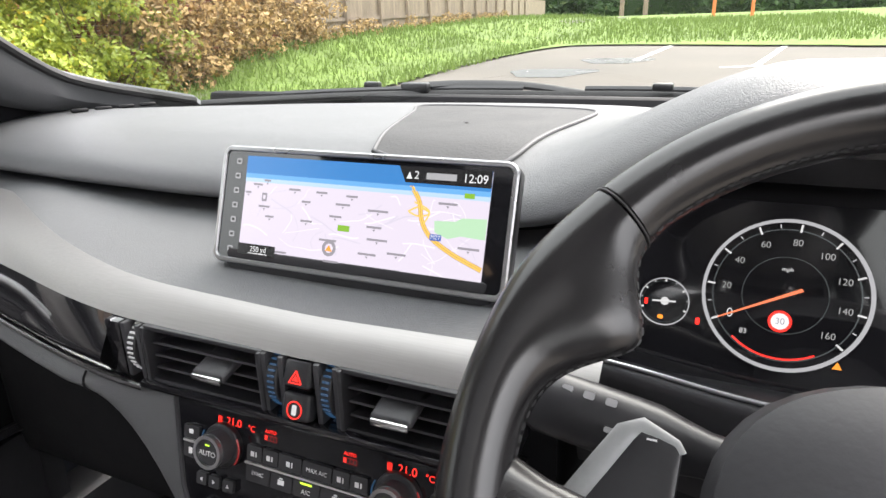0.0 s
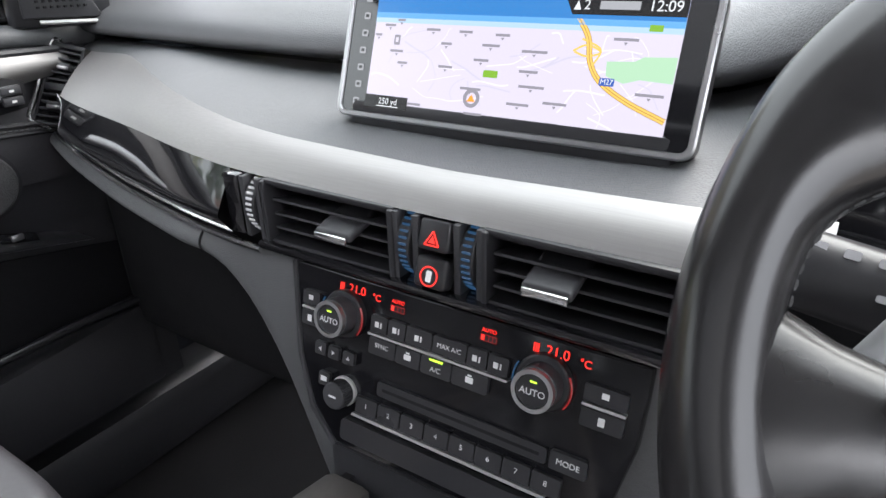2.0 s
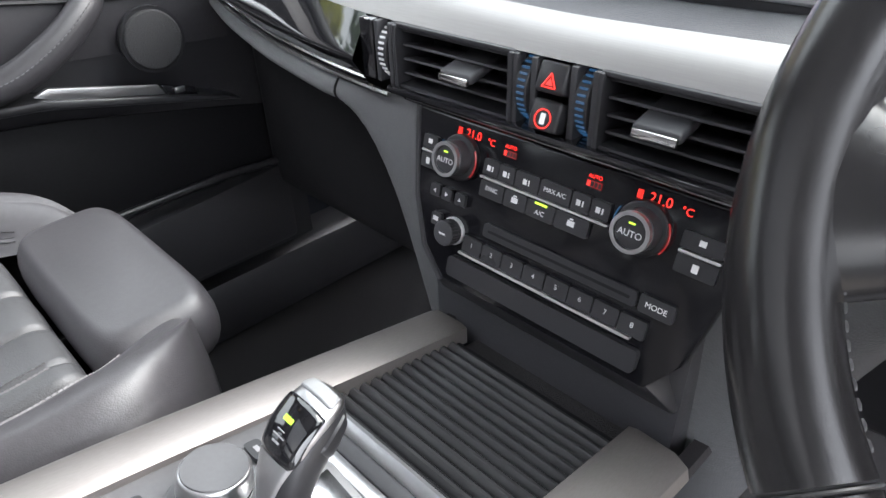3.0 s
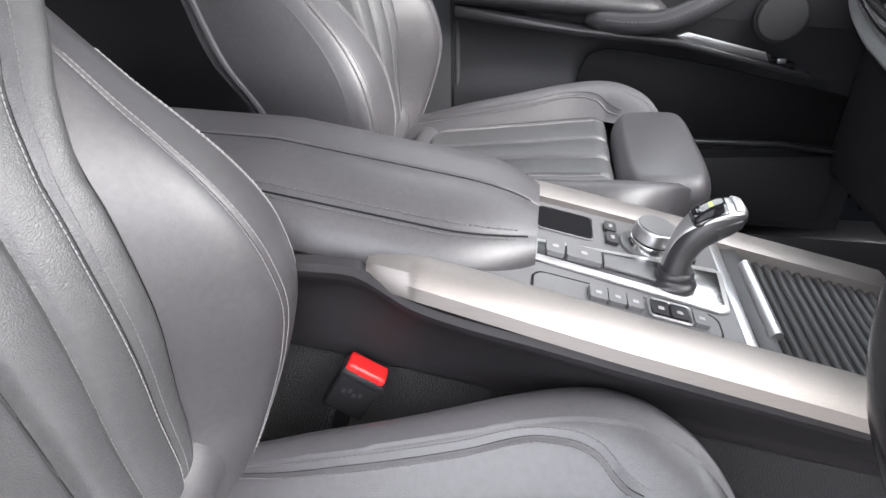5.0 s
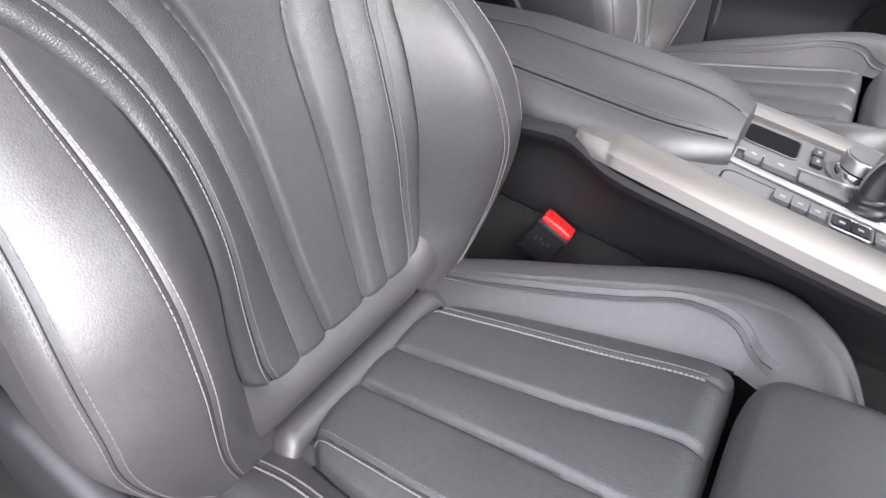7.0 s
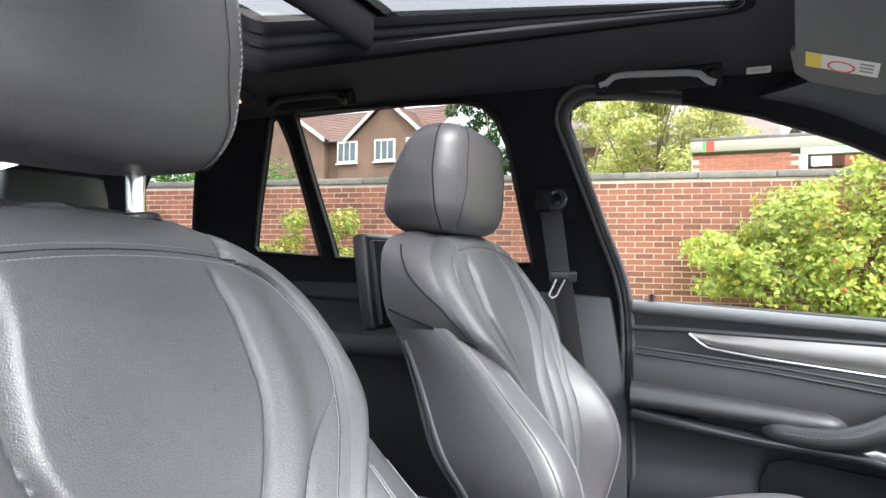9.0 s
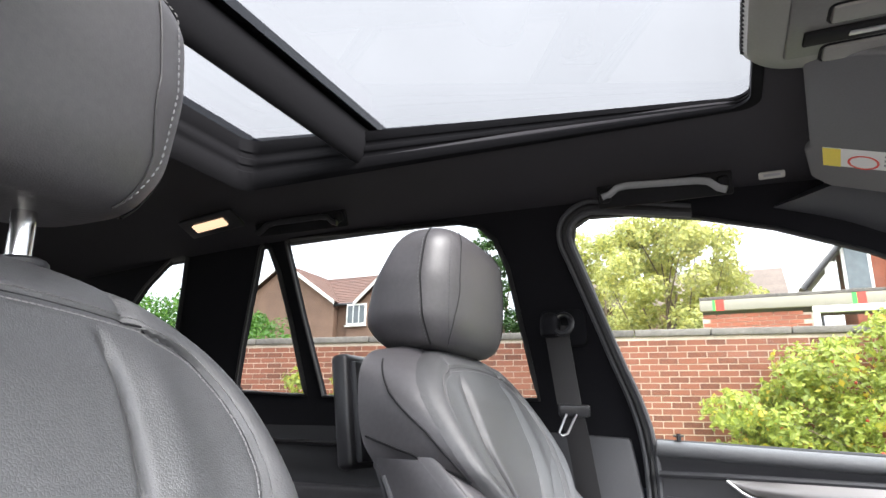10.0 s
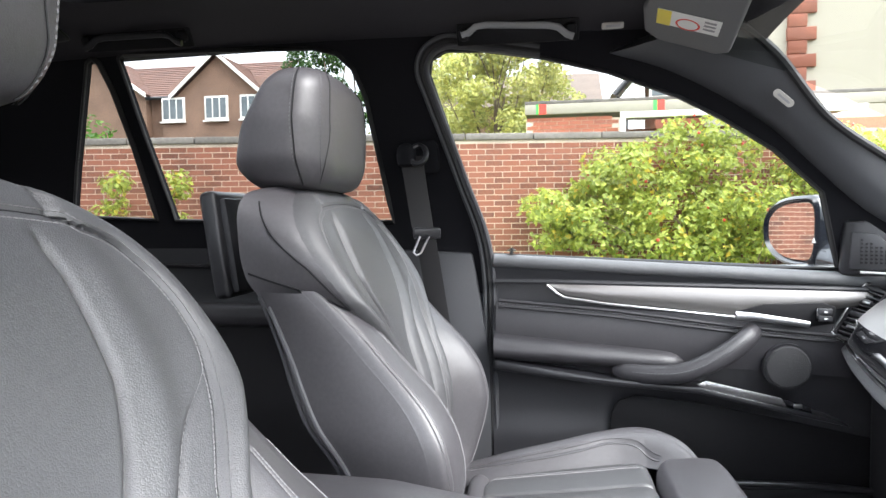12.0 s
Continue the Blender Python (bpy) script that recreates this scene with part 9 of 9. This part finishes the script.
def tree(at, h, spread, n, count, size, seed, mat, label, name="tree"):
    t = thing(name, at, label, "tree")
    rs = random.Random(seed)
    base = Vector(at)
    part("trunk", tube([base + Vector((0.06 * h * math.sin(k) * 0.2, 0.05 * h * math.cos(1.7 * k) * 0.2, h * 0.7 * k / 7)) for k in range(8)], lambda q: 0.035 * h * (1 - 0.75 * q) * 0.6, 9), M_BARK, t)
    cs_ = []
    for _ in range(n):
        a, q = rs.uniform(0, 2 * math.pi), rs.uniform(0.1, 1) ** 0.6
        z = 0.40 + 0.60 * rs.random() ** 0.85
        w = spread * q * math.sin(math.pi * min(1, 0.10 + (z - 0.40) / 0.60 * 0.78)) ** 0.6
        cs_.append((base.x + w * math.cos(a), base.y + w * math.sin(a), base.z + h * z, rs.uniform(0.12, 0.30) * spread))
    limbs(base + Vector((0, 0, h * 0.3)), [c[:3] for c in cs_[::6]], 0.008 * h, seed, t, "limb")
    leaves("crown", cs_, count, size, seed + 1, mat, t)
    return t


tree((-15.5, -1.5, 0), 6.0, 1.75, 100, 26000, 0.058, 21, M_LEAF_TREE, "young tree with sparse yellow green leaves")
tree((-19.0, -4.2, 0), 6.9, 1.7, 80, 17000, 0.062, 24, M_LEAF_TREE, "tall tree with pale green leaves")
tree((-19.0, -7.2, 0), 7.8, 1.3, 55, 11000, 0.066, 27, M_LEAF_DARK, "slender tree with thin dull green leaves")
tree((-20.0, -19.2, 0), 5.6, 1.7, 50, 7000, 0.09, 30, M_LEAF_HEDGE, "dense rounded green tree beside the house")
behind = thing("garden_shrub", wall_at(-9.4, 0, -1.6), "dense dark green shrub behind the brick wall", "shrub")
cs7 = []
rs = random.Random(14)
for k in range(110):
    s = rs.uniform(-12.5, -7.4)
    top = table(s, (-12.5, -10.4, -9.2, -8.0, -7.4), (3.5, 3.35, 3.15, 2.85, 2.45))
    p = wall_at(s, top * (1 - 0.75 * rs.random() ** 1.6), rs.uniform(-2.4, -1.0))
    cs7.append((p.x, p.y, p.z, rs.uniform(0.22, 0.42)))
leaves("foliage", cs7, 15000, 0.050, 34, M_LEAF_HEDGE, behind)
limbs(wall_at(-9.6, 0, -1.7), [c[:3] for c in cs7[::5]], 0.03, 35, behind)
hedge = thing("garden_hedge", (-13, -20, 0), "clipped green hedge behind the wall", "hedge")
cs4 = []
rs = random.Random(8)
for k in range(120):
    cs4.append((-12.5 + rs.uniform(-0.8, 0.8), -26 + rs.uniform(-9, 9), rs.uniform(0.4, 3.5), rs.uniform(0.4, 0.7)))
leaves("foliage", cs4, 12000, 0.09, 35, M_LEAF_HEDGE, hedge)
part("core", rbox((-12.5, -26, 1.5), (0.9, 18, 3.0), 0.3, 3), M_BARK, hedge)

# fence and the far edge of the field
F0, F1 = Vector((-9.80, 13.0, 0)), Vector((-16.8, 61.0, 0))
fence = thing("board_fence", F0, "weathered grey brown board fence", "fence")
FD = (F1 - F0).normalized()
FL = (F1 - F0).length
rot = pose(0, 0, 0, 0, 0, math.degrees(math.atan2(FD.y, FD.x))).to_3x3().to_4x4()
k = 0
while k * 0.155 < FL:
    p = F0 + FD * (k * 0.155)
    if k * 0.155 < 26:
        part("board", rbox(p + Vector((0, 0, ground_z(p.x, p.y) + 0.98)), (0.148, 0.022, 1.72 + 0.03 * math.sin(k * 2.3)), 0.003, 1, rot), M_FENCE, fence)
    k += 1
part("far_boards", prism([F0 + FD * 26, F1, F1 + Vector((0, 0, 3.9)), F0 + FD * 26 + Vector((0, 0, 3.3))], (0.03, 0, 0)), M_FENCE, fence, smooth=False)
for k in range(14):
    p = F0 + FD * (0.4 + 2.75 * k) + Vector((0.06, 0, 0))
    part("post", rbox(p + Vector((0.03, 0, ground_z(p.x, p.y) + 1.0)), (0.10, 0.10, 2.0), 0.01, 1, rot), M_FENCE, fence)
for z in (0.45, 1.45):
    a, b = F0 + Vector((0.045, 0, 0)), F0 + FD * 26 + Vector((0.045, 0, 0))
    part("rail", prism([a + Vector((0, 0, ground_z(a.x, a.y) + z)), b + Vector((0, 0, ground_z(b.x, b.y) + z)), b + Vector((0, 0, ground_z(b.x, b.y) + z + 0.09)), a + Vector((0, 0, ground_z(a.x, a.y) + z + 0.09))], (0.04, 0, 0)), M_FENCE, fence, smooth=False)
for x, y in ((-1.6, 47.0), (0.7, 47.0)):
    p = thing("orange_post", (x, y, ground_z(x, y)), "thin orange painted post in the grass", "post", "orange posts")
    part("pole", tube([(x, y, ground_z(x, y) - 0.1), (x, y, ground_z(x, y) + 3.0)], 0.11, 8), M_POST_OR, p)
for x, y in ((-9.6, 60.0), (-7.6, 60.0)):
    p = thing("wooden_post", (x, y, ground_z(x, y)), "pale wooden post in the grass", "post", "wooden posts")
    part("pole", tube([(x, y, ground_z(x, y) - 0.1), (x, y, ground_z(x, y) + 4.0)], 0.20, 8), M_FENCE, p)
woods = thing("far_hedgerow", (0, 85, 3), "dark green hedgerow along the far edge of the field", "hedge", kind="stuff")
cs5 = []
rs = random.Random(18)
for k in range(260):
    cs5.append((rs.uniform(-60, 60), 86 + rs.uniform(-3, 3), 2.6 + rs.uniform(0, 9.0), rs.uniform(1.2, 2.4)))
leaves("foliage", cs5, 26000, 0.42, 41, M_LEAF_DARK, woods)
part("core", rbox((0, 88, 6), (130, 2, 11), 0.5, 2), M_LEAF_DARK, woods)
weeds = thing("dry_weeds", wall_at(14, 0, 0.8), "tall dry brown weeds before the fence", "weeds", kind="stuff")
cs6 = []
rs = random.Random(19)
for k in range(190):
    y = 6.8 + 7.2 * rs.random()
    x = -8.3 - (y - 6) * 0.20 + rs.uniform(-0.2, 0.9)
    cs6.append((x, y, ground_z(x, y) + rs.uniform(0.1, 1.7) * (1 - 0.5 * step(10.5, 14, y)), rs.uniform(0.15, 0.36)))
for k in range(60):
    y = rs.uniform(13, 40)
    x = -9.5 - (y - 13) * 0.145 + rs.uniform(0.05, 0.5)
    cs6.append((x, y, ground_z(x, y) + rs.uniform(0.05, 0.35), rs.uniform(0.15, 0.3)))
leaves("stalks", cs6, 16000, 0.055, 43, M_STRAW, weeds)

# grass blades, denser where the camera looks
rs = np.random.RandomState(51)
verts, faces = [], []
poly = edge
for k in range(26000):
    y = 6 + 40 * rs.rand() ** 1.6
    x = rs.uniform(-11 - y * 0.1, 6 if y > 20 else -5.2)
    if x > -5.2 and y < 20.5:
        continue
    h = rs.uniform(0.05, 0.16) * (1 + y * 0.02)
    a = rs.uniform(0, 2 * math.pi)
    w = 0.012 * (1 + y * 0.05)
    z = ground_z(x, y) + 0.045
    b = len(verts)
    verts += [(x - w * math.cos(a), y - w * math.sin(a), z), (x + w * math.cos(a), y + w * math.sin(a), z), (x + rs.uniform(-0.06, 0.06), y + rs.uniform(-0.06, 0.06), z + h)]
    faces.append((b, b + 1, b + 2))
me = bpy.data.meshes.new("grass")
me.from_pydata(verts, [], faces)
tagged(part_data("grass", me, M_BLADE, None, smooth=False), "rough green grass blades of the lawn", "grass", kind="stuff")

# ---- bricks of the garden wall and the garage ----
brick_me = {}


def brick_mesh(w, h, d, key_):
    if key_ not in brick_me:
        bm = rbox((0, 0, 0), (w, d, h), 0.0)
        me = bpy.data.meshes.new("brick")
        bm.to_mesh(me)
        bm.free()
        me.materials.append(M_BRICK if key_[0] == "w" else M_BRICK_OR)
        brick_me[key_] = me
    return brick_me[key_]


rot_w = pose(0, 0, 0, 0, 0, math.degrees(math.atan2(WD.y, WD.x)))
verts, faces = [], []
rs = random.Random(77)
box_f = ((0, 1, 2, 3), (7, 6, 5, 4), (0, 4, 5, 1), (1, 5, 6, 2), (2, 6, 7, 3), (3, 7, 4, 0))
singles = 0
for r in range(29):
    z = 0.04 + 0.075 * r
    n = int((S1 - S0) / 0.225)
    for k in range(n):
        s = S0 + 0.1125 + k * 0.225 + (0.1125 if r % 2 else 0)
        out = rs.uniform(-0.0025, 0.0025)
        c = wall_at(s, z, -0.05 + out)
        if -2.1 < s < -0.1 and z > 0.85 and singles < 200 or -7.2 < s < -6.2 and z > 1.3 and singles < 300:
            ob = new("brick", brick_mesh(0.213, 0.063, 0.102, ("w", 0)))
            ob.parent = garden_wall
            ob.matrix_parent_inverse = world_of(garden_wall).inverted()
            ob.matrix_basis = Matrix.Translation(c) @ rot_w
            singles += 1
            continue
        b = len(verts)
        for zz in (-0.0315, 0.0315):
            for a, o in ((-0.1065, -0.051), (0.1065, -0.051), (0.1065, 0.051), (-0.1065, 0.051)):
                verts.append(tuple(c + WD * a + WN * o + Vector((0, 0, zz))))
        faces += [tuple(b + i for i in f) for f in box_f]
me = bpy.data.meshes.new("bricks")
me.from_pydata(verts, [], faces)
tagged(part_data("bricks", me, M_BRICK, garden_wall, smooth=False), kind="stuff")
for r in range(11):
    z = 2.28 + 0.075 * r
    for k in range(8):
        y = -0.70 + k * 0.225 + (0.1125 if r % 2 else 0)
        if y > 0.86:
            continue
        ob = new("brick", brick_mesh(0.213, 0.063, 0.06, ("g", 0)))
        ob.parent = garage
        ob.matrix_parent_inverse = world_of(garage).inverted()
        ob.matrix_basis = Matrix.Translation((GX - 0.018, y, z)) @ pose(0, 0, 0, 0, 0, 90)
